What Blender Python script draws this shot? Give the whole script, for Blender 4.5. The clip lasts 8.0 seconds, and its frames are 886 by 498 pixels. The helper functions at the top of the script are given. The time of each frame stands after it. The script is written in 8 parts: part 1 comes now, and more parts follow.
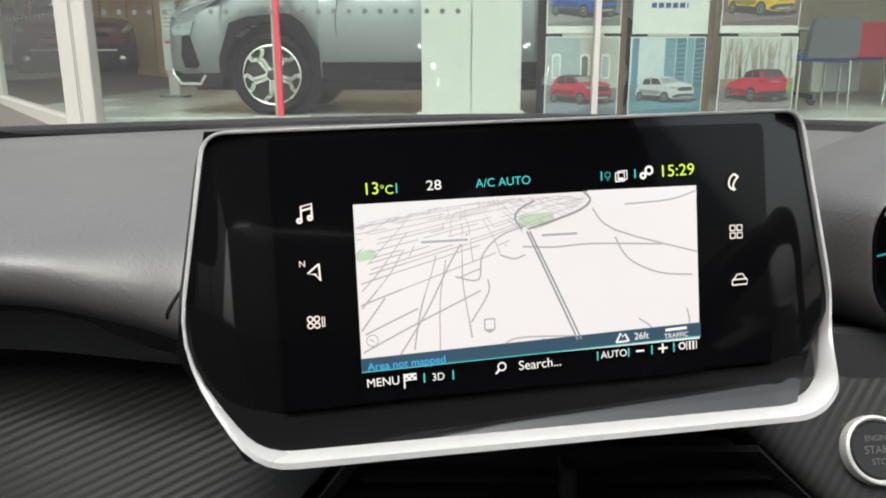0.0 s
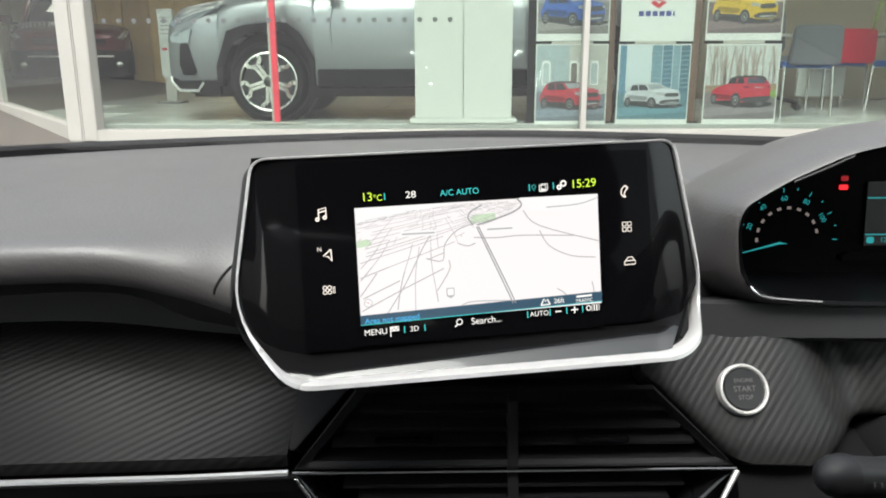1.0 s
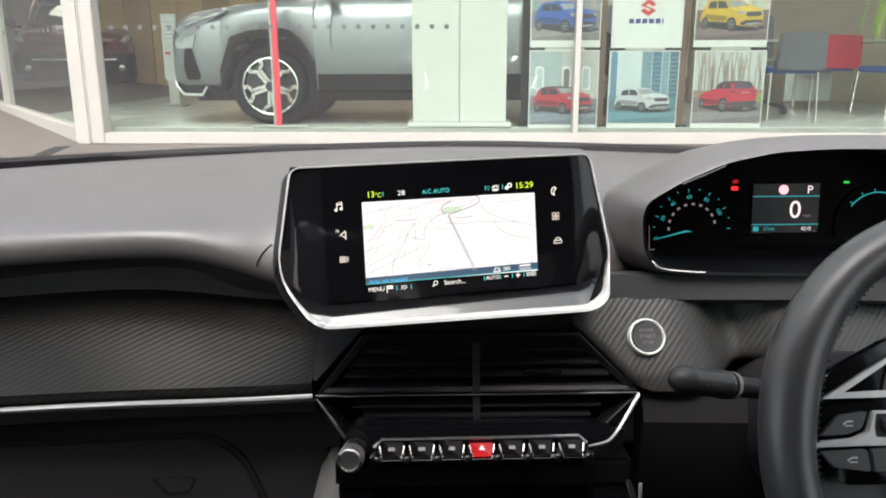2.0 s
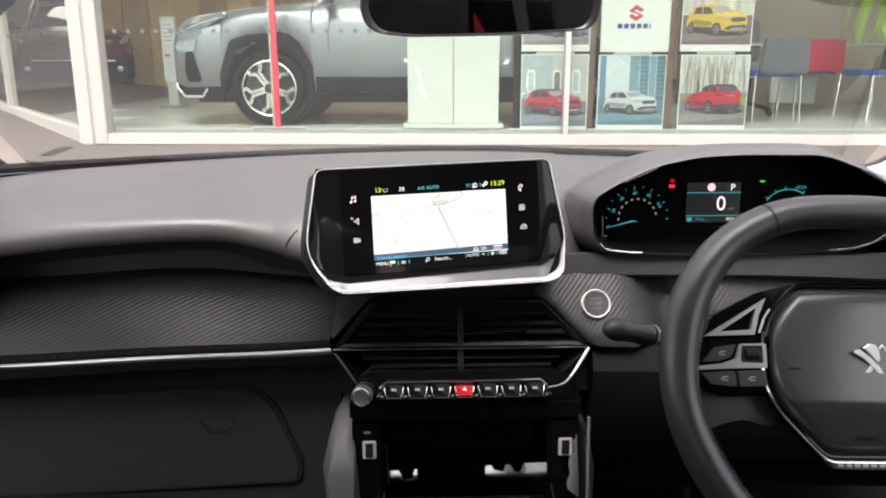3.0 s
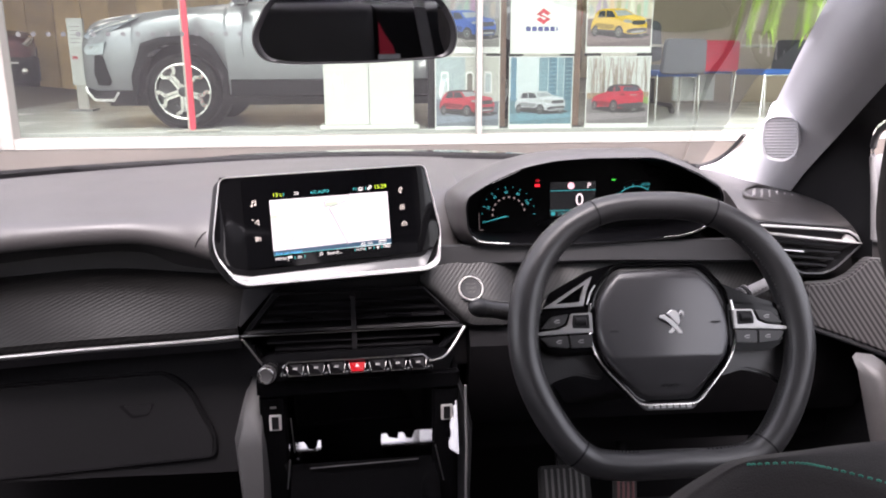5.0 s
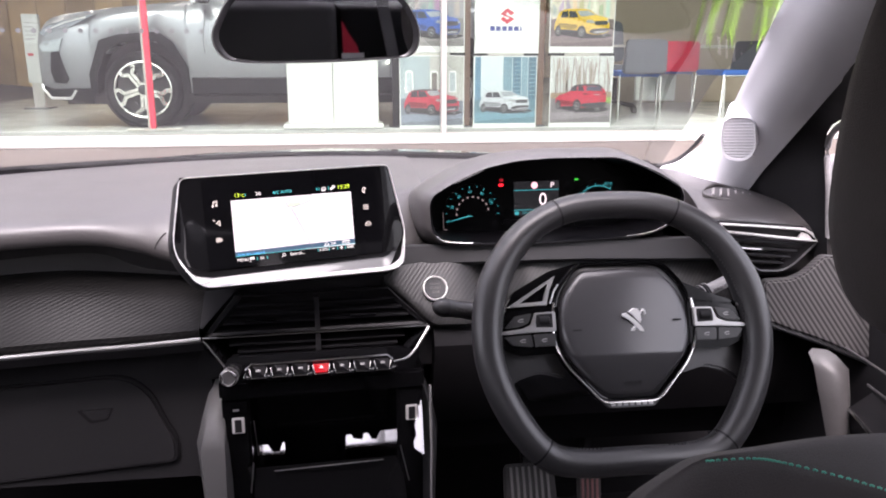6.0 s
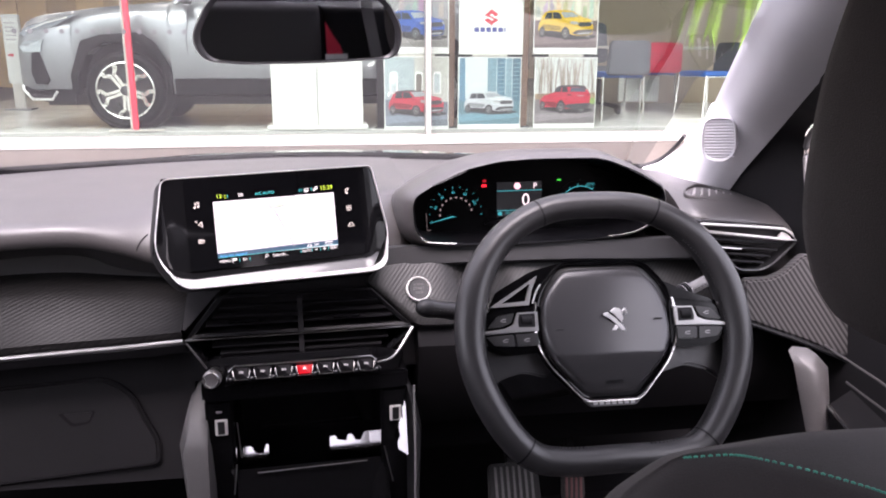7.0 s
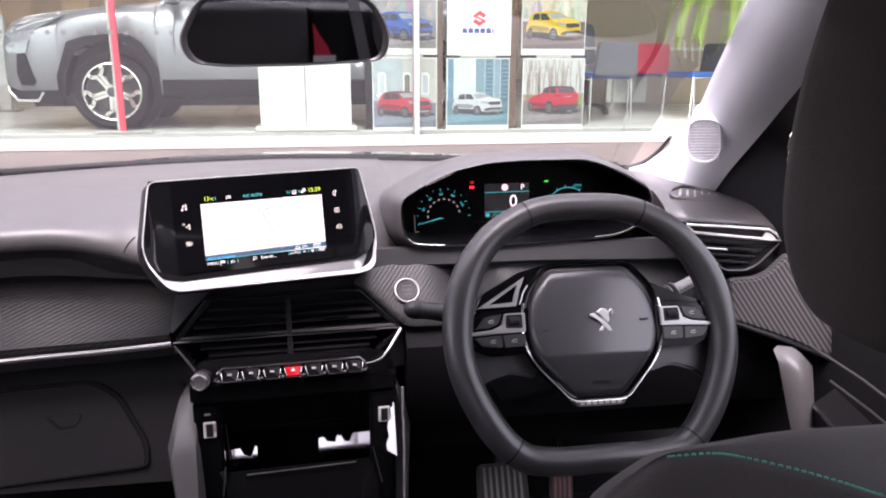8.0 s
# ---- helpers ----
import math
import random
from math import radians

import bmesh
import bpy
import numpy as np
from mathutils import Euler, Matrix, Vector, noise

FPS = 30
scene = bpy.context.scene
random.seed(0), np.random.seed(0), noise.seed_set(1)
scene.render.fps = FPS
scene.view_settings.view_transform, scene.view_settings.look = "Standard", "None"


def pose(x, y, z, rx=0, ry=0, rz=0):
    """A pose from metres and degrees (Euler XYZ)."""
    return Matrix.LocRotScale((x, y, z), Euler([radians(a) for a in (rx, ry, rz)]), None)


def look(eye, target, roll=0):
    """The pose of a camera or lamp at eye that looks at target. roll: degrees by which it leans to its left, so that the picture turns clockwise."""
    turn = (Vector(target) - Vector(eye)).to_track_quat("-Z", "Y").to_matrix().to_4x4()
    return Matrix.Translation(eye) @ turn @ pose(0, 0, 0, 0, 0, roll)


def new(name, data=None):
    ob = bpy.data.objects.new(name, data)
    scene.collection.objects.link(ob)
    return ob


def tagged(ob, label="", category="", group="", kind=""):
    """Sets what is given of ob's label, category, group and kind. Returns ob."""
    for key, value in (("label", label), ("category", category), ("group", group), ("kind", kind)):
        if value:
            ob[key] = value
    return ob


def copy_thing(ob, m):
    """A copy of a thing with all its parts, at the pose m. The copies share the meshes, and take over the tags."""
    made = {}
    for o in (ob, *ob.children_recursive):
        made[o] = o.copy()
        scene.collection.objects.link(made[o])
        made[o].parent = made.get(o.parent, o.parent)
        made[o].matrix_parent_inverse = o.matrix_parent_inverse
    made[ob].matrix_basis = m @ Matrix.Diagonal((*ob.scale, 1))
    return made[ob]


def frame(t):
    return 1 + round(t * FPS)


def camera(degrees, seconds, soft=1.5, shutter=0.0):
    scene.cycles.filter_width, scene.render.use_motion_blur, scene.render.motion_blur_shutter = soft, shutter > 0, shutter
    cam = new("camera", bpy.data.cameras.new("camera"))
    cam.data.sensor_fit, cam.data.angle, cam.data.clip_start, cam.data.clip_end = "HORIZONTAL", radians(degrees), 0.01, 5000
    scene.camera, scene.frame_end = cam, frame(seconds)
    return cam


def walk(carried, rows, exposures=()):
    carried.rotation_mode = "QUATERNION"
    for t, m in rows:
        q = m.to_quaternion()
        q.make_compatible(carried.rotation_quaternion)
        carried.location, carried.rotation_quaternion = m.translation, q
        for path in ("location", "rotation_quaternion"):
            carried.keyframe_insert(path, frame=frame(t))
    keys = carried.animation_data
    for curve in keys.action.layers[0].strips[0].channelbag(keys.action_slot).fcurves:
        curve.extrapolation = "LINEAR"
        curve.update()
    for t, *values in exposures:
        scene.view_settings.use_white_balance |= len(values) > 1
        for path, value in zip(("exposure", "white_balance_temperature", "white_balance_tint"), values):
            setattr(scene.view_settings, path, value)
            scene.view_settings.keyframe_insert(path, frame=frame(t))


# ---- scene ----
cam = camera(59.8, 8.0, soft=1.9)
PATH = [
    (0, (0.022, 0.034, 1.223), (-0.043, 1.969, 0.723), -0.1),
    (0.5, (0.027, -0.025, 1.241), (-0.032, 1.912, 0.747), -0.2),
    (1, (0.039, -0.103, 1.25), (-0.013, 1.835, 0.759), -0.2),
    (1.5, (0.047, -0.194, 1.263), (-0.001, 1.744, 0.774), -0.1),
    (2.8, (0.073, -0.455, 1.308), (0.029, 1.485, 0.823), -0.2),
    (3, (0.068, -0.487, 1.311), (0.034, 1.452, 0.824), -0.0),
    (3.5, (0.07, -0.547, 1.317), (0.044, 1.392, 0.827), -0.0),
    (4, (0.082, -0.586, 1.322), (0.076, 1.353, 0.832), -0.1),
    (4.5, (0.102, -0.618, 1.334), (0.17, 1.32, 0.845), -0.3),
    (5, (0.114, -0.626, 1.339), (0.273, 1.306, 0.849), -0.2),
    (6.5, (0.117, -0.625, 1.34), (0.383, 1.295, 0.848), 0.2),
    (7, (0.119, -0.628, 1.34), (0.404, 1.29, 0.85), 0.2),
    (7.5, (0.12, -0.631, 1.342), (0.42, 1.285, 0.852), 0.3),
    (8, (0.12, -0.632, 1.342), (0.433, 1.282, 0.854), 0.2),
]
walk(cam, [(t, look(eye, target, roll)) for t, eye, target, roll in PATH],
     [(0.0, 2.38, 6600, 9), (0.6, 2.42, 6550, 8), (1.2, 2.58, 6550, 9), (3.0, 2.82, 6750, 18), (4.5, 2.98, 6650, 24), (8.0, 3.18, 6500, 32)])
# ---------------------------------------------------------------- light
world = bpy.data.worlds.new("sky")
scene.world = world
world.use_nodes = True
wn = world.node_tree
sky = wn.nodes.new("ShaderNodeTexSky")
sky.sky_type, sky.sun_disc = "NISHITA", False
sky.sun_elevation, sky.sun_rotation = radians(60), radians(188)
sky.air_density, sky.dust_density, sky.ozone_density = 1.0, 4.0, 1.0
hsv = wn.nodes.new("ShaderNodeHueSaturation")
hsv.inputs["Saturation"].default_value = 0.25
wn.links.new(sky.outputs[0], hsv.inputs["Color"])
wn.links.new(hsv.outputs[0], wn.nodes["Background"].inputs["Color"])
wn.nodes["Background"].inputs["Strength"].default_value = 0.15
sun = new("sun", bpy.data.lights.new("sun", "SUN"))
sun.data.energy, sun.data.angle, sun.data.color = 0.5, radians(40), (1.0, 0.97, 0.94)
sun.matrix_world = look((0, 0, 0), (0.07, 0.50, -0.866))


# ---------------------------------------------------------------- materials
def socket(tree, node, name, value):
    if isinstance(value, (int, float)):
        node.inputs[name].default_value = value
    elif isinstance(value, tuple):
        node.inputs[name].default_value = (*value, 1.0)
    else:
        tree.links.new(value, node.inputs[name])


def shade(name, color, rough=0.5, metal=0.0, spread=0.12, grain=300.0, cloud=9.0, bump=0.0, bump_dist=0.0006, coat=0.0, spec=0.5, random_tone=0.0, even=False):
    """A surface with its colour and gloss varied at a fine and a coarse scale."""
    m = bpy.data.materials.new(name)
    m.use_nodes = True
    t = m.node_tree
    b = t.nodes["Principled BSDF"]
    co = t.nodes.new("ShaderNodeTexCoord")
    fine = t.nodes.new("ShaderNodeTexNoise")
    fine.inputs["Scale"].default_value = grain
    fine.inputs["Detail"].default_value = 3
    wide = t.nodes.new("ShaderNodeTexNoise")
    wide.inputs["Scale"].default_value = cloud
    wide.inputs["Detail"].default_value = 4
    for n in (fine, wide):
        t.links.new(co.outputs["Object"], n.inputs["Vector"])
    both = t.nodes.new("ShaderNodeMath")
    both.operation = "MULTIPLY_ADD"
    both.inputs[1].default_value = 0.5
    t.links.new(fine.outputs[0], both.inputs[0])
    half = t.nodes.new("ShaderNodeMath")
    half.operation = "MULTIPLY"
    half.inputs[1].default_value = 0.5
    t.links.new(wide.outputs[0], half.inputs[0])
    t.links.new(half.outputs[0], both.inputs[2])
    ramp = t.nodes.new("ShaderNodeMapRange")
    ramp.inputs["From Min"].default_value, ramp.inputs["From Max"].default_value = 0.3, 0.7
    ramp.inputs["To Min"].default_value, ramp.inputs["To Max"].default_value = 1 - spread, 1 + spread
    t.links.new(both.outputs[0], ramp.inputs["Value"])
    tone = ramp.outputs[0]
    if random_tone:
        info = t.nodes.new("ShaderNodeObjectInfo")
        vary = t.nodes.new("ShaderNodeMapRange")
        vary.inputs["To Min"].default_value, vary.inputs["To Max"].default_value = 1 - random_tone, 1 + random_tone
        t.links.new(info.outputs["Random"], vary.inputs["Value"])
        mul = t.nodes.new("ShaderNodeMath")
        mul.operation = "MULTIPLY"
        t.links.new(tone, mul.inputs[0])
        t.links.new(vary.outputs[0], mul.inputs[1])
        tone = mul.outputs[0]
    scale = t.nodes.new("ShaderNodeVectorMath")
    scale.operation = "SCALE"
    scale.inputs[0].default_value = color
    t.links.new(tone, scale.inputs["Scale"])
    t.links.new(scale.outputs[0], b.inputs["Base Color"])
    rr = t.nodes.new("ShaderNodeMapRange")
    rr.inputs["From Min"].default_value, rr.inputs["From Max"].default_value = 0.3, 0.7
    rr.inputs["To Min"].default_value, rr.inputs["To Max"].default_value = max(0.02, rough * (1.0 if even else 0.88)), min(1.0, rough * (1.0 if even else 1.12))
    t.links.new(wide.outputs[0], rr.inputs["Value"])
    t.links.new(rr.outputs[0], b.inputs["Roughness"])
    b.inputs["Metallic"].default_value = metal
    b.inputs["Coat Weight"].default_value = coat
    b.inputs["Coat Roughness"].default_value = 0.04
    b.inputs["Specular IOR Level"].default_value = spec
    if bump:
        bm_ = t.nodes.new("ShaderNodeBump")
        bm_.inputs["Strength"].default_value, bm_.inputs["Distance"].default_value = bump, bump_dist
        t.links.new(fine.outputs[0], bm_.inputs["Height"])
        t.links.new(bm_.outputs[0], b.inputs["Normal"])
    return m


def ribbed(name, dark, light, pitch, across, rough=0.4, spec=0.28):
    """A trim of fine slanting ribs, repeated along the direction 'across'."""
    m = shade(name, light, rough, spread=0.1)
    t = m.node_tree
    b = t.nodes["Principled BSDF"]
    co = t.nodes.new("ShaderNodeTexCoord")
    dot_ = t.nodes.new("ShaderNodeVectorMath")
    dot_.operation = "DOT_PRODUCT"
    dot_.inputs[1].default_value = Vector(across).normalized()
    t.links.new(co.outputs["Object"], dot_.inputs[0])
    line = t.nodes.new("ShaderNodeCombineXYZ")
    t.links.new(dot_.outputs["Value"], line.inputs[0])
    w = t.nodes.new("ShaderNodeTexWave")
    w.inputs["Scale"].default_value = 0.314 / pitch
    w.inputs["Distortion"].default_value = 0.0
    t.links.new(line.outputs[0], w.inputs["Vector"])
    b.inputs["Specular IOR Level"].default_value = spec
    mix = t.nodes.new("ShaderNodeMix")
    mix.data_type = "RGBA"
    mix.inputs[6].default_value, mix.inputs[7].default_value = (*dark, 1), (*light, 1)
    t.links.new(w.outputs["Fac"], mix.inputs[0])
    t.links.new(mix.outputs[2], b.inputs["Base Color"])
    bp = t.nodes.new("ShaderNodeBump")
    bp.inputs["Strength"].default_value, bp.inputs["Distance"].default_value = 0.28, 0.0006
    t.links.new(w.outputs["Fac"], bp.inputs["Height"])
    t.links.new(bp.outputs[0], b.inputs["Normal"])
    return m


GLOW = 0.17  # displays and lamps, against daylight


def glow(name, color, strength):
    m = bpy.data.materials.new(name)
    m.use_nodes = True
    b = m.node_tree.nodes["Principled BSDF"]
    b.inputs["Base Color"].default_value = (0.02, 0.02, 0.02, 1)
    b.inputs["Roughness"].default_value = 0.2
    b.inputs["Emission Color"].default_value = (*color, 1)
    b.inputs["Emission Strength"].default_value = strength * GLOW
    return m


def pane(name, tint=(1, 1, 1), ior=1.45, gain=1.0):
    """Clear sheet glass: passes light straight, mirrors by the angle."""
    m = bpy.data.materials.new(name)
    m.use_nodes = True
    t = m.node_tree
    t.nodes.remove(t.nodes["Principled BSDF"])
    out = t.nodes["Material Output"]
    clear = t.nodes.new("ShaderNodeBsdfTransparent")
    clear.inputs["Color"].default_value = (*tint, 1)
    gloss = t.nodes.new("ShaderNodeBsdfGlossy")
    gloss.inputs["Roughness"].default_value = 0.0
    fr = t.nodes.new("ShaderNodeFresnel")
    fr.inputs["IOR"].default_value = ior
    mul = t.nodes.new("ShaderNodeMath")
    mul.operation = "MULTIPLY"
    mul.use_clamp = True
    mul.inputs[1].default_value = gain
    t.links.new(fr.outputs[0], mul.inputs[0])
    mix = t.nodes.new("ShaderNodeMixShader")
    t.links.new(mul.outputs[0], mix.inputs[0])
    t.links.new(clear.outputs[0], mix.inputs[1])
    t.links.new(gloss.outputs[0], mix.inputs[2])
    t.links.new(mix.outputs[0], out.inputs["Surface"])
    return m


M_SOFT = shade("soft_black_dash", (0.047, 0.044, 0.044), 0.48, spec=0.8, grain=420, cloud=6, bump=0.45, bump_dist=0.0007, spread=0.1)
M_HARD = shade("hard_black_plastic", (0.011, 0.011, 0.012), 0.5, grain=900, bump=0.2, bump_dist=0.0003, spec=0.35)
M_DEEP = shade("black_plastic", (0.0128, 0.0124, 0.0134), 0.55, grain=700, bump=0.15, bump_dist=0.0003, spec=0.15)
M_LOWER = shade("matt_black_plastic", (0.0092, 0.0088, 0.0096), 0.65, grain=700, bump=0.15, bump_dist=0.0003, spec=0.06)
# Chrome with much diffuse in it, so bright sky reflections sit in its colour.
M_SILVER = shade("sky_pale_chrome", (0.60, 0.59, 0.57), 0.38, metal=0.35, spread=0.05, grain=600)
M_DIAL = shade("instrument_black", (0.002, 0.002, 0.0024), 0.3, spec=0.06)
M_PIANO = shade("piano_black", (0.004, 0.004, 0.0045), 0.06, spread=0.05, coat=0.1, spec=0.25)
M_SATIN = shade("satin_black", (0.012, 0.012, 0.013), 0.3)
M_SCREENBLACK = shade("screen_black_glass", (0.002, 0.002, 0.0024), 0.05, spread=0.05, spec=0.10, even=True)
# One trim in three tones: shelf's shade and door's light set in colour.
M_CARBON_SHADED = ribbed("ribbed_carbon_trim", (0.0035, 0.0035, 0.0035), (0.010, 0.0096, 0.0096), 0.0054, (-0.5, 0.5, 0.7), 0.38, 0.11)
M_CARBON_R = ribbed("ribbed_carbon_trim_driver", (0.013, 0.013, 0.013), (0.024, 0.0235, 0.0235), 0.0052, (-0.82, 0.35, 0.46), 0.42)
M_CARBON_LIT = ribbed("ribbed_carbon_door_lit", (0.024, 0.023, 0.023), (0.125, 0.121, 0.121), 0.0060, (0.87, 0.10, 0.50), 0.4)
M_HUB = shade("smooth_black_cover", (0.044, 0.0428, 0.045), 0.26, grain=900, cloud=10, bump=0.10, bump_dist=0.0002, spread=0.04, even=True)
M_KEY = shade("satin_nickel", (0.34, 0.335, 0.33), 0.34, metal=0.6, spread=0.05, grain=600)
M_CHROME = shade("brushed_chrome", (0.72, 0.71, 0.69), 0.22, metal=1.0, spread=0.06, grain=500)
M_BRIGHT = shade("satin_silver", (0.66, 0.65, 0.64), 0.35, metal=0.85, spread=0.05, grain=600)
M_TRIM = shade("satin_chrome_trim", (0.50, 0.49, 0.48), 0.32, metal=1.0, spread=0.08, grain=500)
M_DARKGREY = shade("dark_grey_padding", (0.055, 0.053, 0.053), 0.6, grain=900, bump=0.3, bump_dist=0.0004)
# Chrome dimmed in its colour, for bars that mirrored too much sky.
M_DIMCHROME = shade("dim_chrome", (0.26, 0.255, 0.25), 0.22, metal=1.0, spread=0.06, grain=500)
M_LINING = shade("grey_headlining", (0.70, 0.70, 0.71), 0.8, grain=1200, bump=0.2, bump_dist=0.0004)
M_RIM = shade("bright_satin_rim", (0.66, 0.65, 0.645), 0.3, metal=0.45, spread=0.04, grain=600)
# Only for the plates that stand in for reflections in the console.
M_POLISH = shade("reflection_plate", (0.86, 0.85, 0.84), 0.10, metal=1.0, spread=0.03)
M_GREYP = shade("grey_plastic", (0.16, 0.155, 0.155), 0.5, bump=0.15, bump_dist=0.0003)
M_LEATHER = shade("black_leather", (0.028, 0.0273, 0.0282), 0.36, grain=700, cloud=12, bump=0.28, bump_dist=0.0005, spread=0.06, even=True)
M_CLOTH = shade("dark_seat_cloth", (0.052, 0.046, 0.046), 0.85, grain=1200, bump=0.6, bump_dist=0.0008)
M_STITCH = shade("green_thread", (0.06, 0.42, 0.30), 0.6)
M_PILLAR = shade("light_grey_lining", (0.62, 0.62, 0.64), 0.75, grain=1200, bump=0.2, bump_dist=0.0004, spread=0.05)
M_PAINT = shade("dark_car_paint", (0.05, 0.05, 0.055), 0.07, metal=0.6, coat=1.0, spread=0.04)
M_RUBBER = shade("rubber", (0.018, 0.018, 0.018), 0.7, bump=0.2)
M_SCREENGLASS = pane("windscreen_glass", (0.74, 0.77, 0.76), 1.2, 0.3)
M_SIDEGLASS = pane("side_glass", (0.80, 0.85, 0.83), 1.3, 0.8)
# Unseen rear panes, tinted dark to keep rear light off the dashboard.
M_PRIVACY = pane("privacy_glass", (0.16, 0.165, 0.17), 1.4, 0.8)
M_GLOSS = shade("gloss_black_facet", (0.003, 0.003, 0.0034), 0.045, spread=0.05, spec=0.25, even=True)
M_CHIN = shade("lacquered_black", (0.005, 0.005, 0.0055), 0.05, spread=0.05, coat=0.25, spec=0.45, even=True)
M_MIRROR = shade("mirror_silver", (0.80, 0.81, 0.83), 0.02, metal=1.0, spread=0.01)
M_KEYBLACK = shade("rubbery_key", (0.016, 0.0155, 0.016), 0.42, grain=900, bump=0.1, bump_dist=0.0002)
M_PRINT = shade("pale_key_print", (0.32, 0.31, 0.31), 0.5)
M_RED = glow("red_lamp", (1.0, 0.02, 0.03), 1.6)


# ---------------------------------------------------------------- mesh helpers
def finish(name, bm, material, smooth=40):
    bmesh.ops.recalc_face_normals(bm, faces=bm.faces)
    me = bpy.data.meshes.new(name)
    bm.to_mesh(me)
    bm.free()
    me.materials.append(material)
    for p in me.polygons:
        p.use_smooth = smooth > 0
    if smooth:
        me.set_sharp_from_angle(angle=radians(smooth))
    return me


def part(name, bm, material, parent=None, label="", smooth=40):
    """One mesh object under a thing or under a part."""
    ob = new(name, finish(name, bm, material, smooth))
    if parent is not None:
        ob.parent = parent
        ob.matrix_parent_inverse = parent.matrix_basis.inverted()
    return tagged(ob, label)


def thing(name, label, category, at=(0, 0, 0), group="", kind=""):
    ob = new(name)
    ob.location = at
    ob.empty_display_size = 0.05
    return tagged(ob, label, category, group, kind)


def frame_of(origin, right, up):
    """A pose from an origin and two directions; its z axis points towards the viewer."""
    r = Vector(right).normalized()
    u = (Vector(up) - r * r.dot(Vector(up))).normalized()
    n = r.cross(u)
    m = Matrix.Identity(4)
    for i, v in enumerate((r, u, n)):
        m[0][i], m[1][i], m[2][i] = v
    m.translation = origin
    return m


def slab(outline, z0, z1, m=Matrix.Identity(4), bevel=0.0, seg=2, bm=None):
    """A flat piece with that outline, from z0 to z1 in the pose m, its rims rounded."""
    own = bmesh.new()
    lo = [own.verts.new((x, y, z0)) for x, y in outline]
    hi = [own.verts.new((x, y, z1)) for x, y in outline]
    own.faces.new(lo[::-1])
    own.faces.new(hi)
    n = len(outline)
    for i in range(n):
        own.faces.new((lo[i], lo[(i + 1) % n], hi[(i + 1) % n], hi[i]))
    bmesh.ops.recalc_face_normals(own, faces=own.faces)
    if bevel:
        rim = [e for e in own.edges if abs(e.verts[0].co.z - e.verts[1].co.z) < 1e-7]
        bmesh.ops.bevel(own, geom=rim, offset=bevel, segments=seg, affect="EDGES", clamp_overlap=True)
    own.transform(m)
    return merged(bm, own)


def merged(bm, own):
    if bm is None:
        return own
    me = bpy.data.meshes.new("tmp")
    own.to_mesh(me)
    own.free()
    bm.from_mesh(me)
    bpy.data.meshes.remove(me)
    return bm


def block(x0, x1, y0, y1, z0, z1, bevel=0.004, bm=None, m=Matrix.Identity(4), seg=2):
    own = bmesh.new()
    bmesh.ops.create_cube(own, size=1)
    own.transform(Matrix.Translation(((x0 + x1) / 2, (y0 + y1) / 2, (z0 + z1) / 2)) @ Matrix.Diagonal((abs(x1 - x0), abs(y1 - y0), abs(z1 - z0), 1)))
    if bevel:
        bmesh.ops.bevel(own, geom=own.edges[:], offset=bevel, segments=seg, affect="EDGES", clamp_overlap=True)
    own.transform(m)
    return merged(bm, own)


def smooth_line(points, steps=6, closed=False):
    """A Catmull-Rom curve through points of any size."""
    pts = [Vector(p) for p in points]
    n = len(pts)
    out = []
    for i in range(n if closed else n - 1):
        a, b, c, d = (pts[(i - 1) % n], pts[i], pts[(i + 1) % n], pts[(i + 2) % n]) if closed else (
            pts[max(i - 1, 0)], pts[i], pts[i + 1], pts[min(i + 2, n - 1)])
        for k in range(steps):
            s = k / steps
            out.append(0.5 * ((2 * b) + (c - a) * s + (2 * a - 5 * b + 4 * c - d) * s * s + (3 * b - a - 3 * c + d) * s ** 3))
    if not closed:
        out.append(pts[-1])
    return out


def rounded(corners, radius=0.01, seg=4):
    """A polygon with its corners rounded; a corner may bring a radius of its own as a third number."""
    out, n = [], len(corners)
    for i in range(n):
        p, c, q = Vector(corners[i - 1][:2]), Vector(corners[i][:2]), Vector(corners[(i + 1) % n][:2])
        r = corners[i][2] if len(corners[i]) > 2 else radius
        a, b = (p - c), (q - c)
        r = min(r, a.length * 0.49, b.length * 0.49)
        a, b = c + a.normalized() * r, c + b.normalized() * r
        if r < 1e-6:
            out.append(tuple(c))
            continue
        for k in range(seg + 1):
            s = k / seg
            out.append(tuple((1 - s) ** 2 * a + 2 * s * (1 - s) * c + s * s * b))
    return out


def loft(rings, closed_ring=True, caps=True, closed=False, bm=None):
    bm = bm or bmesh.new()
    rows = [[bm.verts.new(p) for p in ring] for ring in rings]
    n = len(rows[0])
    for a, b in zip(rows, rows[1:] + (rows[:1] if closed else [])):
        for i in range(n if closed_ring else n - 1):
            j = (i + 1) % n
            bm.faces.new((a[i], a[j], b[j], b[i]))
    if caps and closed_ring and not closed:
        bm.faces.new(rows[0][::-1])
        bm.faces.new(rows[-1])
    return bm


def dish(rings):
    """A hollow frame: open in front (first ring), closed at the back (last ring)."""
    bm = loft(rings, caps=False)
    bm.faces.new([bm.verts.new(p) for p in rings[-1]])
    bmesh.ops.remove_doubles(bm, verts=bm.verts, dist=1e-6)
    return bm


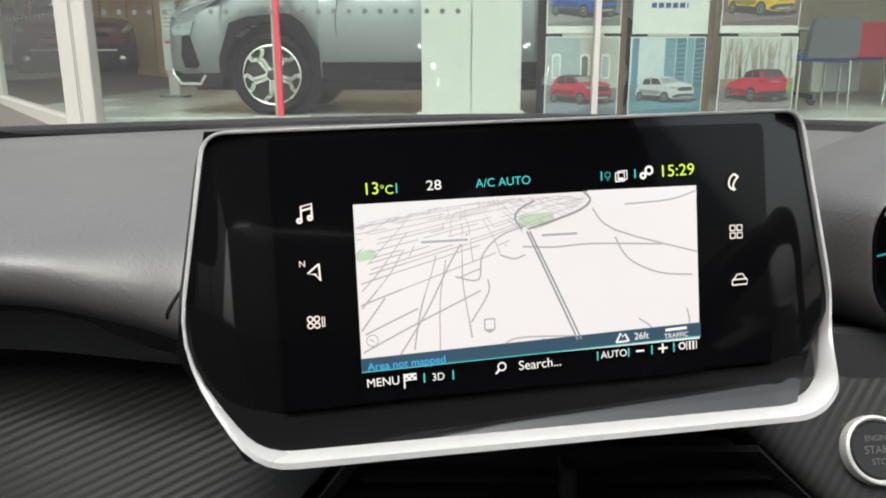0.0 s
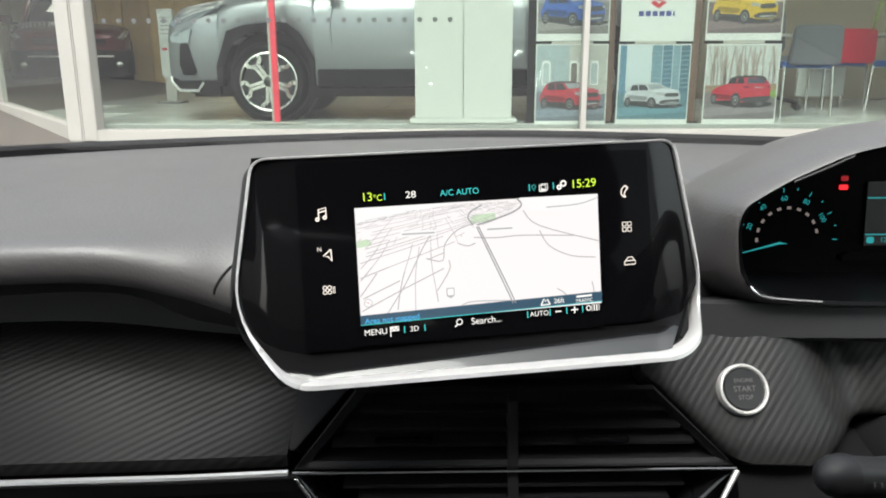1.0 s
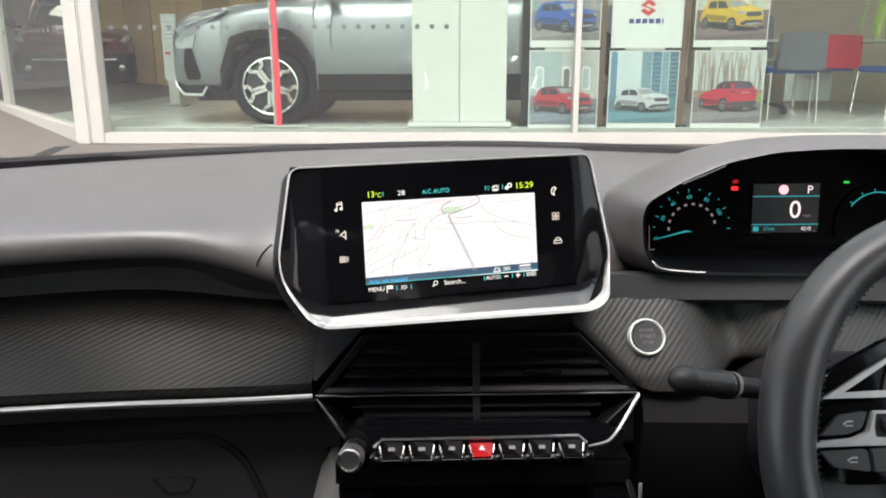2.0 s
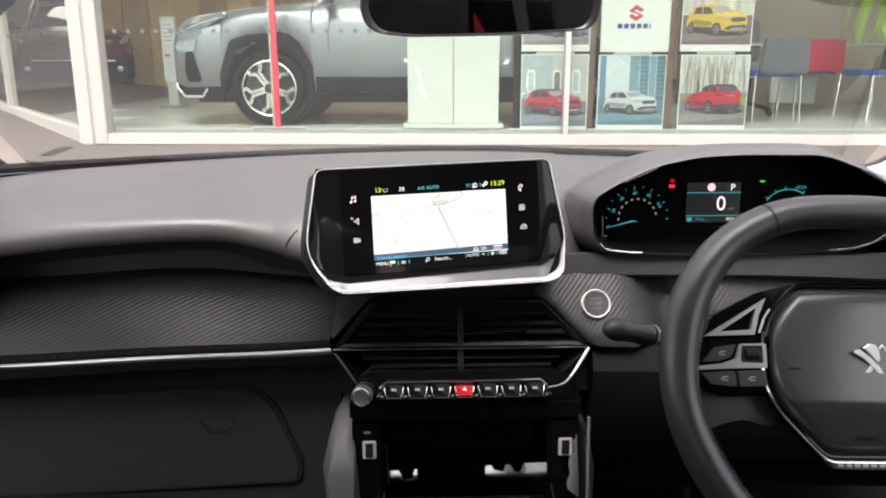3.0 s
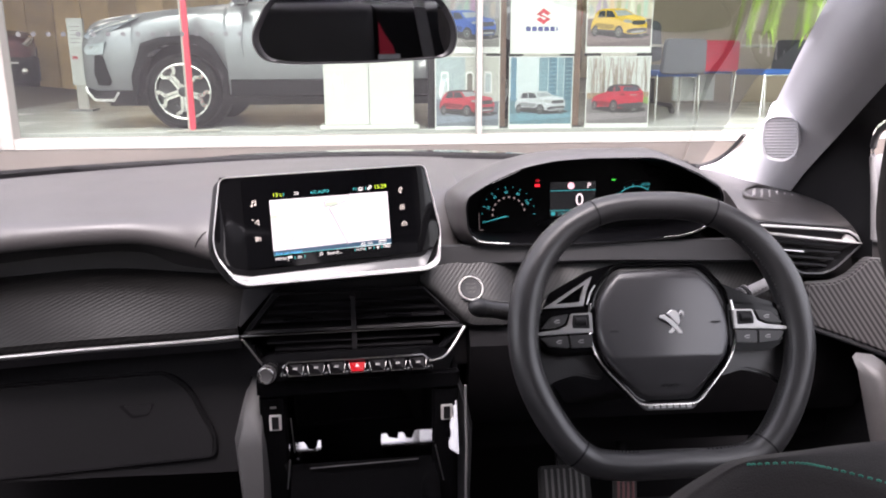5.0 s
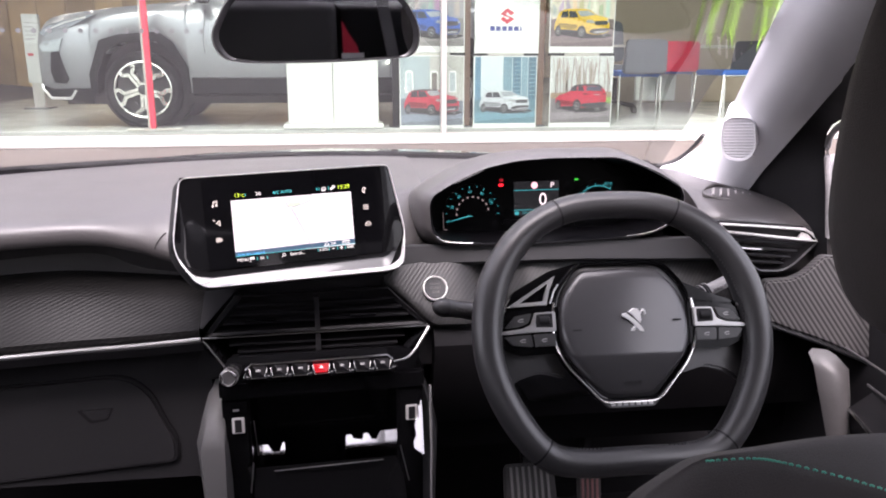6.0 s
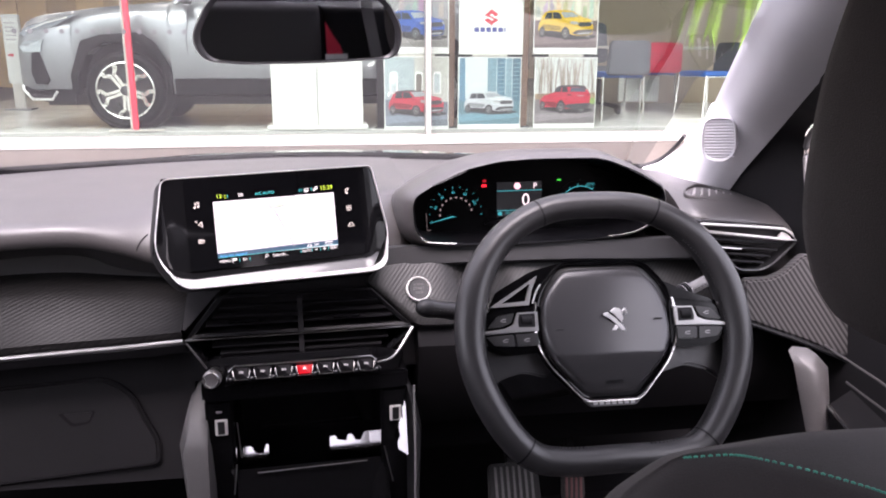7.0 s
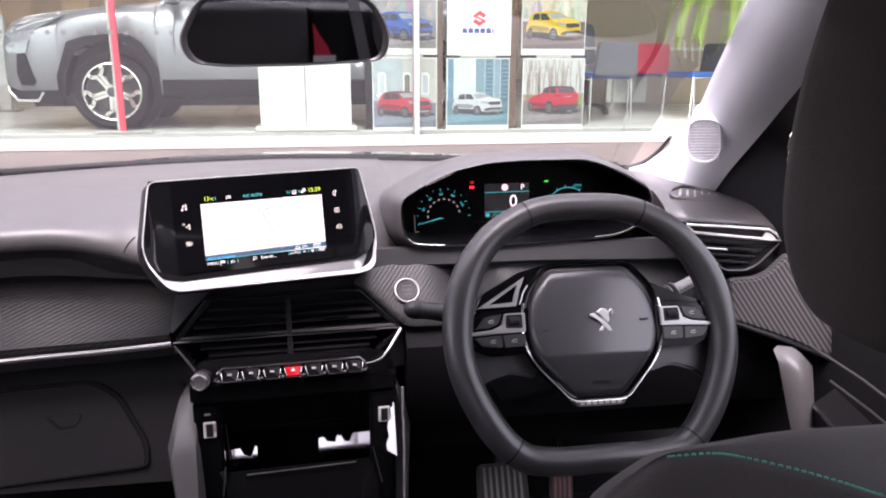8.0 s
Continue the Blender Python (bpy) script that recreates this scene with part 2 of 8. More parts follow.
def tube(path, radius, n=12, closed=False, flat=1.0, bm=None, up=(0, 0, 1)):
    """A round bar along a path. radius: a number or a function of 0..1."""
    pts = [Vector(p) for p in path]
    count = len(pts)
    rings = []
    for i, p in enumerate(pts):
        d = (pts[(i + 1) % count] - pts[i - 1]) if closed else (pts[min(i + 1, count - 1)] - pts[max(i - 1, 0)])
        d.normalize()
        side = d.cross(Vector(up))
        if side.length < 1e-4:
            side = d.cross(Vector((1, 0, 0)))
        side.normalize()
        top = side.cross(d)
        r = radius(i / max(1, count - 1)) if callable(radius) else radius
        rings.append([p + side * math.cos(a) * r + top * math.sin(a) * r * flat for a in (2 * math.pi * k / n for k in range(n))])
    return loft(rings, closed=closed, bm=bm)


def lathe(profile, n=32, m=Matrix.Identity(4), bm=None, caps=True):
    """Turned about the z axis of m: profile of (radius, height)."""
    own = bmesh.new()
    rows = [[own.verts.new((r * math.cos(2 * math.pi * k / n), r * math.sin(2 * math.pi * k / n), h)) for k in range(n)] for r, h in profile]
    for a, b in zip(rows, rows[1:]):
        for i in range(n):
            own.faces.new((a[i], a[(i + 1) % n], b[(i + 1) % n], b[i]))
    if caps:
        own.faces.new(rows[0][::-1])
        own.faces.new(rows[-1])
    own.transform(m)
    return merged(bm, own)


def along_x(stations, steps=5, ring_steps=0):
    """A solid whose closed (y, z) section changes along x."""
    rows = []
    for x, sec in stations:
        ring = [Vector((x, y, z)) for y, z in sec]
        rows.append(ring)
    n = len(rows[0])
    cols = [smooth_line([r[i] for r in rows], steps) for i in range(n)]
    rings = [[c[k] for c in cols] for k in range(len(cols[0]))]
    if ring_steps:
        rings = [smooth_line(r, ring_steps, True) for r in rings]
    return loft(rings)


def strip(points, half, thick, m, bm=None):
    """A flat line of that half width, drawn in the plane of m and lifted by thick."""
    own = bmesh.new()
    pts = [Vector(p) for p in points]
    lo, hi = [], []
    for i, p in enumerate(pts):
        d = (pts[min(i + 1, len(pts) - 1)] - pts[max(i - 1, 0)]).normalized()
        nrm = Vector((-d.y, d.x)) * half
        lo.append(own.verts.new((*(p - nrm), thick)))
        hi.append(own.verts.new((*(p + nrm), thick)))
    for i in range(len(pts) - 1):
        own.faces.new((lo[i], lo[i + 1], hi[i + 1], hi[i]))
    own.transform(m)
    return merged(bm, own)


def writing(name, text, size, m, material, parent, align="CENTER", extrude=0.0, stretch=1.0):
    cu = bpy.data.curves.new(name, "FONT")
    cu.body, cu.size, cu.extrude, cu.align_x, cu.align_y = text, size, extrude, align, "CENTER"
    tmp = bpy.data.objects.new("tmp", cu)
    me = bpy.data.meshes.new_from_object(tmp)
    bpy.data.objects.remove(tmp)
    bpy.data.curves.remove(cu)
    me.transform(m @ Matrix.Diagonal((stretch, 1, 1, 1)))
    me.name = name
    me.materials.clear()
    me.materials.append(material)
    ob = new(name, me)
    ob.parent = parent
    ob.matrix_parent_inverse = parent.matrix_basis.inverted()
    return ob


def at2(m, u, v, w=0.0):
    """m moved by u, v, w along its own axes."""
    return m @ Matrix.Translation((u, v, w))


XC = 0.075  # middle of the car
# ---------------------------------------------------------------- the car round the camera
def dash_sections():
    """Upper pad of the dashboard on the passenger's side, section by section."""
    out = []
    for x, lip_y, lip_z, nose in ((-0.74, 0.40, 1.069, 0.0), (-0.52, 0.405, 1.082, 0.0), (-0.37, 0.405, 1.098, 0.0), (-0.23, 0.410, 1.104, 0.0),
                                  (-0.165, 0.420, 1.090, 0.0), (-0.11, 0.43, 1.070, 0.0), (0.02, 0.43, 1.056, 0.0), (0.15, 0.435, 1.050, 0.0), (0.195, 0.455, 1.050, 0.0), (0.235, 0.485, 1.050, 0.0)):
        d = abs(x - XC)
        far = 0.875 - 0.52 * d * d
        top = 1.150 - 0.012 * d
        out.append((x, [(lip_y + 0.008, lip_z - 0.012), (lip_y - 0.004, lip_z - 0.002), (lip_y - 0.004, lip_z + 0.014), (lip_y + 0.012, lip_z + 0.026 + (1.094 - lip_z) * 0.5),
                        (lip_y + 0.05, 1.128), (0.54, top - 0.008), (0.64, top - 0.002), (far - 0.02, top), (far, top - 0.012), (far, 1.06), (0.60, lip_z + 0.004), (0.50, lip_z + 0.002), (lip_y + 0.040, lip_z - 0.004)]))
    return out


dash = thing("dashboard", "dark grey soft-touch car dashboard with ribbed carbon-look trim", "dashboard", (XC, 0.6, 0.9))
part("upper_pad", along_x(dash_sections(), 6, 3), M_SOFT, dash, "matt grainy soft upper pad")
part("pad_seam", tube(smooth_line([(-0.1266, 0.4329, 1.1028), (-0.1306, 0.4292, 1.0994), (-0.135, 0.4246, 1.0942), (-0.1391, 0.4206, 1.0864), (-0.1400, 0.4240, 1.0780)], 5), 0.0010, 6), M_LOWER, dash, "dark curved seam beside the screen")

back = []
for x in (0.215, 0.30, 0.42, 0.54, 0.64):
    f = 0.875 - 0.52 * (x - XC) ** 2
    t = 1.1485 - 0.012 * abs(x - XC) - (0.012 if x > 0.5 else 0.0)
    back.append((x, [(0.56, 1.08), (0.565, t - 0.02), (0.60, t - 0.003), (0.66, t), (f - 0.02, t), (f, t - 0.012), (f, 1.06)]))
part("rear_pad", along_x(back, 4), M_SOFT, dash, "matt grainy pad behind the instruments")

# recess under the lip and the ribbed shelf below it
rec = []
for x, z in ((-0.74, 1.063), (-0.50, 1.076), (-0.35, 1.092), (-0.23, 1.096), (-0.13, 1.066), (0.24, 1.045)):
    rec.append((x, [(0.445, z), (0.475, z - 0.03), (0.475, 1.0), (0.52, 1.0), (0.52, z)]))
# Darker than the pad's own plastic: shade under the lip is in the colour.
part("recess", along_x(rec, 4), shade("shaded_soft_plastic", (0.024, 0.023, 0.0235), 0.55, grain=420, cloud=6, bump=0.3, bump_dist=0.0005), dash, "recess under the pad, darkened for its shade")
shelf = []
for x, bz, fz, fy in ((-0.76, 1.015, 0.938, 0.375), (-0.50, 1.028, 0.950, 0.372), (-0.29, 1.043, 0.964, 0.370), (-0.16, 1.034, 0.970, 0.370), (-0.082, 1.028, 0.9745, 0.370)):
    shelf.append((x, [(0.475, bz), (0.452, bz - 0.004), (0.42, bz - 0.022), (0.392, (bz + fz) / 2 - 0.012), (fy + 0.004, fz + 0.008), (fy + 0.006, fz - 0.002), (0.46, fz - 0.004), (0.478, bz - 0.02)]))
part("trim_shelf", along_x(shelf, 6), M_CARBON_SHADED, dash, "ribbed carbon-look shelf")
lip = [(-0.76, 0.377, 0.9345), (-0.50, 0.372, 0.9455), (-0.29, 0.369, 0.960), (-0.16, 0.368, 0.9665), (-0.080, 0.368, 0.9715)]
part("chrome_strip", tube(smooth_line(lip, 6), 0.0028, 8, up=(0, 1, 0)), M_TRIM, dash, "thin satin chrome strip")
low = []
for x, fz in ((-0.78, 0.927), (-0.50, 0.939), (-0.29, 0.954), (-0.16, 0.960), (-0.078, 0.965)):
    low.append((x, [(0.372, fz), (0.380, fz - 0.014), (0.4215, fz - 0.026), (0.4225, fz - 0.036), (0.4155, 0.86), (0.408, 0.80), (0.402, 0.752), (0.50, 0.75), (0.50, fz)]))
part("lower_panel", along_x(low, 4), M_DEEP, dash)

# ribbed trim round the middle air vent and under the instruments
ML = frame_of((0, 0.405, 1.0), (1, 0.0, 0), (0, 0.62, 1))
part("trim_wing", slab(rounded([(-0.082, -0.028), (-0.075, 0.04), (-0.02, 0.052), (0.0, 0.045), (-0.036, 0.022), (-0.078, -0.028)], 0.004), -0.03, 0.0, at2(ML, 0, 0, 0.012), 0.003), M_DEEP, dash, "satin black trim")
MR = frame_of((0.238, 0.412, 1.016), (1, 0.10, 0), (0, 0.62, 1))
TRIM_LOW = [(-0.070, 0.016), (-0.040, -0.016), (-0.012, -0.046), (0.002, -0.051), (0.045, -0.054), (0.056, -0.050), (0.104, -0.016), (0.20, -0.030), (0.40, -0.040), (0.50, -0.052)]
TRIM_TOP = [(-0.070, 0.024), (-0.045, 0.038), (0.03, 0.0450), (0.12, 0.0425), (0.25, 0.0360), (0.39, 0.0290), (0.50, 0.020)]


def trim_depth(u, v):
    """The trim bends in round the steering column and rounds off along its lower edge."""
    low_ = float(np.interp(u, [p[0] for p in TRIM_LOW], [p[1] for p in TRIM_LOW]))
    return -0.030 * math.exp(-((u - 0.100 + 0.25 * v) / 0.030) ** 2) - 0.004 * math.exp(-(v - low_) / 0.004) + 0.004 * math.exp(-((u - 0.035) / 0.03) ** 2)


rows = []
for k in range(72):
    u = -0.070 + 0.57 * k / 71
    a_ = float(np.interp(u, [p[0] for p in TRIM_LOW], [p[1] for p in TRIM_LOW]))
    b_ = float(np.interp(u, [p[0] for p in TRIM_TOP], [p[1] for p in TRIM_TOP]))
    line = [a_ + (b_ - a_) * q / 12 for q in range(13)]
    rows.append([MR @ Vector((u, v, trim_depth(u, v))) for v in line] + [MR @ Vector((u, b_, -0.05)), MR @ Vector((u, a_, -0.05))])
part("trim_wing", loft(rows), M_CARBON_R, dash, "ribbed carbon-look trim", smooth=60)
part("under_cluster_pad", along_x([(x, [(0.4310 - d, 1.0490 + 1.2 * d), (0.437 - d, 1.044 + 1.2 * d), (0.50, 1.036), (0.56, 1.03), (0.54, 1.05), (0.476, 1.066), (0.4425 - d, 1.0740), (0.4390 - d, 1.0720)]) for x, d in ((0.17, 0.0), (0.3, 0.0), (0.45, 0.0), (0.58, -0.004), (0.66, -0.006), (0.74, -0.008))], 4), M_HARD, dash, "matt soft strip under the instruments")
# pad on the driver's side, falling to the door
drv = []
for x, fy, fz, tz, lz in ((0.636, 0.432, 1.104, 1.139, 1.080), (0.66, 0.414, 1.104, 1.138, 1.072), (0.72, 0.408, 1.096, 1.132, 1.02), (0.78, 0.404, 1.084, 1.120, 1.01), (0.83, 0.400, 1.072, 1.106, 1.01), (0.875, 0.395, 1.055, 1.090, 1.01)):
    drv.append((x, [(fy + 0.006, fz - 0.006), (fy, fz + 0.002), (fy + 0.012, fz + 0.014), (fy + 0.040, tz - 0.008), (fy + 0.075, tz), (0.60, tz + 0.004), (0.68, tz + 0.006), (0.72, tz - 0.03), (0.60, lz - 0.01), (fy + 0.03, lz)]))
part("driver_pad", along_x(drv, 5, 3), M_SOFT, dash, "matt grainy soft upper pad")
part("crash_body", along_x([(x, [(0.50, 1.04), (0.47, 0.95), (0.50, 0.72), (0.84, 0.62), (0.84, 1.03), (0.6, 1.06)]) for x in (-0.78, -0.3, XC, 0.5, 0.92)], 2), M_LOWER, dash)
part("knee_panel", along_x([(x, [(0.40, 0.965), (0.385, 0.94), (0.40, 0.86), (0.43, 0.80), (0.50, 0.80), (0.50, 0.965)]) for x in (0.235, 0.45, 0.65, 0.86)], 2), M_LOWER, dash)

part("far_edge", along_x([(x, [(f - 0.006, t - 0.03), (f - 0.006, t + h * 0.6), (f + 0.004, t + h), (f + 0.014, t + h), (f + 0.026, t - 0.05)]) for x, f, t, h in [(x, 0.872 - 0.52 * (x - XC) ** 2, 1.150 - 0.012 * abs(x - XC), 0.006 + 0.014 * (x - XC) ** 2) for x in (-0.66, -0.60, -0.50, -0.35, -0.15, XC, 0.3, 0.5, 0.66)]], 4), M_LOWER, dash, "black far edge under the windscreen")

# glove box
glove = thing("glove_box", "closed black plastic glove box with a recessed pull", "glove box", (-0.36, 0.43, 0.82))
MG = frame_of((-0.36, 0.4115, 0.825), (1, -0.005, 0.035), (0, 0.13, 1))
LID = rounded([(-0.34, 0.062), (0.168, 0.073, 0.035), (0.200, 0.046, 0.03), (0.212, 0.012, 0.02), (0.228, -0.022, 0.012), (0.226, -0.056, 0.01), (-0.34, -0.076)], 0.008, 6)
part("lid", slab(LID, -0.03, 0.004, MG, 0.003), M_DEEP, glove)
part("lid_gap", tube([MG @ Vector((x * 1.004, y + 0.001, 0.0010)) for x, y in LID], 0.0028, 6, True), M_LOWER, glove, "dark gap round the lid")
# Flat dark slab: the recess's shade is in its colour, not its depth.
part("handle_recess_shade", slab(rounded([(0.098, 0.030), (0.150, 0.030), (0.140, 0.012), (0.116, 0.009)], 0.005), 0.002, 0.0045, MG, 0.0005), M_LOWER, glove, "dark patch for the shaded recess of the pull")
part("pull", slab(rounded([(0.105, 0.0295), (0.146, 0.0295), (0.139, 0.0150), (0.118, 0.0140)], 0.004), 0.004, 0.0055, MG, 0.001), M_DEEP, glove)


# ---------------------------------------------------------------- touchscreen
SC = frame_of((0.0476, 0.356, 1.128), (0.9772, 0.2118, 0.0128), (-0.0518, 0.1795, 0.9824))
screen = thing("touchscreen", "wide glossy black car touchscreen showing a lit map, chrome rimmed", "touchscreen", (0.05, 0.42, 1.13))
OUT = [(-0.1325, 0.0665, 0.010), (0.1335, 0.0685, 0.010), (0.1525, -0.026, 0.03), (0.1415, -0.064, 0.016), (0.124, -0.0715, 0.012), (-0.1185, -0.070, 0.016), (-0.1495, -0.026, 0.03)]


def inset(corners, dx, top, bottom):
    c = []
    for x, y, r in corners:
        c.append((x - math.copysign(dx, x), y - top if y > 0 else (y + bottom if y < -0.05 else y), max(0.003, r - 0.002)))
    return c


part("housing", loft([[SC @ Vector((x * k, y * k + dy, z)) for x, y in rounded(OUT, seg=5)] for k, dy, z in ((0.80, 0.0, -0.090), (1.0, -0.004, -0.065), (1.045, -0.006, -0.045), (1.035, -0.004, -0.028), (0.995, 0, -0.016), (0.96, 0, -0.013))]), M_HARD, screen, "black plastic back shell")
CHIN = [(-0.160, -0.030), (-0.141, -0.0373), (-0.123, -0.0473), (-0.106, -0.0513), (0.1155, -0.0488), (0.1374, -0.0445), (0.1449, -0.0379), (0.160, -0.030)]


def chin_top(x):
    """The fold above the chin, which climbs towards both ends."""
    return float(np.interp(x, [p[0] for p in CHIN], [p[1] for p in CHIN]))


def slope(x, y):
    """The bezel: a flat middle, side facets that fall back, a chin that turns up towards the rim."""
    side_ = 4.5 * (max(0.0, -0.1065 - x) ** 2 + max(0.0, x - 0.1165) ** 2)
    return -0.0015 - side_ + 0.26 * max(0.0, chin_top(x) - y) + 12.0 * max(0.0, chin_top(x) - y) ** 2


# rim: thin at the top and the sides, broad and bright along the bottom
outer, inner = rounded(OUT, seg=5), rounded(inset(OUT, 0.0016, 0.0013, 0.0048), seg=5)


def ledge(x, y):
    """How far the rim stands out towards the cabin: most along the bottom."""
    return slope(x, y) + 0.003 + 0.0035 * min(1.0, max(0.0, (-0.030 - y) / 0.030))


bm = loft([[SC @ Vector((x, y, slope(x, y) - 0.012)) for x, y in outer], [SC @ Vector((x, y, ledge(x, y) - 0.0012)) for x, y in outer], [SC @ Vector((x * 0.998, y * 0.996, ledge(x, y))) for x, y in outer],
           [SC @ Vector((x * 0.4 + xi * 0.6, y * 0.4 + yi * 0.6, ledge(x, y) - 0.0001)) for (x, y), (xi, yi) in zip(outer, inner)],
           [SC @ Vector((x, y, ledge(x, y) - 0.0006)) for x, y in inner], [SC @ Vector((x, y, slope(x, y) - 0.004)) for x, y in inner]], caps=False)
part("rim", bm, M_RIM, screen, "bright chrome rim")
core = [(-0.1065, 0.0625, 0.004), (0.1135, 0.0625, 0.004), (0.1160, -0.0482, 0.002), (-0.1065, -0.0508, 0.002)]


def side_x(y, s):
    """The bezel's edge at height y."""
    hi, mid, lo = (0.1315, 0.0668), (0.1500, -0.026), (0.122, -0.068)
    a, b = (hi, mid) if y > mid[1] else (mid, lo)
    k = (y - a[1]) / (b[1] - a[1])
    return s * (a[0] + (b[0] - a[0]) * k)


COLS = [-1 + 0.025 * k for k in range(12)] + [-0.5, 0.0, 0.5] + [0.725 + 0.025 * k for k in range(12)]
rows = []
for j in range(15):
    row = []
    for c in COLS:
        y = 0.0 if j < 10 else -0.055
        for _ in range(6):
            x = abs(c) * side_x(y, 1 if c > 0 else -1)
            fold_y = chin_top(x)
            y = 0.0668 + (fold_y - 0.0668) * j / 10 if j <= 10 else fold_y + (-0.0672 - fold_y) * (j - 10) / 4
        row.append(SC @ Vector((x, y, slope(x, y))))
    rows.append(row)
part("bezel", loft(rows[:11], closed_ring=False), M_GLOSS, screen, "glossy black bezel with folded side facets", smooth=12)
part("chin", loft(rows[10:], closed_ring=False), M_CHIN, screen, "mirror-glossy black chin below the display", smooth=40)
part("display_glass", slab(rounded(core), -0.006, 0.0012, SC, 0.0012), M_SCREENBLACK, screen)
display = part("display", slab([(-0.075, 0.0475), (0.0805, 0.0485), (0.081, -0.0485), (-0.075, -0.0485)], 0.0005, 0.0016, SC), M_SCREENBLACK, screen, "lit navigation display")

M_MAP = glow("map_land", (0.96, 0.91, 0.91), 1.05)
M_MAPROAD = glow("map_road", (0.58, 0.56, 0.57), 0.85)
M_MAPMAIN = glow("map_main_road", (0.42, 0.42, 0.44), 0.8)
M_MAPSKY = glow("map_sky", (1.0, 0.98, 0.98), 1.0)
M_MAPGREEN = glow("map_park", (0.70, 0.88, 0.62), 0.9)
M_BAR = glow("display_blue_bar", (0.02, 0.09, 0.16), 0.8)
M_WORD = glow("display_white", (1.0, 0.97, 0.92), 1.2)
M_CYAN = glow("display_cyan", (0.05, 0.75, 0.72), 1.0)
M_LIME = glow("display_lime", (0.72, 1.0, 0.05), 1.2)
M_BLUE = glow("display_blue", (0.05, 0.45, 0.85), 1.3)
M_ICON = glow("icon_warm_white", (1.0, 0.90, 0.80), 1.2)

FOOT = 0.0046
S1 = at2(SC, 0, 0, 0.0020)
S2 = at2(SC, 0, 0, 0.0024)
S3 = at2(SC, 0, 0, 0.0028)


def flat(outline, m, bm=None):
    own = bmesh.new()
    own.faces.new([own.verts.new((x, y, 0)) for x, y in outline])
    own.transform(m)
    return merged(bm, own)


part("map", flat([(-0.0735, 0.0345), (0.0790, 0.0357), (0.0790, -0.0335), (-0.0735, -0.0350)], S1), M_MAP, display, "pale map of streets")
part("map_horizon", flat([(0.028, 0.0357), (0.0790, 0.0357), (0.0790, 0.0300), (0.060, 0.0275), (0.035, 0.0270)], at2(S1, 0, 0, 0.0002)), M_MAPSKY, display)
part("map_horizon", flat([(-0.0735, 0.0345), (-0.012, 0.0350), (-0.04, 0.0300), (-0.0735, 0.0255)], at2(S1, 0, 0, 0.0002)), M_MAPSKY, display)
part("map_park", flat(rounded([(-0.003, 0.0265), (0.013, 0.0275), (0.012, 0.0225), (-0.004, 0.0215)], 0.003), at2(S1, 0, 0, 0.0002)), M_MAPGREEN, display)
part("map_park", flat(rounded([(-0.0735, 0.0145), (-0.066, 0.016), (-0.064, 0.012), (-0.0735, 0.0105)], 0.002), at2(S1, 0, 0, 0.0002)), M_MAPGREEN, display)
# streets: an uneven web of lanes on the ground, drawn as seen at a slant
rng = random.Random(4)
bm = bmesh.new()


def lane_at(a, b):
    """A place on the map's slanting ground from a street grid turned to the view, and how far off it is."""
    X, Z = 0.84 * a - 0.54 * b - 0.6, 1.0 + 0.54 * a + 0.84 * b
    Z = max(Z, 0.5)
    return 0.004 + 0.052 * X / Z, 0.046 - 0.078 / Z, Z


def lane(a, b, along, n):
    """One bent street of length n, clipped to the built-up part of the map."""
    inside, far = [], 1.0
    for q in range(9):
        a2, b2 = (a + n * q / 8, b) if along else (a, b + n * q / 8)
        a2 += 0.10 * noise.noise((a2 * 0.9, b2 * 0.9, 1.3))
        b2 += 0.10 * noise.noise((a2 * 0.9, b2 * 0.9, 7.7))
        u, v, far = lane_at(a2, b2)
        edge = float(np.interp(v, [-0.032, -0.018, 0.0, 0.017, 0.022, 0.032], [-0.030, -0.022, -0.020, -0.006, 0.012, 0.028]))
        if -0.0733 < u < edge and -0.0322 < v < 0.0342 - 1.22 * (u - 0.01) ** 2 and Z_NEAR < far < Z_FAR:
            inside.append((u, v))
        elif len(inside) > 1:
            break
        else:
            inside = []
    if len(inside) > 1:
        strip(inside, max(0.00011, min(0.00034, 0.00052 / far)), 0, S2, bm)


Z_NEAR, Z_FAR = 0.9, 6.5
for along in (True, False):
    for k in range(-44, 56):
        fixed, at_ = 0.20 * k + rng.uniform(-0.06, 0.06), -9.0
        while at_ < 11:
            n = rng.uniform(0.25, 1.5)
            if rng.random() < 0.52:
                lane(*((at_, fixed) if along else (fixed, at_)), along, n)
            at_ += n
for pts in ([(-0.058, -0.031), (-0.045, -0.012), (-0.034, 0.008), (-0.026, 0.020)], [(-0.032, 0.002), (-0.022, 0.0), (-0.020, 0.010), (-0.012, 0.018), (0.0, 0.022)],
            [(-0.002, 0.013), (0.012, 0.012), (0.030, 0.0125), (0.062, 0.0105)], [(0.040, 0.015), (0.046, 0.005), (0.060, -0.002), (0.076, -0.004)], [(0.030, 0.028), (0.040, 0.018), (0.079, 0.006)],
            [(0.052, -0.033), (0.056, -0.027), (0.050, -0.022)], [(0.070, -0.031), (0.074, -0.026), (0.073, -0.019)], [(-0.014, -0.0325), (-0.007, -0.0265), (0.020, -0.0275)], [(0.000, -0.0335), (0.006, -0.0275)],
            [(-0.026, -0.018), (-0.018, -0.006), (-0.018, 0.0)], [(-0.012, 0.010), (-0.006, 0.008), (-0.001, 0.0095)], [(0.045, 0.029), (0.066, 0.030), (0.079, 0.0335)]):
    strip(smooth_line(pts, 4), 0.00034, 0, S2, bm)
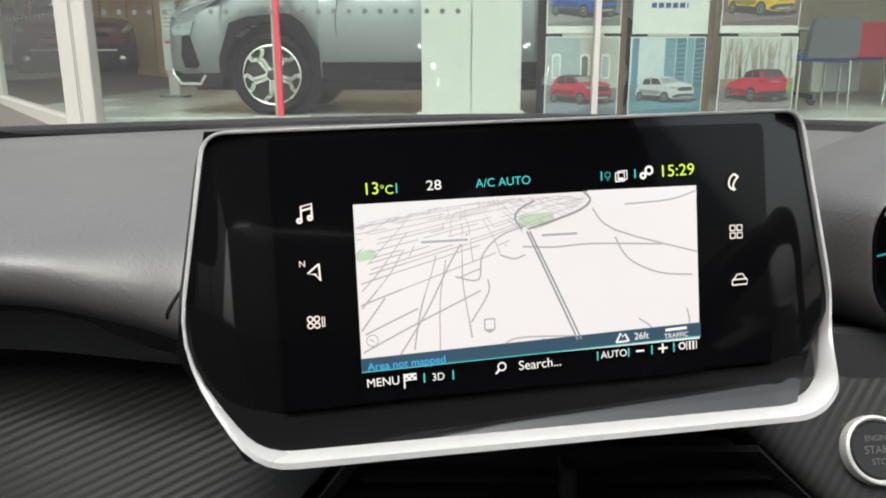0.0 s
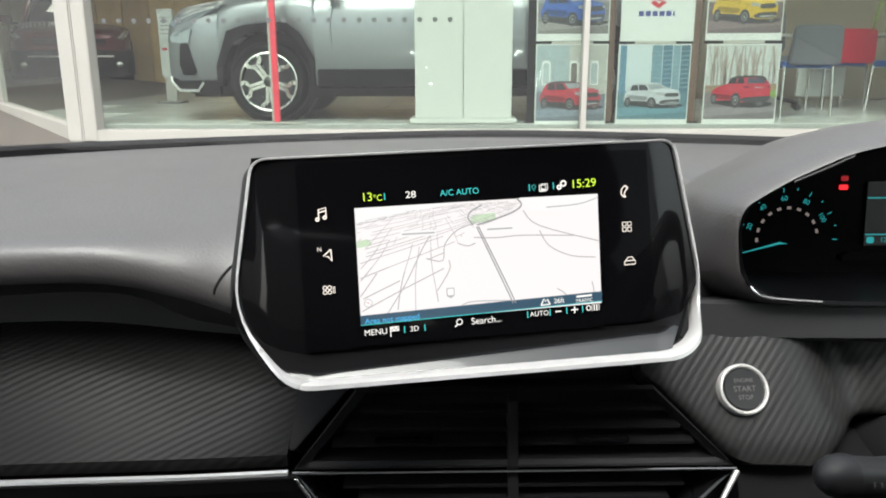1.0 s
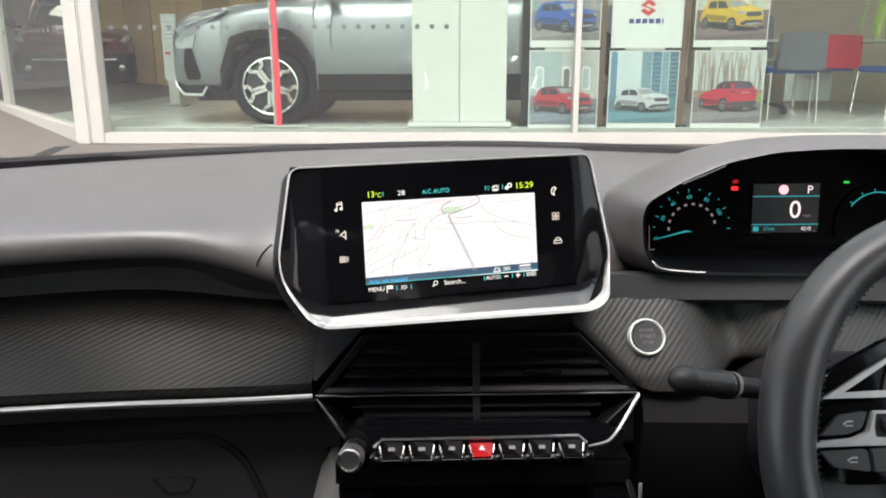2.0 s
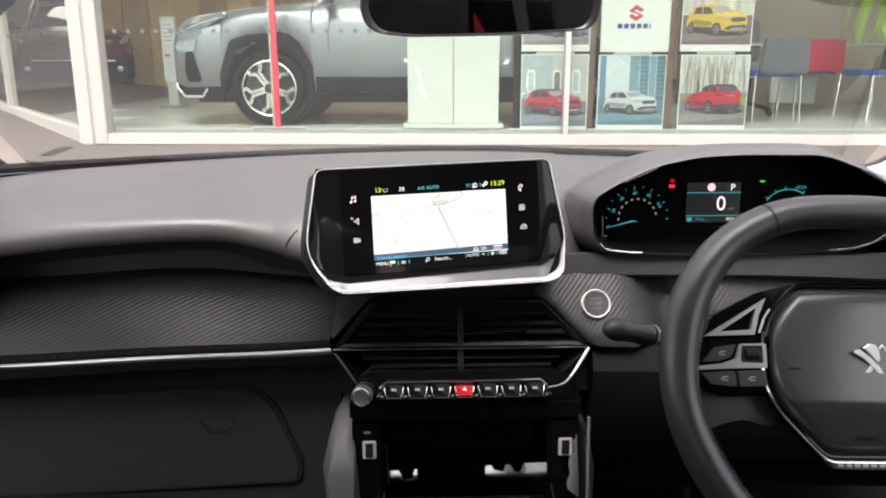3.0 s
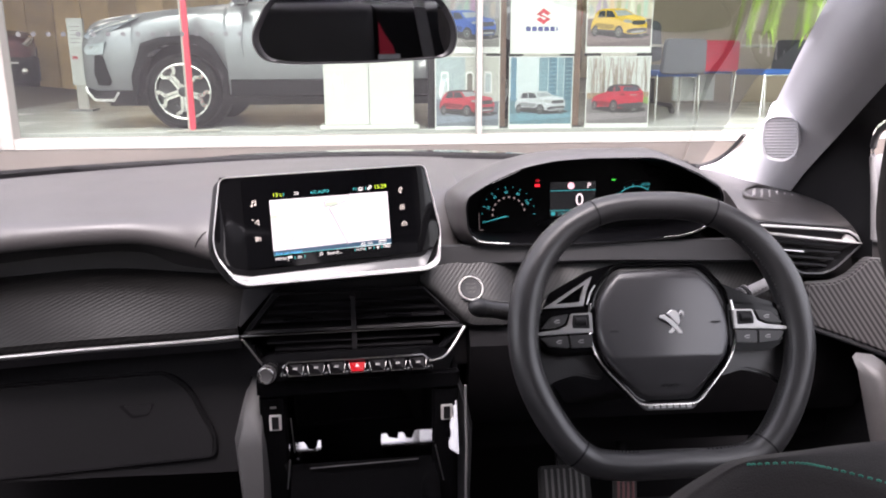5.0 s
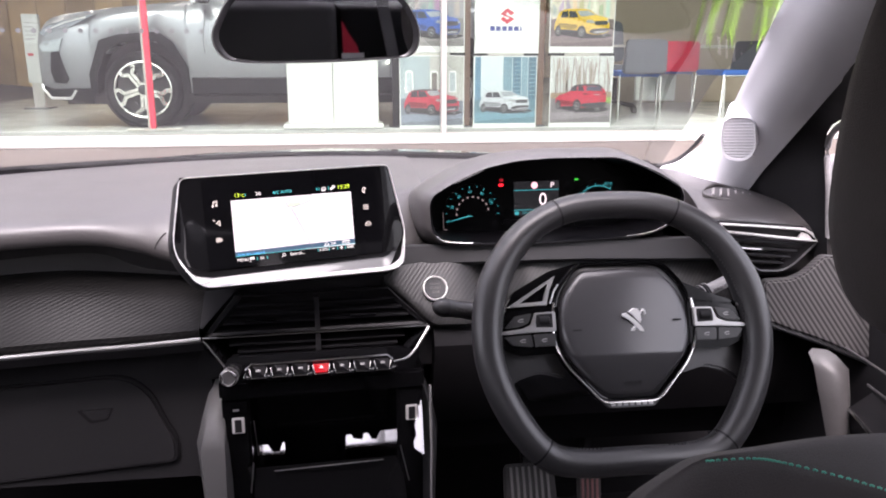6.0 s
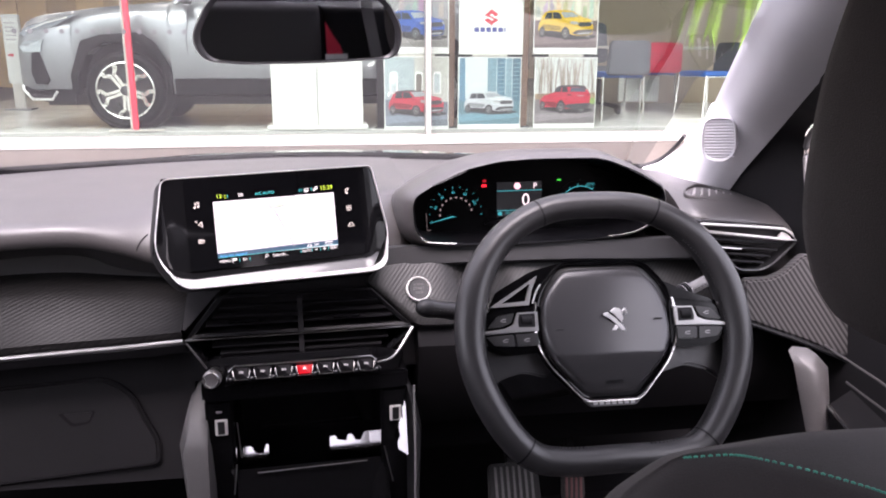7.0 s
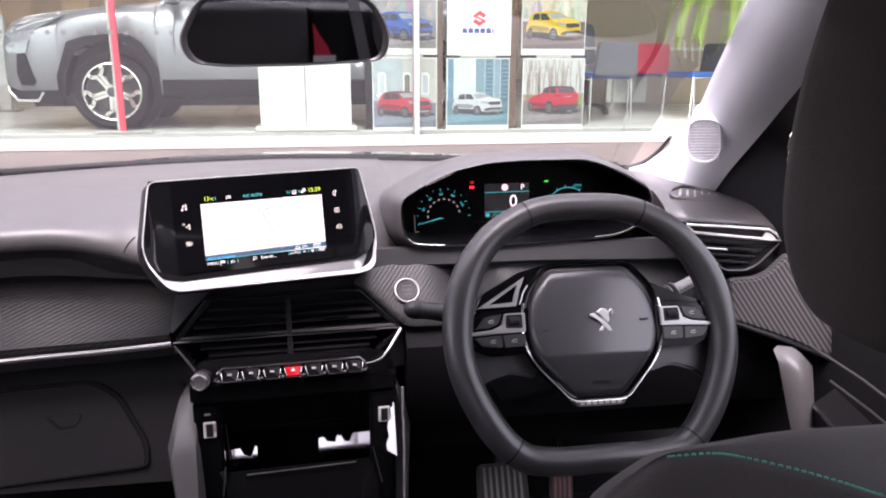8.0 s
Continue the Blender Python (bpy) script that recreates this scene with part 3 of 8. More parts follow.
part("map_street", bm, M_MAPROAD, display, smooth=0)
bm = bmesh.new()
strip(smooth_line([(0.0012, 0.0195), (0.010, 0.0), (0.018, -0.018), (0.0228, -0.0292)], 4), 0.0004, 0, S3, bm)
strip(smooth_line([(0.0000, 0.0195), (0.0085, 0.0), (0.0163, -0.018), (0.0211, -0.0293)], 4), 0.0004, 0, S3, bm)
strip(smooth_line([(0.0006, 0.0205), (0.012, 0.0235), (0.024, 0.0275), (0.029, 0.0315), (0.026, 0.0355)], 4), 0.0005, 0, S3, bm)
strip(smooth_line([(-0.002, 0.0205), (-0.005, 0.025), (-0.003, 0.029), (0.004, 0.0325)], 4), 0.0004, 0, S3, bm)
part("map_main_road", bm, M_MAPMAIN, display, smooth=0)
for u0, u1, v in ((-0.046, -0.026, 0.0165), (0.0065, 0.0225, 0.0165)):
    part("map_caption", flat(rounded([(u0 - 0.001, v - 0.0008), (u1 + 0.001, v - 0.0008), (u1 + 0.001, v + 0.0026), (u0 - 0.001, v + 0.0026)], 0.0005), at2(S3, 0, 0, 0.0001)), M_MAPSKY, display)
    part("caption_bar", flat([(u0, v + 0.0004), (u1, v + 0.0004), (u1, v + 0.0014), (u0, v + 0.0014)], at2(S3, 0, 0, 0.0002)), M_MAPROAD, display)
part("map_pin", flat(rounded([(-0.0206, -0.0168), (-0.0156, -0.0168), (-0.0156, -0.0218), (-0.0181, -0.0233), (-0.0206, -0.0218)], 0.0006), S3), M_MAPROAD, display)
part("pin_face", flat(rounded([(-0.0200, -0.0174), (-0.0162, -0.0174), (-0.0162, -0.0214), (-0.0200, -0.0214)], 0.0005), at2(S3, 0, 0, 0.0002)), M_MAPSKY, display)
part("compass", lathe([(0.0026, 0), (0.0026, 0.0002), (0.0021, 0.0003)], 20, at2(S2, -0.0685, -0.0226)), M_MAPROAD, display)
part("compass_face", lathe([(0.0022, 0.0003), (0.0022, 0.0005), (0.0018, 0.0006)], 20, at2(S2, -0.0685, -0.0226)), M_MAPSKY, display)
part("compass_needle", flat([(-0.0702, -0.0292), (-0.0682, -0.0304), (-0.0668, -0.0312), (-0.0688, -0.0296)], at2(S3, 0, 0.0076, 0.0008)), glow("needle_red", (0.8, 0.02, 0.06), 1), display)
part("info_bar", flat([(-0.0737, -0.0345), (0.0792, -0.0305), (0.0792, -0.0368), (-0.0737, -0.0402)], at2(S1, 0, FOOT, 0.0006)), M_BAR, display, "dark blue information bar")
bm = strip([(-0.0737, -0.0402), (0.0792, -0.0368)], 0.0002, 0.0008, at2(S1, 0, FOOT))
part("bar_line", bm, M_CYAN, display, smooth=0)
tilt = pose(0, 0, 0, 0, 0, 1.3)


def word(text, size, u, v, material, align="CENTER", stretch=1.0, owner=None, name="writing"):
    return writing(name, text, size, at2(S3, u, v + (FOOT if v < -0.03 else 0), 0.0003) @ tilt, material, owner or display, align, stretch=stretch)


word("13", 0.0071, -0.0658, 0.0405, M_LIME)
word("°C", 0.0052, -0.0593, 0.0398, M_LIME)
word("28", 0.0058, -0.0395, 0.0408, M_WORD, stretch=1.15)
word("A/C AUTO", 0.0051, -0.0095, 0.0410, M_CYAN)
word("15:29", 0.0073, 0.0695, 0.0425, M_LIME, stretch=1.05)
word("Area not mapped", 0.0047, -0.0712, -0.0382, M_BLUE, "LEFT")
word("26ft", 0.0044, 0.0506, -0.0345, M_WORD)
word("TRAFFIC", 0.0031, 0.0672, -0.0355, M_WORD)
word("MENU", 0.0051, -0.0650, -0.0450, M_WORD)
word("3D", 0.0045, -0.0415, -0.0448, M_WORD)
word("Search...", 0.0058, 0.0035, -0.0430, M_WORD)
word("AUTO", 0.0044, 0.0375, -0.0416, M_WORD)
SF = at2(S3, 0, FOOT)
part("writing_bar", flat([(0.0622, -0.0322), (0.0724, -0.0318), (0.0724, -0.0330), (0.0622, -0.0334)], SF), M_WORD, display)
for u, v in ((-0.0552, 0.0405), (0.0345, 0.0417), (0.0500, 0.0420), (-0.0475, -0.0448), (-0.0350, -0.0446), (0.0300, -0.0418), (0.0445, -0.0414), (0.0555, -0.0411), (0.0660, -0.0408)):
    part("divider", strip([(u, v - 0.002), (u, v + 0.002)], 0.0003, 0, SF if v < 0 else S3), M_CYAN, display, smooth=0)
bm = bmesh.new()
strip([(0.0480, -0.0412), (0.0518, -0.0411)], 0.0004, 0, SF, bm)
strip([(0.0585, -0.0409), (0.0630, -0.0408)], 0.0004, 0, SF, bm)
strip([(0.0607, -0.0430), (0.0607, -0.0387)], 0.0004, 0, SF, bm)
part("zoom_sign", bm, M_WORD, display, smooth=0)


def ring(u, v, r, half, bm, n=20, a0=0.0, a1=360.0, m=None):
    return strip([(u + r * math.cos(radians(a0 + (a1 - a0) * k / n)), v + r * math.sin(radians(a0 + (a1 - a0) * k / n))) for k in range(n + 1)], half, 0, m or S3, bm)


bm = bmesh.new()
ring(-0.0135, -0.0428, 0.0017, 0.0003, bm, m=SF)
strip([(-0.0147, -0.0441), (-0.0163, -0.0458)], 0.0004, 0, SF, bm)
part("search_icon", bm, M_WORD, display, smooth=0)
bm = flat([(-0.0558, -0.0425), (-0.0508, -0.0423), (-0.0508, -0.0452), (-0.0558, -0.0454)], SF)
strip([(-0.0560, -0.0424), (-0.0560, -0.0485)], 0.0003, 0, SF, bm)
part("flag_icon", bm, M_WORD, display, smooth=0)
bm = bmesh.new()
for k in range(4):
    for j in range(2):
        if (k + j) % 2:
            flat([(-0.0556 + k * 0.0012, -0.0438 - j * 0.0010), (-0.0546 + k * 0.0012, -0.0438 - j * 0.0010), (-0.0546 + k * 0.0012, -0.0430 - j * 0.0010), (-0.0556 + k * 0.0012, -0.0430 - j * 0.0010)], at2(SF, 0, 0, 0.0003), bm)
part("flag_check", bm, M_DEEP, display, smooth=0)
bm = bmesh.new()
strip([(0.0388, -0.0365), (0.0410, -0.0326), (0.0420, -0.0342), (0.0430, -0.0330), (0.0448, -0.0362)], 0.0004, 0, SF, bm)
strip([(0.0388, -0.0365), (0.0448, -0.0362)], 0.0004, 0, SF, bm)
part("height_icon", bm, M_WORD, display, smooth=0)
bm = ring(0.0700, -0.0405, 0.0014, 0.0003, bmesh.new(), m=SF)
for k in range(3):
    strip([(0.0722 + 0.0017 * k, -0.0425), (0.0722 + 0.0017 * k, -0.0388), (0.0735 + 0.0017 * k, -0.0386), (0.0735 + 0.0017 * k, -0.0423)], 0.0002, 0, SF, bm)
part("layers_icon", bm, M_WORD, display, smooth=0)
bm = bmesh.new()
for du in (0, 0.0012):
    strip([(0.0410 + du, 0.0390 + du * 0.6), (0.0450 + du, 0.0391 + du * 0.6), (0.0450 + du, 0.0428 + du * 0.6), (0.0410 + du, 0.0427 + du * 0.6), (0.0410 + du, 0.0390 + du * 0.6)], 0.0003, 0, S3, bm)
flat([(0.0418, 0.0400), (0.0443, 0.0400), (0.0443, 0.0406), (0.0418, 0.0406)], S3, bm)
ring(0.0537, 0.0410, 0.0011, 0.0005, bm)
ring(0.0565, 0.0432, 0.0016, 0.0005, bm)
part("status_icon", bm, M_WORD, display, smooth=0)
bm = ring(0.0373, 0.0420, 0.0012, 0.0003, bmesh.new())
strip([(0.0363, 0.0413), (0.0373, 0.0395), (0.0383, 0.0413)], 0.0003, 0, S3, bm)
part("pin_icon", bm, glow("pin_teal", (0.02, 0.35, 0.33), 0.8), display, smooth=0)

# touch keys on both sides
bm = bmesh.new()
for u, v in ((-0.0955, 0.0295), (-0.0912, 0.0305)):
    ring(u, v - 0.0005, 0.0008, 0.0005, bm)
strip([(-0.0947, 0.0295), (-0.0947, 0.0347), (-0.0904, 0.0357), (-0.0904, 0.0305)], 0.0004, 0, S3, bm)
strip([(-0.0947, 0.0330), (-0.0904, 0.0340)], 0.0004, 0, S3, bm)
part("music_key", bm, M_ICON, screen, "warm white music key", smooth=0)
bm = strip([(-0.0888, 0.0110), (-0.0935, 0.0072), (-0.0905, 0.0068), (-0.0885, 0.0040), (-0.0888, 0.0110)], 0.0004, 0, S3)
part("compass_key", bm, M_ICON, screen, "warm white navigation key", smooth=0)
word("N", 0.0036, -0.0955, 0.0112, M_ICON, owner=screen, name="key_letter")
bm = bmesh.new()
for du, dv in ((-0.0016, -0.0016), (0.0016, -0.0016), (-0.0016, 0.0016), (0.0016, 0.0016)):
    ring(-0.0922 + du * 0.85, -0.0130 + dv * 0.85, 0.0011, 0.00028, bm, 12)
strip([(-0.0887, -0.0150), (-0.0887, -0.0110), (-0.0878, -0.0110), (-0.0878, -0.0150), (-0.0887, -0.0150)], 0.0002, 0, S3, bm)
part("climate_key", bm, M_ICON, screen, "warm white climate key", smooth=0)
bm = strip(smooth_line([(0.0970, 0.0400), (0.0950, 0.0380), (0.0945, 0.0350), (0.0955, 0.0335)], 4), 0.0004, 0, S3)
strip(smooth_line([(0.0990, 0.0385), (0.0975, 0.0370), (0.0965, 0.0345), (0.0975, 0.0328)], 4), 0.0004, 0, S3, bm)
strip([(0.0970, 0.0400), (0.0990, 0.0385)], 0.0005, 0, S3, bm)
strip([(0.0955, 0.0335), (0.0975, 0.0328)], 0.0005, 0, S3, bm)
part("phone_key", bm, M_ICON, screen, "warm white telephone key", smooth=0)
bm = bmesh.new()
for du in (-0.0017, 0.0017):
    for dv in (-0.0017, 0.0017):
        u, v = 0.0975 + du, 0.0140 + dv
        strip([(u - 0.0012, v - 0.0012), (u + 0.0012, v - 0.0012), (u + 0.0012, v + 0.0012), (u - 0.0012, v + 0.0012), (u - 0.0012, v - 0.0012)], 0.0003, 0, S3, bm)
part("apps_key", bm, M_ICON, screen, "warm white menu key", smooth=0)
bm = strip([(0.0952, -0.0102), (0.0952, -0.0082), (0.0965, -0.0070), (0.0975, -0.0055), (0.1003, -0.0053), (0.1012, -0.0068), (0.1024, -0.0080), (0.1024, -0.0100), (0.0952, -0.0102)], 0.0003, 0, S3)
strip([(0.0957, -0.0078), (0.1018, -0.0076)], 0.0003, 0, S3, bm)
part("vehicle_key", bm, M_ICON, screen, "warm white vehicle key", smooth=0)


# ---------------------------------------------------------------- instruments
cluster = thing("instrument_cluster", "dark instrument cluster with cyan gauges under a soft hood", "instrument cluster", (0.43, 0.55, 1.1))
IC = frame_of((0.43, 0.508, 1.12), (1, 0.03, 0), (0, 0.10, 1))
OPEN = [(-0.1965, 0.004), (-0.192, 0.0175), (-0.162, 0.0350), (-0.119, 0.0535), (-0.071, 0.0630), (-0.020, 0.0658), (0.0726, 0.0655), (0.0935, 0.0605), (0.137, 0.044), (0.1735, 0.0225), (0.180, 0.006), (0.1745, -0.010), (0.155, -0.034), (0.119, -0.0450), (0.045, -0.0495), (-0.042, -0.0515), (-0.127, -0.0500), (-0.176, -0.0465), (-0.1935, -0.031)]
op = rounded(OPEN, 0.012, 3)


def grown(k, ky, z, dy=0.0):
    """The opening, scaled, at depth z."""
    return [IC @ Vector((x * k, y * ky + dy, z)) for x, y in op]


part("hood", loft([grown(1.010, 1.03, 0.062), grown(1.016, 1.045, 0.0705), grown(1.028, 1.070, 0.0690), grown(1.075, 1.16, 0.050), grown(1.115, 1.23, 0.015, 0.001), grown(1.13, 1.27, -0.03, -0.004), grown(1.10, 1.25, -0.12, -0.02), grown(1.0, 1.0, -0.24, -0.05), grown(0.7, 0.6, -0.30, -0.07)], caps=False), M_SOFT, cluster, "matt soft-touch hood", smooth=60)
part("shroud", loft([grown(1.015, 1.044, 0.0715), grown(1.000, 1.000, 0.0690), grown(0.985, 0.965, 0.0), grown(0.98, 0.95, -0.045)], caps=False), M_DIAL, cluster, "glossy black inner rim")
part("dial_panel", slab([(x, y) for x, y in op], -0.055, -0.0395, IC), M_DIAL, cluster)
CL = at2(IC, 0.0156, -0.0123, -0.0370)
M_GAUGE = glow("gauge_cyan", (0.04, 0.66, 0.68), 0.5)
M_GNUM = glow("gauge_white", (0.9, 0.75, 0.7), 0.22)
M_LCD = glow("lcd_grey", (0.05, 0.055, 0.06), 0.15)
lcd = part("display", slab([(-0.066, 0.041), (0.007, 0.042), (0.007, -0.012), (-0.066, -0.013)], 0, 0.0008, CL), M_LCD, cluster, "grey lit driver display")
L1 = at2(CL, 0, 0, 0.0014)
bm = strip([(-0.066, 0.0275), (0.007, 0.0280)], 0.0005, 0, L1)
strip([(-0.066, -0.0035), (0.007, -0.003)], 0.0005, 0, L1, bm)
part("display_line", bm, M_GAUGE, lcd, smooth=0)
M_PALE = glow("lcd_white", (1.0, 0.86, 0.86), 1.1)
writing("writing", "P", 0.0125, at2(L1, -0.004, 0.0345), M_PALE, lcd)
writing("writing", "0", 0.027, at2(L1, -0.0190, 0.0122), M_PALE, lcd)
writing("writing", "mph", 0.0050, at2(L1, -0.006, 0.0065), M_GNUM, lcd)
writing("writing", "17mi", 0.0062, at2(L1, -0.047, -0.0083), M_GAUGE, lcd)
writing("writing", "4210", 0.0055, at2(L1, -0.006, -0.0080), M_PALE, lcd)
part("brake_lamp", lathe([(0.0053, 0), (0.0053, 0.0005)], 24, at2(L1, -0.033, 0.0350)), glow("brake_pink", (1.0, 0.55, 0.6), 1.2), lcd, "round pale red brake warning")
part("range_mark", flat(rounded([(-0.0645, -0.011), (-0.058, -0.011), (-0.058, -0.0055), (-0.0645, -0.0055)], 0.002), L1), M_GAUGE, lcd)
gauge = part("speedometer", lathe([(0.046, 0), (0.046, 0.0006)], 40, at2(CL, -0.132, -0.006)), M_DIAL, cluster, "speedometer with cyan marks")
bm = bmesh.new()
for k in range(13):
    a = radians(196 - k * 16.5)
    r0 = 0.0405 if k % 2 else 0.0385
    strip([(-0.132 + r0 * math.cos(a), -0.006 + r0 * math.sin(a)), (-0.132 + 0.0425 * math.cos(a), -0.006 + 0.0425 * math.sin(a))], 0.00035, 0, L1, bm)
part("scale_mark", bm, M_GAUGE, gauge, smooth=0)
for k, txt in ((2, "20"), (4, "40"), (6, "60"), (8, "80"), (10, "100")):
    a = radians(196 - k * 16.5)
    writing("number", txt, 0.0058, at2(L1, -0.132 + 0.0335 * math.cos(a), -0.006 + 0.0335 * math.sin(a)) @ pose(0, 0, 0, 0, 0, math.degrees(a) - 90), M_GAUGE, gauge)
for k in range(10):
    a = radians(184 - k * 19)
    part("small_number", flat(rounded([(-0.0018, -0.0012), (0.0018, -0.0012), (0.0018, 0.0012), (-0.0018, 0.0012)], 0.0004), at2(L1, -0.132 + 0.0255 * math.cos(a), -0.006 + 0.0255 * math.sin(a)) @ pose(0, 0, 0, 0, 0, math.degrees(a) - 90)), M_GNUM, gauge)
part("needle", flat([(-0.1310, -0.0110), (-0.1385, -0.0094), (-0.1740, -0.0195), (-0.1740, -0.0200), (-0.1385, -0.0114)], at2(L1, 0, 0, 0.001)), M_GAUGE, gauge, "pale cyan needle")
bm = strip([(-0.1780, -0.030), (-0.1790, -0.004)], 0.0004, 0, L1)
strip([(-0.178, -0.031), (-0.172, -0.0305)], 0.0006, 0, L1, bm)
part("temperature_mark", bm, glow("gauge_pale", (0.5, 0.42, 0.40), 0.22), cluster, smooth=0)
power = part("power_gauge", lathe([(0.046, 0), (0.046, 0.0006)], 40, at2(CL, 0.072, -0.004)), M_DIAL, cluster, "power gauge with a cyan arc")
part("gauge_arc", ring(0.072, -0.004, 0.036, 0.0006, bmesh.new(), 24, 55, 145, L1), M_GAUGE, power, smooth=0)
bm = bmesh.new()
for a in (140, 118, 97, 76, 58):
    strip([(0.072 + r * math.cos(radians(a)), -0.004 + r * math.sin(radians(a))) for r in (0.036, 0.040)], 0.0005, 0, L1, bm)
part("scale_mark", bm, M_GAUGE, power, smooth=0)
writing("writing", "ECO", 0.0060, at2(L1, 0.0890, 0.0345), M_GAUGE, power)
bm = slab(rounded([(-0.0902, 0.0385), (-0.0828, 0.0385), (-0.0828, 0.0345), (-0.0902, 0.0345)], 0.001), 0, 0.0005, CL)
part("warning_lamp", bm, M_RED, cluster, "lit red warning lamp")
part("warning_lamp", slab(rounded([(-0.0890, 0.0460), (-0.0830, 0.0460), (-0.0830, 0.0418), (-0.0890, 0.0418)], 0.001), 0, 0.0005, CL), glow("dim_red", (0.6, 0.01, 0.02), 0.5), cluster, "dim red warning lamp")
part("ready_lamp", slab(rounded([(0.033, 0.0440), (0.039, 0.0440), (0.039, 0.0418), (0.033, 0.0418)], 0.0005), 0, 0.0005, CL), glow("green_lamp", (0.02, 0.8, 0.06), 0.9), cluster, "lit green lamp")
part("tray", slab(rounded([(-0.088, -0.022), (-0.080, -0.018), (0.085, -0.018), (0.09, -0.022), (0.085, -0.026), (-0.084, -0.026)], 0.002), -0.006, 0.006, CL, 0.001), M_DIAL, cluster)
for line_, mt, lab in ((((-0.189, -0.0385), (-0.180, -0.0455), (-0.160, -0.0485), (-0.1365, -0.0500)), M_CHROME, "thin chrome strip"), (((0.092, -0.0476), (0.125, -0.0440), (0.148, -0.0365), (0.159, -0.0285)), M_CHROME, "thin chrome strip"),
                       (((-0.162, 0.0358), (-0.140, 0.0450), (-0.121, 0.0535)), M_HARD, "satin black strip"), (((0.125, 0.0500), (0.150, 0.0375), (0.1725, 0.0240)), M_HARD, "satin black strip")):
    part("rim_strip", tube(smooth_line([IC @ Vector((x, y, 0.0710)) for x, y in line_], 5), 0.0010, 6), mt, cluster, lab)


# ---------------------------------------------------------------- start button
start = thing("start_button", "round engine start button in a bright chrome ring", "push button", (0.238, 0.405, 1.016))
SB = at2(MR, 0, 0, 0.0035)
part("ring", lathe([(0.0182, -0.008), (0.0182, 0.0015), (0.0177, 0.0030), (0.0168, 0.0035), (0.0159, 0.0030), (0.0153, 0.0015), (0.0153, -0.004)], 40, SB), M_SILVER, start, "bright chrome ring")
part("button", lathe([(0.0151, -0.004), (0.0151, 0.0015), (0.0140, 0.0028), (0.004, 0.0022)], 40, SB), M_HARD, start)
M_ETCH = shade("grey_print", (0.10, 0.095, 0.095), 0.5)
for txt, v, s in (("ENGINE", 0.0060, 0.0040), ("START", 0.0, 0.0056), ("STOP", -0.0060, 0.0045)):
    writing("writing", txt, s, at2(SB, 0, v, 0.0032), M_ETCH, start)


# ---------------------------------------------------------------- middle air vent, keys, console
vent = thing("centre_air_vent", "black centre air vent with slats and a chrome bar", "air vent", (0.075, 0.40, 0.98))
VC = frame_of((0.074, 0.372, 0.976), (1, 0.02, 0.012), (0, 0.12, 1))
part("upper_frame", dish([[VC @ Vector(p) for p in ring_] for ring_ in (
    [(-0.150, 0.000, 0.0), (0.150, 0.000, 0.0), (0.098, 0.050, -0.012), (-0.108, 0.050, -0.012)],
    [(-0.150, 0.000, -0.004), (0.150, 0.000, -0.004), (0.098, 0.052, -0.016), (-0.108, 0.052, -0.016)],
    [(-0.140, 0.003, -0.006), (0.140, 0.003, -0.006), (0.092, 0.047, -0.020), (-0.102, 0.047, -0.020)],
    [(-0.130, 0.003, -0.06), (0.130, 0.003, -0.06), (0.090, 0.045, -0.07), (-0.100, 0.045, -0.07)])]), M_DEEP, vent, "black upper frame")
part("lower_frame", dish([[VC @ Vector(p) for p in ring_] for ring_ in (
    [(-0.150, -0.004, 0.0), (0.150, -0.004, 0.0), (0.098, -0.056, 0.0), (-0.118, -0.056, 0.0)],
    [(-0.146, -0.006, -0.003), (0.145, -0.006, -0.003), (0.094, -0.054, -0.003), (-0.114, -0.054, -0.003)],
    [(-0.130, -0.008, -0.05), (0.130, -0.008, -0.05), (0.090, -0.050, -0.05), (-0.110, -0.050, -0.05)])]), M_PIANO, vent, "glossy black frame")
for v, half in ((0.012, 0.125), (0.022, 0.116), (0.033, 0.106), (-0.016, 0.118), (-0.026, 0.108)):
    part("slat", block(-half, half, -0.0012, 0.0012, -0.022, -0.0035 - max(v, 0) * 0.25, 0.0008, m=at2(VC, 0, v) @ pose(0, 0, 0, 12)), M_LOWER, vent)
part("divider", block(-0.0035, 0.0035, -0.032, 0.046, -0.02, -0.001, 0.001, m=VC), M_DEEP, vent)
bar = part("chrome_bar", tube([VC @ Vector((x, -0.002, 0.002)) for x in (-0.151, -0.05, 0.05, 0.151)], 0.0011, 8), M_DIMCHROME, vent, "thin chrome bar")
part("corner_trim", tube(smooth_line([VC @ Vector(p) for p in ((0.1513, -0.003, 0.003), (0.1387, -0.0191, 0.012), (0.1271, -0.0316, 0.022), (0.1159, -0.0375, 0.032), (0.0987, -0.0398, 0.036))], 4), lambda q: 0.0022 - 0.0012 * q, 8), M_KEY, vent, "bright chrome corner trim")
part("corner_trim", slab([(-0.151, -0.006), (-0.148, -0.006), (-0.117, -0.052), (-0.120, -0.053)], -0.004, 0.002, VC, 0.0005), M_CHROME, vent, "thin chrome trim")
for u, w in ((-0.075, 0.02), (0.062, 0.018)):
    part("vane_tab", block(u - w, u + w, 0.0155, 0.0185, -0.012, -0.003, 0.001, m=VC), M_PIANO, vent)
part("rear_panel", slab(rounded([(-0.170, -0.075), (0.170, -0.075), (0.170, 0.02), (0.12, 0.07), (-0.13, 0.07), (-0.17, 0.02)], 0.01), -0.12, -0.055, VC, 0.004), M_DEEP, vent)

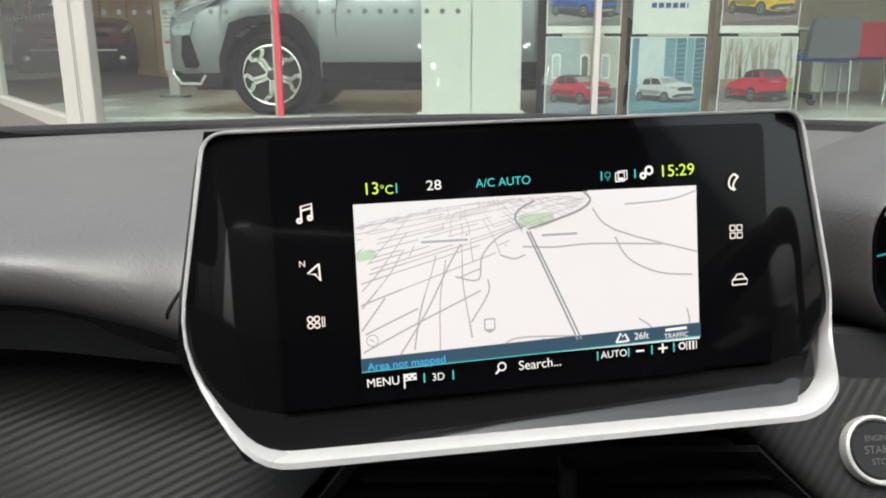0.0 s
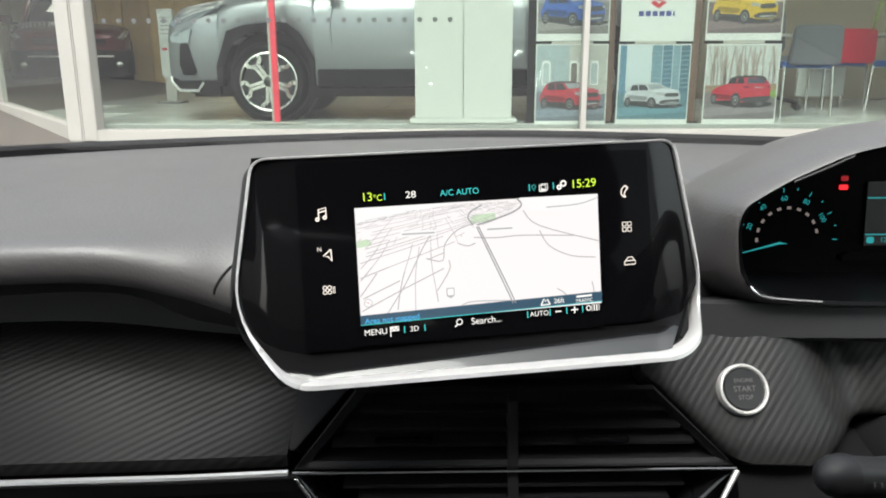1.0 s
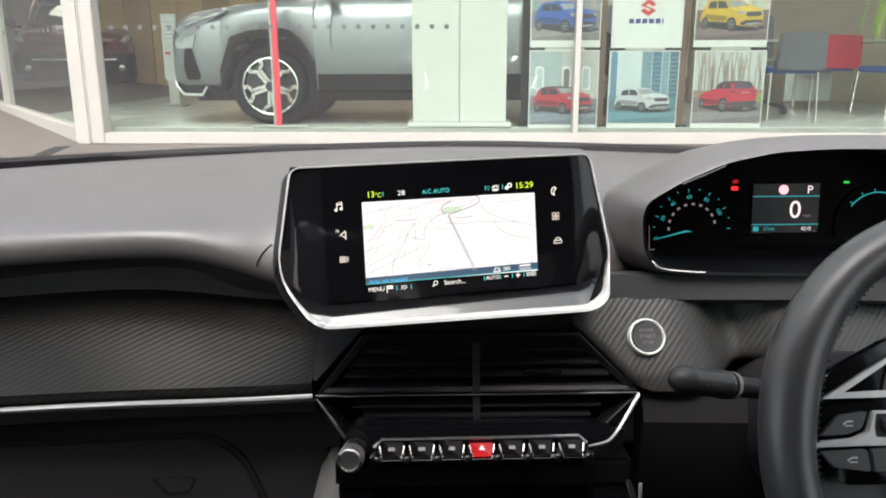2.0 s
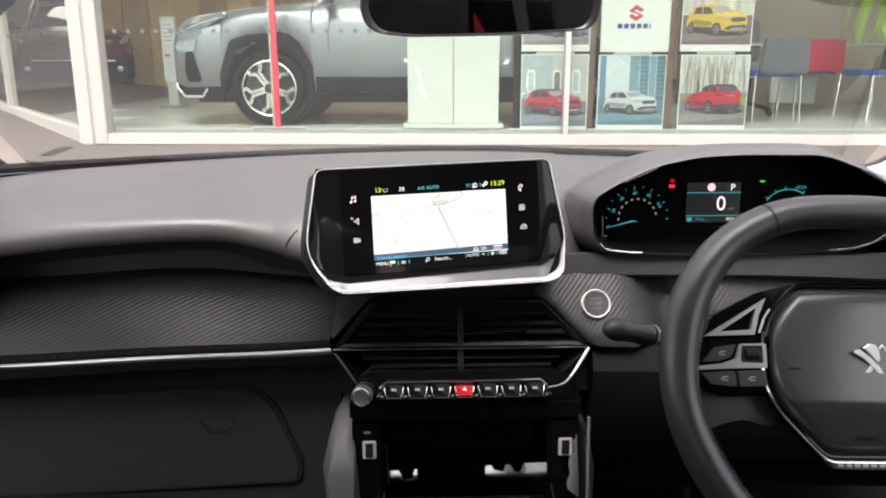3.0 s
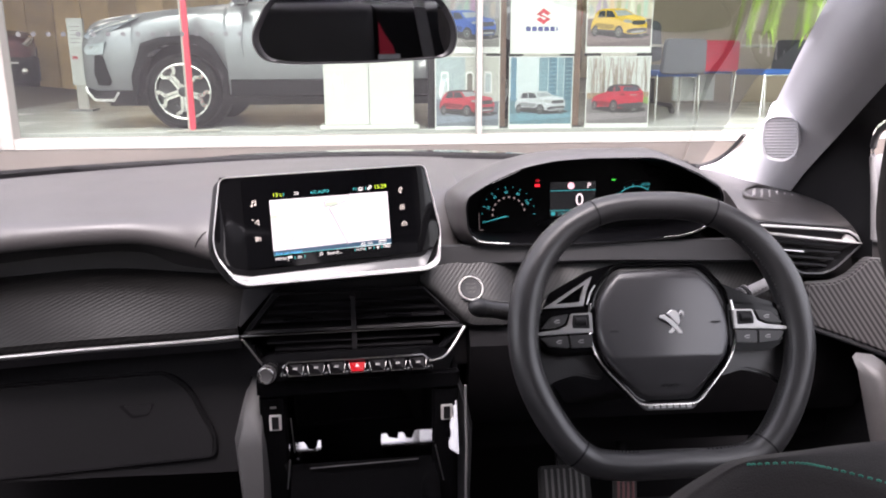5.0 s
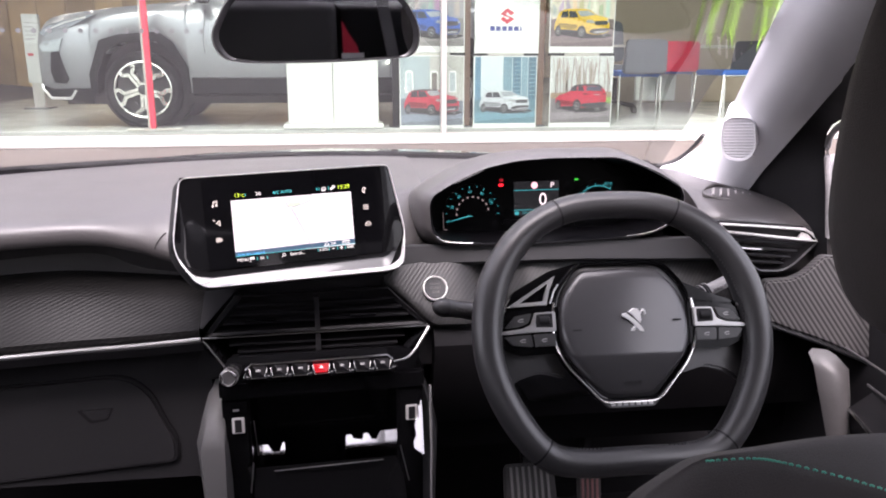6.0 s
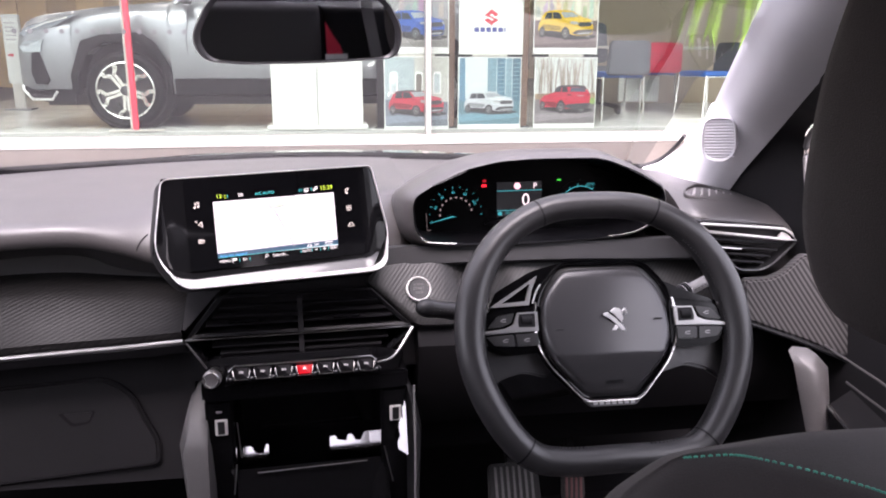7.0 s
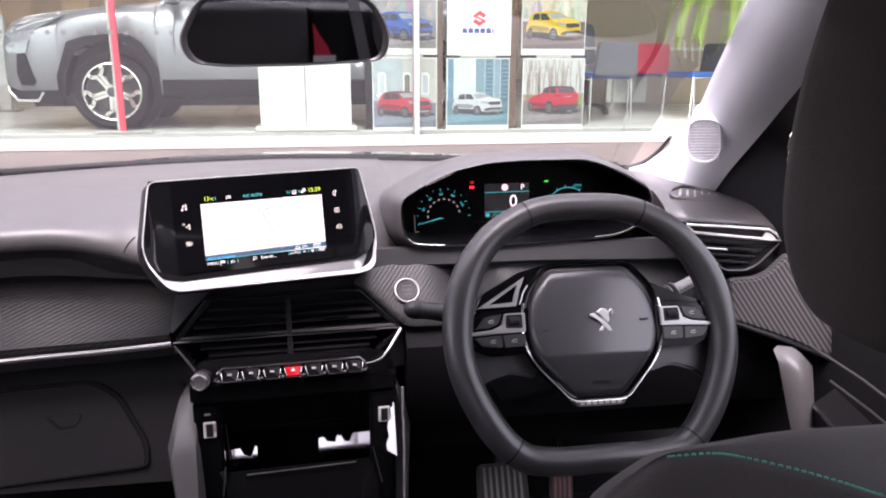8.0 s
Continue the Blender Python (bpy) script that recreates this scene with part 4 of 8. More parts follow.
climate = thing("climate_key_row", "row of toggle keys with a red hazard key", "control panel", (0.075, 0.33, 0.938))
KC = frame_of((0.078, 0.338, 0.9365), (1, 0.02, 0.005), (0, 0.25, 1))
part("backplate", slab(rounded([(-0.135, -0.020), (0.12, -0.020), (0.135, 0.012), (0.10, 0.020), (-0.12, 0.020)], 0.006), -0.045, -0.006, KC, 0.002), M_GLOSS, climate)
part("top_bar", tube([KC @ Vector(p) for p in ((-0.097, 0.003, 0.004), (-0.090, 0.0095, 0.002), (0.088, 0.0100, 0.002), (0.095, 0.004, 0.004))], 0.0018, 8), M_DIMCHROME, climate, "chrome bar")
for k in range(7):
    u = -0.081 + k * 0.027
    red = k == 3
    key = part("toggle_key", loft([[at2(KC, u, 0) @ Vector((x * sx, y * (0.7 if red else 1.0) - (0.001 if red else 0), z)) for x, y, z in ((-0.0105, 0.008, 0.000), (0.0105, 0.008, 0.000), (0.0085, -0.006, 0.010), (-0.0085, -0.006, 0.010), (-0.0085, -0.0075, -0.004), (-0.0105, 0.006, -0.008))[:6]] for sx in (1.0,)] + [[at2(KC, u, 0) @ Vector((x, y * (0.7 if red else 1.0) - (0.001 if red else 0), z)) for x, y, z in ((-0.0095, 0.0085, 0.001), (0.0095, 0.0085, 0.001), (0.0075, -0.005, 0.0115), (-0.0075, -0.005, 0.0115), (-0.0075, -0.0065, 0.0), (-0.0095, 0.0065, -0.004))]]), glow("hazard_red", (0.9, 0.01, 0.02), 0.55) if red else M_LOWER, climate, "red hazard key" if red else "")
    part("key_edge", tube([at2(KC, u, 0) @ Vector(p) for p in ((-0.0112, 0.004, 0.004), (-0.0088, -0.0068, 0.0118), (0.0088, -0.0068, 0.0118), (0.0112, 0.004, 0.004))], 0.0009, 6), M_DIMCHROME, key, "chrome edge")
    mk = at2(KC, u, 0.002, 0.0075) @ pose(0, 0, 0, -36)
    part("key_symbol", flat(rounded([(-0.0032, -0.0016), (0.0032, -0.0016), (0.0028, 0.0018), (-0.0028, 0.0018)], 0.0008), mk) if not red else flat([(-0.003, -0.002), (0.003, -0.002), (0, 0.003)], mk), M_ETCH if not red else glow("hazard_mark", (1.0, 0.35, 0.35), 0.8), key)
for k in range(8):
    u = -0.0945 + k * 0.027
    knob_ = part("roller", lathe([(0.0052, -0.006), (0.0052, 0.0), (0.0044, 0.0032), (0.0026, 0.0050), (0.0008, 0.0056)], 16, at2(KC, u, -0.0065, 0.0095) @ pose(0, 0, 0, 30)), M_GLOSS, climate, "small domed black roller", smooth=60)
    part("roller_rim", tube([at2(KC, u, -0.0065, 0.0097) @ Vector((0.0056 * math.cos(q), 0.0056 * math.sin(q), 0.002 - 0.003 * math.sin(q))) for q in (0.3, 0.8, 1.3, 1.57, 1.85, 2.35, 2.85)], 0.0007, 6), M_DIMCHROME, knob_, "chrome half rim")
M_KNOB = shade("turned_metal", (0.36, 0.35, 0.34), 0.26, metal=1.0, spread=0.1, grain=500)
knob = thing("volume_knob", "turned aluminium volume knob", "knob", (-0.036, 0.31, 0.944))
KN = frame_of((-0.038, 0.315, 0.9395), (1, -0.05, 0), (0, 0.22, 1))
part("body", lathe([(0.0125, -0.03), (0.0128, 0.004), (0.0122, 0.007), (0.0105, 0.0085), (0.0100, 0.0078), (0.0015, 0.0074)], 36, KN @ Matrix.Scale(0.86, 4)), M_KNOB, knob)
bm = bmesh.new()
for k in range(30):
    a = 2 * math.pi * k / 30
    block(-0.0004, 0.0004, -0.0004, 0.0004, -0.008, 0.005, 0, bm, at2(KN, 0.0109 * math.cos(a), 0.0109 * math.sin(a)))
part("knurl", bm, M_GREYP, knob)

console = thing("centre_console", "piano black centre console with an open cubby and two sockets", "console", (0.075, 0.33, 0.6))
part("back_wall", slab(rounded([(-0.130, -0.33), (0.125, -0.33), (0.150, -0.04), (0.148, 0.0), (-0.128, 0.0), (-0.130, -0.04)], 0.004), -0.02, 0.0, frame_of((0.075, 0.46, 0.905), (1, 0, 0), (0, 0.10, 1))), M_PIANO, console)
for s, x, lab in ((-1, -0.035, "left"), (1, 0.196, "right")):
    part("socket_cheek", block(x - 0.018, x + 0.018, 0.338, 0.46, 0.60, 0.900, 0.004), M_GLOSS, console, "glossy black cheek")
    sock = part("socket", slab(rounded([(-0.008, -0.011), (0.008, -0.011), (0.008, 0.011), (-0.008, 0.011)], 0.002), 0, 0.003, frame_of((x + 0.002, 0.3385, 0.862), (1, 0, 0), (0, 0.1, 1)), 0.001), M_SILVER, console, "bright metal charging socket")
    part("socket_hole", block(x - 0.0025, x + 0.0065, 0.3335, 0.3350, 0.8535, 0.8715, 0.0004), M_DEEP, sock)
part("socket_symbol", slab(rounded([(-0.004, -0.0015), (0.004, -0.0015), (0.004, 0.0015), (-0.004, 0.0015)], 0.0008), 0, 0.0004, frame_of((-0.035, 0.3375, 0.884), (1, 0, 0), (0, 0, 1))), M_GREYP, console)
for s, x0, x1 in ((-1, -0.090, -0.045), (1, 0.214, 0.236)):
    rows = []
    for z, dx, dy in ((0.890, 0.022 if s < 0 else -0.012, 0.05), (0.872, 0.010 if s < 0 else -0.006, 0.008), (0.835, 0.0, -0.012), (0.74, 0.008 if s < 0 else -0.006, -0.03), (0.55, 0.016 if s < 0 else -0.01, -0.06)):
        rows.append([Vector((x0 + dx * (s < 0), 0.365 + dy, z)), Vector((x0 + 0.008 + dx * (s < 0), 0.334 + dy, z)), Vector((x1 - 0.006 + dx * (s > 0), 0.334 + dy, z)), Vector((x1 + dx * (s > 0), 0.36 + dy, z)), Vector((x1 + dx * (s > 0), 0.46, z)), Vector((x0 + dx * (s < 0), 0.46, z))])
    part("side_trim", loft(rows), M_DARKGREY if s < 0 else M_HARD, console, "grey padded side trim" if s < 0 else "black side trim", smooth=60)
part("cubby_top", block(-0.055, 0.216, 0.335, 0.46, 0.898, 0.925, 0.004), M_GLOSS, console)
# Tilted mirror plate added to stand in for bright reflections on the back wall.
part("tray_reflection", slab([(-0.016, -0.070), (0.197, -0.070), (0.197, 0.030), (-0.016, 0.030)], -0.004, 0.0, frame_of((0, 0.437, 0.795), (1, 0, 0), (0, 0.385, 1))), M_POLISH, console, "bright plate added for the reflections in the cubby back")
# The notched outline leaves reflection-shaped strips of that plate open.
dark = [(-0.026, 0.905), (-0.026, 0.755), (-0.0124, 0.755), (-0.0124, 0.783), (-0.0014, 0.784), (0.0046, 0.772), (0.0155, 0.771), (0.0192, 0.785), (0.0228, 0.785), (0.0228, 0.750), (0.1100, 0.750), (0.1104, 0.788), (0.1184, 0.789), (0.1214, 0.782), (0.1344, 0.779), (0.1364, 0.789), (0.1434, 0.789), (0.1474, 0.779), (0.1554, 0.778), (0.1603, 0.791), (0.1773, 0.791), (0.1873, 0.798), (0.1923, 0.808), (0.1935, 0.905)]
part("pocket", slab(rounded(dark[::-1], 0.002), 0.0, 0.012, frame_of((0, 0.418, 0.0110), (1, 0, 0), (0, 0, 1))), M_GLOSS, console, "dark glossy cubby insert, notched round the reflections")
# Bright tubes draw the highlights along the cubby's edges.
for a_, b_ in (((-0.0148, 0.362, 0.855), (-0.0118, 0.362, 0.803)), ((0.1809, 0.352, 0.863), (0.1829, 0.352, 0.812)), ((-0.0164, 0.333, 0.808), (-0.0214, 0.330, 0.766)), ((0.1803, 0.323, 0.821), (0.1913, 0.320, 0.768))):
    part("cubby_highlight", tube([Vector(a_), Vector(b_)], 0.0008, 6), M_TRIM, console, "thin bright tube for the highlight along a cubby edge")
# Added mirror plates for the white reflections beside the sockets.
part("edge_reflection", slab(rounded([(-0.0161, 0.840), (-0.0251, 0.837), (-0.0201, 0.822), (-0.0161, 0.815)], 0.001), -0.003, 0.0, frame_of((0, 0.332, 0.0), (1, -0.08, 0), (0, 0.0, 1)) @ Matrix.Translation((0, -0.036, 0))), M_POLISH, console, "bright plate added for a reflection at the console's edge")
part("edge_reflection", slab(rounded([(0.2066, 0.037), (0.2076, 0.015), (0.2036, 0.013), (0.2016, 0.003), (0.2036, -0.009), (0.1996, -0.018), (0.2006, -0.027), (0.2136, -0.036), (0.2126, 0.012), (0.2116, 0.037)], 0.001), -0.003, 0.0, frame_of((0.0, 0.3440, 0.842), (1, -0.08, 0), (0, 0.37, 1))), M_POLISH, console, "bright plate added for a reflection at the console's edge")
part("side_edge", tube([Vector((0.222, 0.326, 0.905)), Vector((0.2225, 0.318, 0.82)), Vector((0.219, 0.300, 0.70)), Vector((0.215, 0.28, 0.58))], 0.0018, 6), M_GREYP, console, "grey edge of the side trim")
part("flap", slab([(-0.105, -0.10), (0.108, -0.10), (0.102, 0.003), (-0.099, 0.003)], -0.01, 0.0, frame_of((0.083, 0.345, 0.79), (1, 0, 0), (0, 0.55, 1)), 0.003), M_GLOSS, console, "glossy black flap")
part("flap_strip", tube([Vector((0.010, 0.3385, 0.790)), Vector((0.158, 0.3385, 0.793))], 0.0014, 6), M_CHROME, console, "thin chrome line")
part("tunnel", block(-0.06, 0.21, -1.0, 0.30, 0.35, 0.60, 0.02), M_DEEP, console)

# the console stands turned a little towards the driver
for owner, turn in ((console, 3.0), (climate, 1.5), (knob, 1.5)):
    about = Matrix.Translation((0.08, 0.34, 0)) @ pose(0, 0, 0, 0, 0, turn) @ Matrix.Translation((-0.08, -0.34, 0))
    for piece in owner.children:
        if piece.name.split(".")[0] != "tunnel":
            piece.matrix_basis = about @ piece.matrix_basis


# ---------------------------------------------------------------- steering wheel
wheel = thing("steering_wheel", "small flat-bottomed black leather steering wheel with silver spoke keys", "steering wheel", (0.42, 0.2, 1.0))
SW = frame_of((0.4205, 0.152, 1.045), (1, 0.02, -0.012), (0, 0.42, 0.91))
rim_pts = [(0.000, 0.140), (0.060, 0.134), (0.110, 0.106), (0.143, 0.060), (0.156, 0.005), (0.152, -0.045), (0.129, -0.097), (0.098, -0.133), (0.060, -0.1430), (0.0, -0.1435),
           (-0.060, -0.1430), (-0.098, -0.133), (-0.129, -0.097), (-0.152, -0.045), (-0.156, 0.005), (-0.143, 0.060), (-0.110, 0.106), (-0.060, 0.134)]
curve = smooth_line([(x, y, 0) for x, y in rim_pts], 6, True)


def rim_ring(i):
    p, q, o = curve[i], curve[(i + 1) % len(curve)], curve[i - 1]
    d = (q - o).normalized()
    out = Vector((d.y, -d.x, 0))
    if out.dot(p) < 0:
        out = -out
    a = abs(math.degrees(math.atan2(p.x, p.y)))
    thick = 0.0155 + 0.0020 * math.exp(-((a - 75) / 22) ** 2) + 0.001 * math.exp(-((a - 125) / 20) ** 2)
    return [SW @ (p + out * math.cos(t) * thick + Vector((0, 0, 1)) * math.sin(t) * thick * 1.1) for t in (2 * math.pi * k / 16 for k in range(16))]


rimpart = part("rim", loft([rim_ring(i) for i in range(len(curve))], closed=True), M_LEATHER, wheel, "stitched black leather rim")
for i in (7, 101, 41, 67):
    j = i % len(curve)
    c = SW @ curve[j]
    part("rim_seam", loft([[c + (v - c) * 1.02 + (SW.to_3x3() @ (curve[(j + 1) % len(curve)] - curve[j - 1])).normalized() * s for v in rim_ring(j)] for s in (-0.0011, 0.0011)], caps=False), M_DEEP, rimpart)
# rows of stitches along the inner side of the rim
bm = bmesh.new()
for i in range(len(curve)):
    a = abs(math.degrees(math.atan2(curve[i].x, curve[i].y)))
    if 45 < a < 165:
        ringp = rim_ring(i)
        for f in (0.0, 0.5):
            at_ = ringp[7].lerp(rim_ring((i + 1) % len(curve))[7], f)
            block(-0.0016, 0.0016, -0.0005, 0.0005, -0.0005, 0.0005, 0, bm, Matrix.Translation(at_) @ SW.to_3x3().to_4x4() @ pose(0, 0, 0, 0, 0, 90 - math.degrees(math.atan2(curve[i].x, curve[i].y))))
tagged(part("stitching", bm, M_HARD, rimpart), kind="stuff")
PADS = [(-0.047, 0.0690, 0.012), (0.047, 0.0690, 0.012), (0.0715, 0.041, 0.016), (0.0775, 0.014, 0.016), (0.0765, -0.013, 0.016), (0.066, -0.036, 0.014), (0.0295, -0.0755, 0.008), (-0.0295, -0.0755, 0.008), (-0.066, -0.036, 0.014), (-0.0765, -0.013, 0.016), (-0.0775, 0.014, 0.016), (-0.0715, 0.041, 0.016)]
po = rounded(PADS, seg=4)
part("hub", loft([[SW @ Vector((x * k, y * k, z)) for x, y in po] for k, z in ((0.75, -0.07), (0.95, -0.045), (1.05, -0.018), (1.04, -0.006), (1.0, -0.004))]), M_SATIN, wheel)
part("hub_trim", loft([[SW @ Vector((x * k, y * k, z)) for x, y in po] for k, z in ((1.085, -0.014), (1.085, -0.001), (1.072, 0.0015), (1.052, 0.0005), (1.03, -0.0025), (1.012, -0.003), (1.012, -0.010))], caps=False), M_GLOSS, wheel, "glossy black trim ring")
low_ring = [p for p in po if p[1] < 0.030]
cut_at = max(range(len(low_ring)), key=lambda k: (Vector(low_ring[k]) - Vector(low_ring[k - 1])).length)
low_ring = low_ring[cut_at:] + low_ring[:cut_at]
part("hub_strip", tube([SW @ Vector((x * 1.078, y * 1.078, 0.0012)) for x, y in low_ring], 0.0014, 6), M_CHROME, wheel, "thin chrome strip")


def half_width(y):
    """Half the hub's width at height y."""
    hits = []
    for (x0, y0), (x1, y1) in zip(po, po[1:] + po[:1]):
        if (y0 - y) * (y1 - y) <= 0 and abs(y1 - y0) > 1e-9:
            hits.append(abs(x0 + (x1 - x0) * (y - y0) / (y1 - y0)))
    return max(hits) if hits else 0.01


top_c, low_c, fold = 0.0688, -0.0753, -0.030
rows = []
for y in [top_c - 0.0015 * k for k in range(4)] + [0.062 - 0.008 * k for k in range(12)] + [fold + 0.002, fold, fold - 0.002] + [-0.038 - 0.007 * k for k in range(5)] + [low_c + 0.0015 * k for k in range(2, -1, -1)]:
    w = half_width(y)
    row = []
    for k in range(25):
        u = -math.cos(math.pi * k / 24)
        edge = min(1.0, (1 - abs(u)) * w / 0.010, (top_c - y) / 0.008, (y - low_c) / 0.008)
        z = -0.002 + 0.0125 * math.sqrt(max(0.0, 1 - (1 - edge) ** 2)) + 0.004 * (1 - u * u)
        z -= 0.15 * max(0.0, y - fold) + 0.34 * max(0.0, fold - y) * min(1.0, 0.6 + (fold - y) * 20)
        row.append(SW @ Vector((u * w * 0.99, y, z)))
    rows.append(row)
cov = loft(rows, closed_ring=False, caps=False)
cushion = part("airbag_cover", cov, M_HUB, wheel, "smooth black airbag cover", smooth=50)
writing("writing", "AIRBAG", 0.0062, at2(SW, 0.002, -0.0615, 0.0042) @ pose(0, 0, 0, 18), M_HARD, cushion, extrude=0.0002)
for s in (-1, 1):
    part("horn_mark", slab(rounded([(-0.005, -0.0009), (0.005, -0.0009), (0.005, 0.0009), (-0.005, 0.0009)], 0.0004), 0, 0.0003, at2(SW, s * 0.058, 0.002 + s * 0.004, 0.0085) @ pose(0, 0, 0, 8, 0, 0)), M_HARD, cushion)
# emblem as plain bright shapes: a slanting bar, an upper plate, two lower struts and a hook
EM = at2(SW, 0.0065, 0.0040, 0.0098) @ pose(0, 0, 0, 8)
emb = bmesh.new()
for pts in ([(-0.0135, 0.0100), (-0.0085, 0.0110), (0.0010, 0.0040), (0.0085, -0.0040), (0.0125, -0.0105), (0.0085, -0.0120), (0.0035, -0.0060), (-0.0060, 0.0030), (-0.0135, 0.0075)],
            [(-0.0060, 0.0120), (-0.0010, 0.0158), (0.0050, 0.0150), (0.0080, 0.0105), (0.0090, 0.0030), (0.0070, -0.0010), (0.0030, 0.0030), (-0.0020, 0.0085)],
            [(0.0010, -0.0010), (-0.0010, -0.0050), (-0.0060, -0.0095), (-0.0075, -0.0125), (-0.0020, -0.0125), (0.0030, -0.0060)],
            [(0.0078, 0.0120), (0.0108, 0.0155), (0.0135, 0.0130), (0.0140, 0.0090), (0.0122, 0.0085), (0.0115, 0.0120), (0.0100, 0.0125), (0.0086, 0.0095)]):
    slab(pts, 0.0, 0.0022, EM, 0.0006, 1, emb)
part("emblem", emb, M_BRIGHT, wheel, "bright chrome emblem")
part("lettering_plate", slab(rounded([(-0.026, -0.0872), (0.026, -0.0872), (0.034, -0.0792), (-0.034, -0.0792)], 0.003), -0.006, 0.0012, SW, 0.001), M_DARKGREY, wheel, "dark plate under the hub")
bm = bmesh.new()
for k in range(7):
    slab(rounded([(-0.0026, -0.0019), (0.0022, -0.0019), (0.0022, 0.0019), (-0.0026, 0.0019)], 0.0006), 0, 0.0012, at2(SW, -0.0213 + k * 0.0072, -0.0832, 0.0008), bm=bm)
part("lettering", bm, M_KEY, wheel, "row of silver letter-like bars")


def frame_ring(outer_, inner_, z0, z1):
    """A flat frame between two outlines of as many corners."""
    return loft([[SW @ Vector((x, y, z)) for x, y in o_] for o_, z in ((outer_, z0), (outer_, z1), (inner_, z1), (inner_, z0))], closed=True)


POD = [(0.074, 0.030), (0.112, 0.0265), (0.1315, 0.0240), (0.141, 0.0155), (0.1475, -0.0025), (0.139, -0.0180), (0.120, -0.0272), (0.072, -0.0255)]
BARS = [(0.0800, 0.0195), (0.1030, 0.0190), (0.1078, 0.0062), (0.1180, 0.0020), (0.1435, -0.0008), (0.1430, -0.0042), (0.1120, -0.0026), (0.0800, -0.0018)]
for s in (-1, 1):
    def side_of(pts, r=0.002, s=s):
        return rounded([(s * x, y) for x, y in pts][::s], r, 3)
    arm = part("spoke", slab(side_of(POD, 0.006), -0.016, 0.000, SW, 0.003), M_GLOSS, wheel, "glossy black spoke")
    part("spoke_back", slab(side_of([(0.060, 0.018), (0.150, 0.012), (0.158, -0.012), (0.155, -0.050), (0.142, -0.068), (0.122, -0.053), (0.096, -0.046), (0.066, -0.054)], 0.008), -0.026, -0.0155, SW, 0.003), M_LEATHER, arm, "leather-covered spoke root")
    part("silver_bar", slab(side_of(BARS, 0.0015), 0.0, 0.0052, SW, 0.0010), M_KEY, arm, "satin silver bar")
    part("roller_slot", slab(side_of([(0.0838, 0.0176), (0.1015, 0.0172), (0.1030, 0.0085), (0.1025, 0.0030), (0.0838, 0.0024)], 0.001), 0.004, 0.0056, SW), M_DEEP, arm)
    part("roller", lathe([(0.004, -0.0065), (0.0055, -0.0055), (0.0055, 0.0055), (0.004, 0.0065)], 18, at2(SW, s * 0.0933, 0.0102, 0.0030) @ pose(0, 0, 0, 0, 90, 0)), M_DEEP, arm, "ribbed black roller")
    for pts in ([(0.1060, 0.0188), (0.1250, 0.0160), (0.1372, 0.0030), (0.1200, 0.0042), (0.1105, 0.0078)], [(0.0812, -0.0036), (0.1068, -0.0044), (0.1055, -0.0182), (0.0805, -0.0175)], [(0.1082, -0.0044), (0.1385, -0.0062), (0.1300, -0.0160), (0.1068, -0.0182)]):
        part("key", slab(side_of(pts, 0.0022), 0.0, 0.0044, SW, 0.0010), M_KEYBLACK, arm, "dark grey rubbery key")
    for u, v in ((0.094, -0.0110), (0.118, -0.0110), (0.119, 0.0110)):
        tilt_ = at2(SW, s * u, v, 0.0046)
        bm = strip([(-0.0034, -0.0008), (-0.0006, 0.0012), (0.0030, 0.0012)], 0.0005, 0, tilt_)
        strip([(-0.0022, -0.0016), (0.0028, -0.0014)], 0.0004, 0, tilt_, bm)
        part("key_symbol", bm, M_PRINT, arm, smooth=0)
    if s < 0:
        part("spoke_wing", slab(side_of([(0.134, 0.024), (0.124, 0.043), (0.082, 0.0655), (0.046, 0.0745), (0.066, 0.046), (0.078, 0.022)], 0.004), -0.018, -0.0030, SW, 0.002), M_GLOSS, arm, "glossy black wing")
        part("chrome_blade", frame_ring([(-0.1325, 0.0258), (-0.0762, 0.0600), (-0.0834, 0.0443), (-0.0880, 0.0275)], [(-0.1185, 0.0300), (-0.0850, 0.0515), (-0.0895, 0.0390), (-0.0915, 0.0318)], -0.004, 0.0012), M_KEY, arm, "bright triangular trim blade")
        part("blade_strip", tube([SW @ Vector(p) for p in ((-0.084, 0.0290, 0.001), (-0.079, 0.0420, 0.001), (-0.0735, 0.0500, 0.001))], 0.0010, 6), M_KEY, arm, "thin bright trim line")
    else:
        # The right blade mirrors dark, so it is put in as a black wing.
        part("spoke_wing", slab(side_of([(0.066, 0.0520), (0.078, 0.0480), (0.104, 0.0365), (0.137, 0.0255), (0.136, 0.016), (0.078, 0.018)], 0.003), -0.018, -0.0030, SW, 0.002), M_GLOSS, arm, "glossy black wing")
    part("tip_strip", tube([SW @ Vector((s * x, y, 0.0006)) for x, y in ((0.1355, 0.0225), (0.1440, 0.0120), (0.1500, -0.0020), (0.1475, -0.0075))], 0.0011, 6), M_KEY, arm, "thin bright trim line")
part("column", loft([[SW @ Vector((x * k, y * k, z)) for x, y in po] for k, z in ((0.85, -0.045), (0.9, -0.10), (1.0, -0.22), (1.1, -0.34))]), M_DEEP, wheel, "black column shroud")

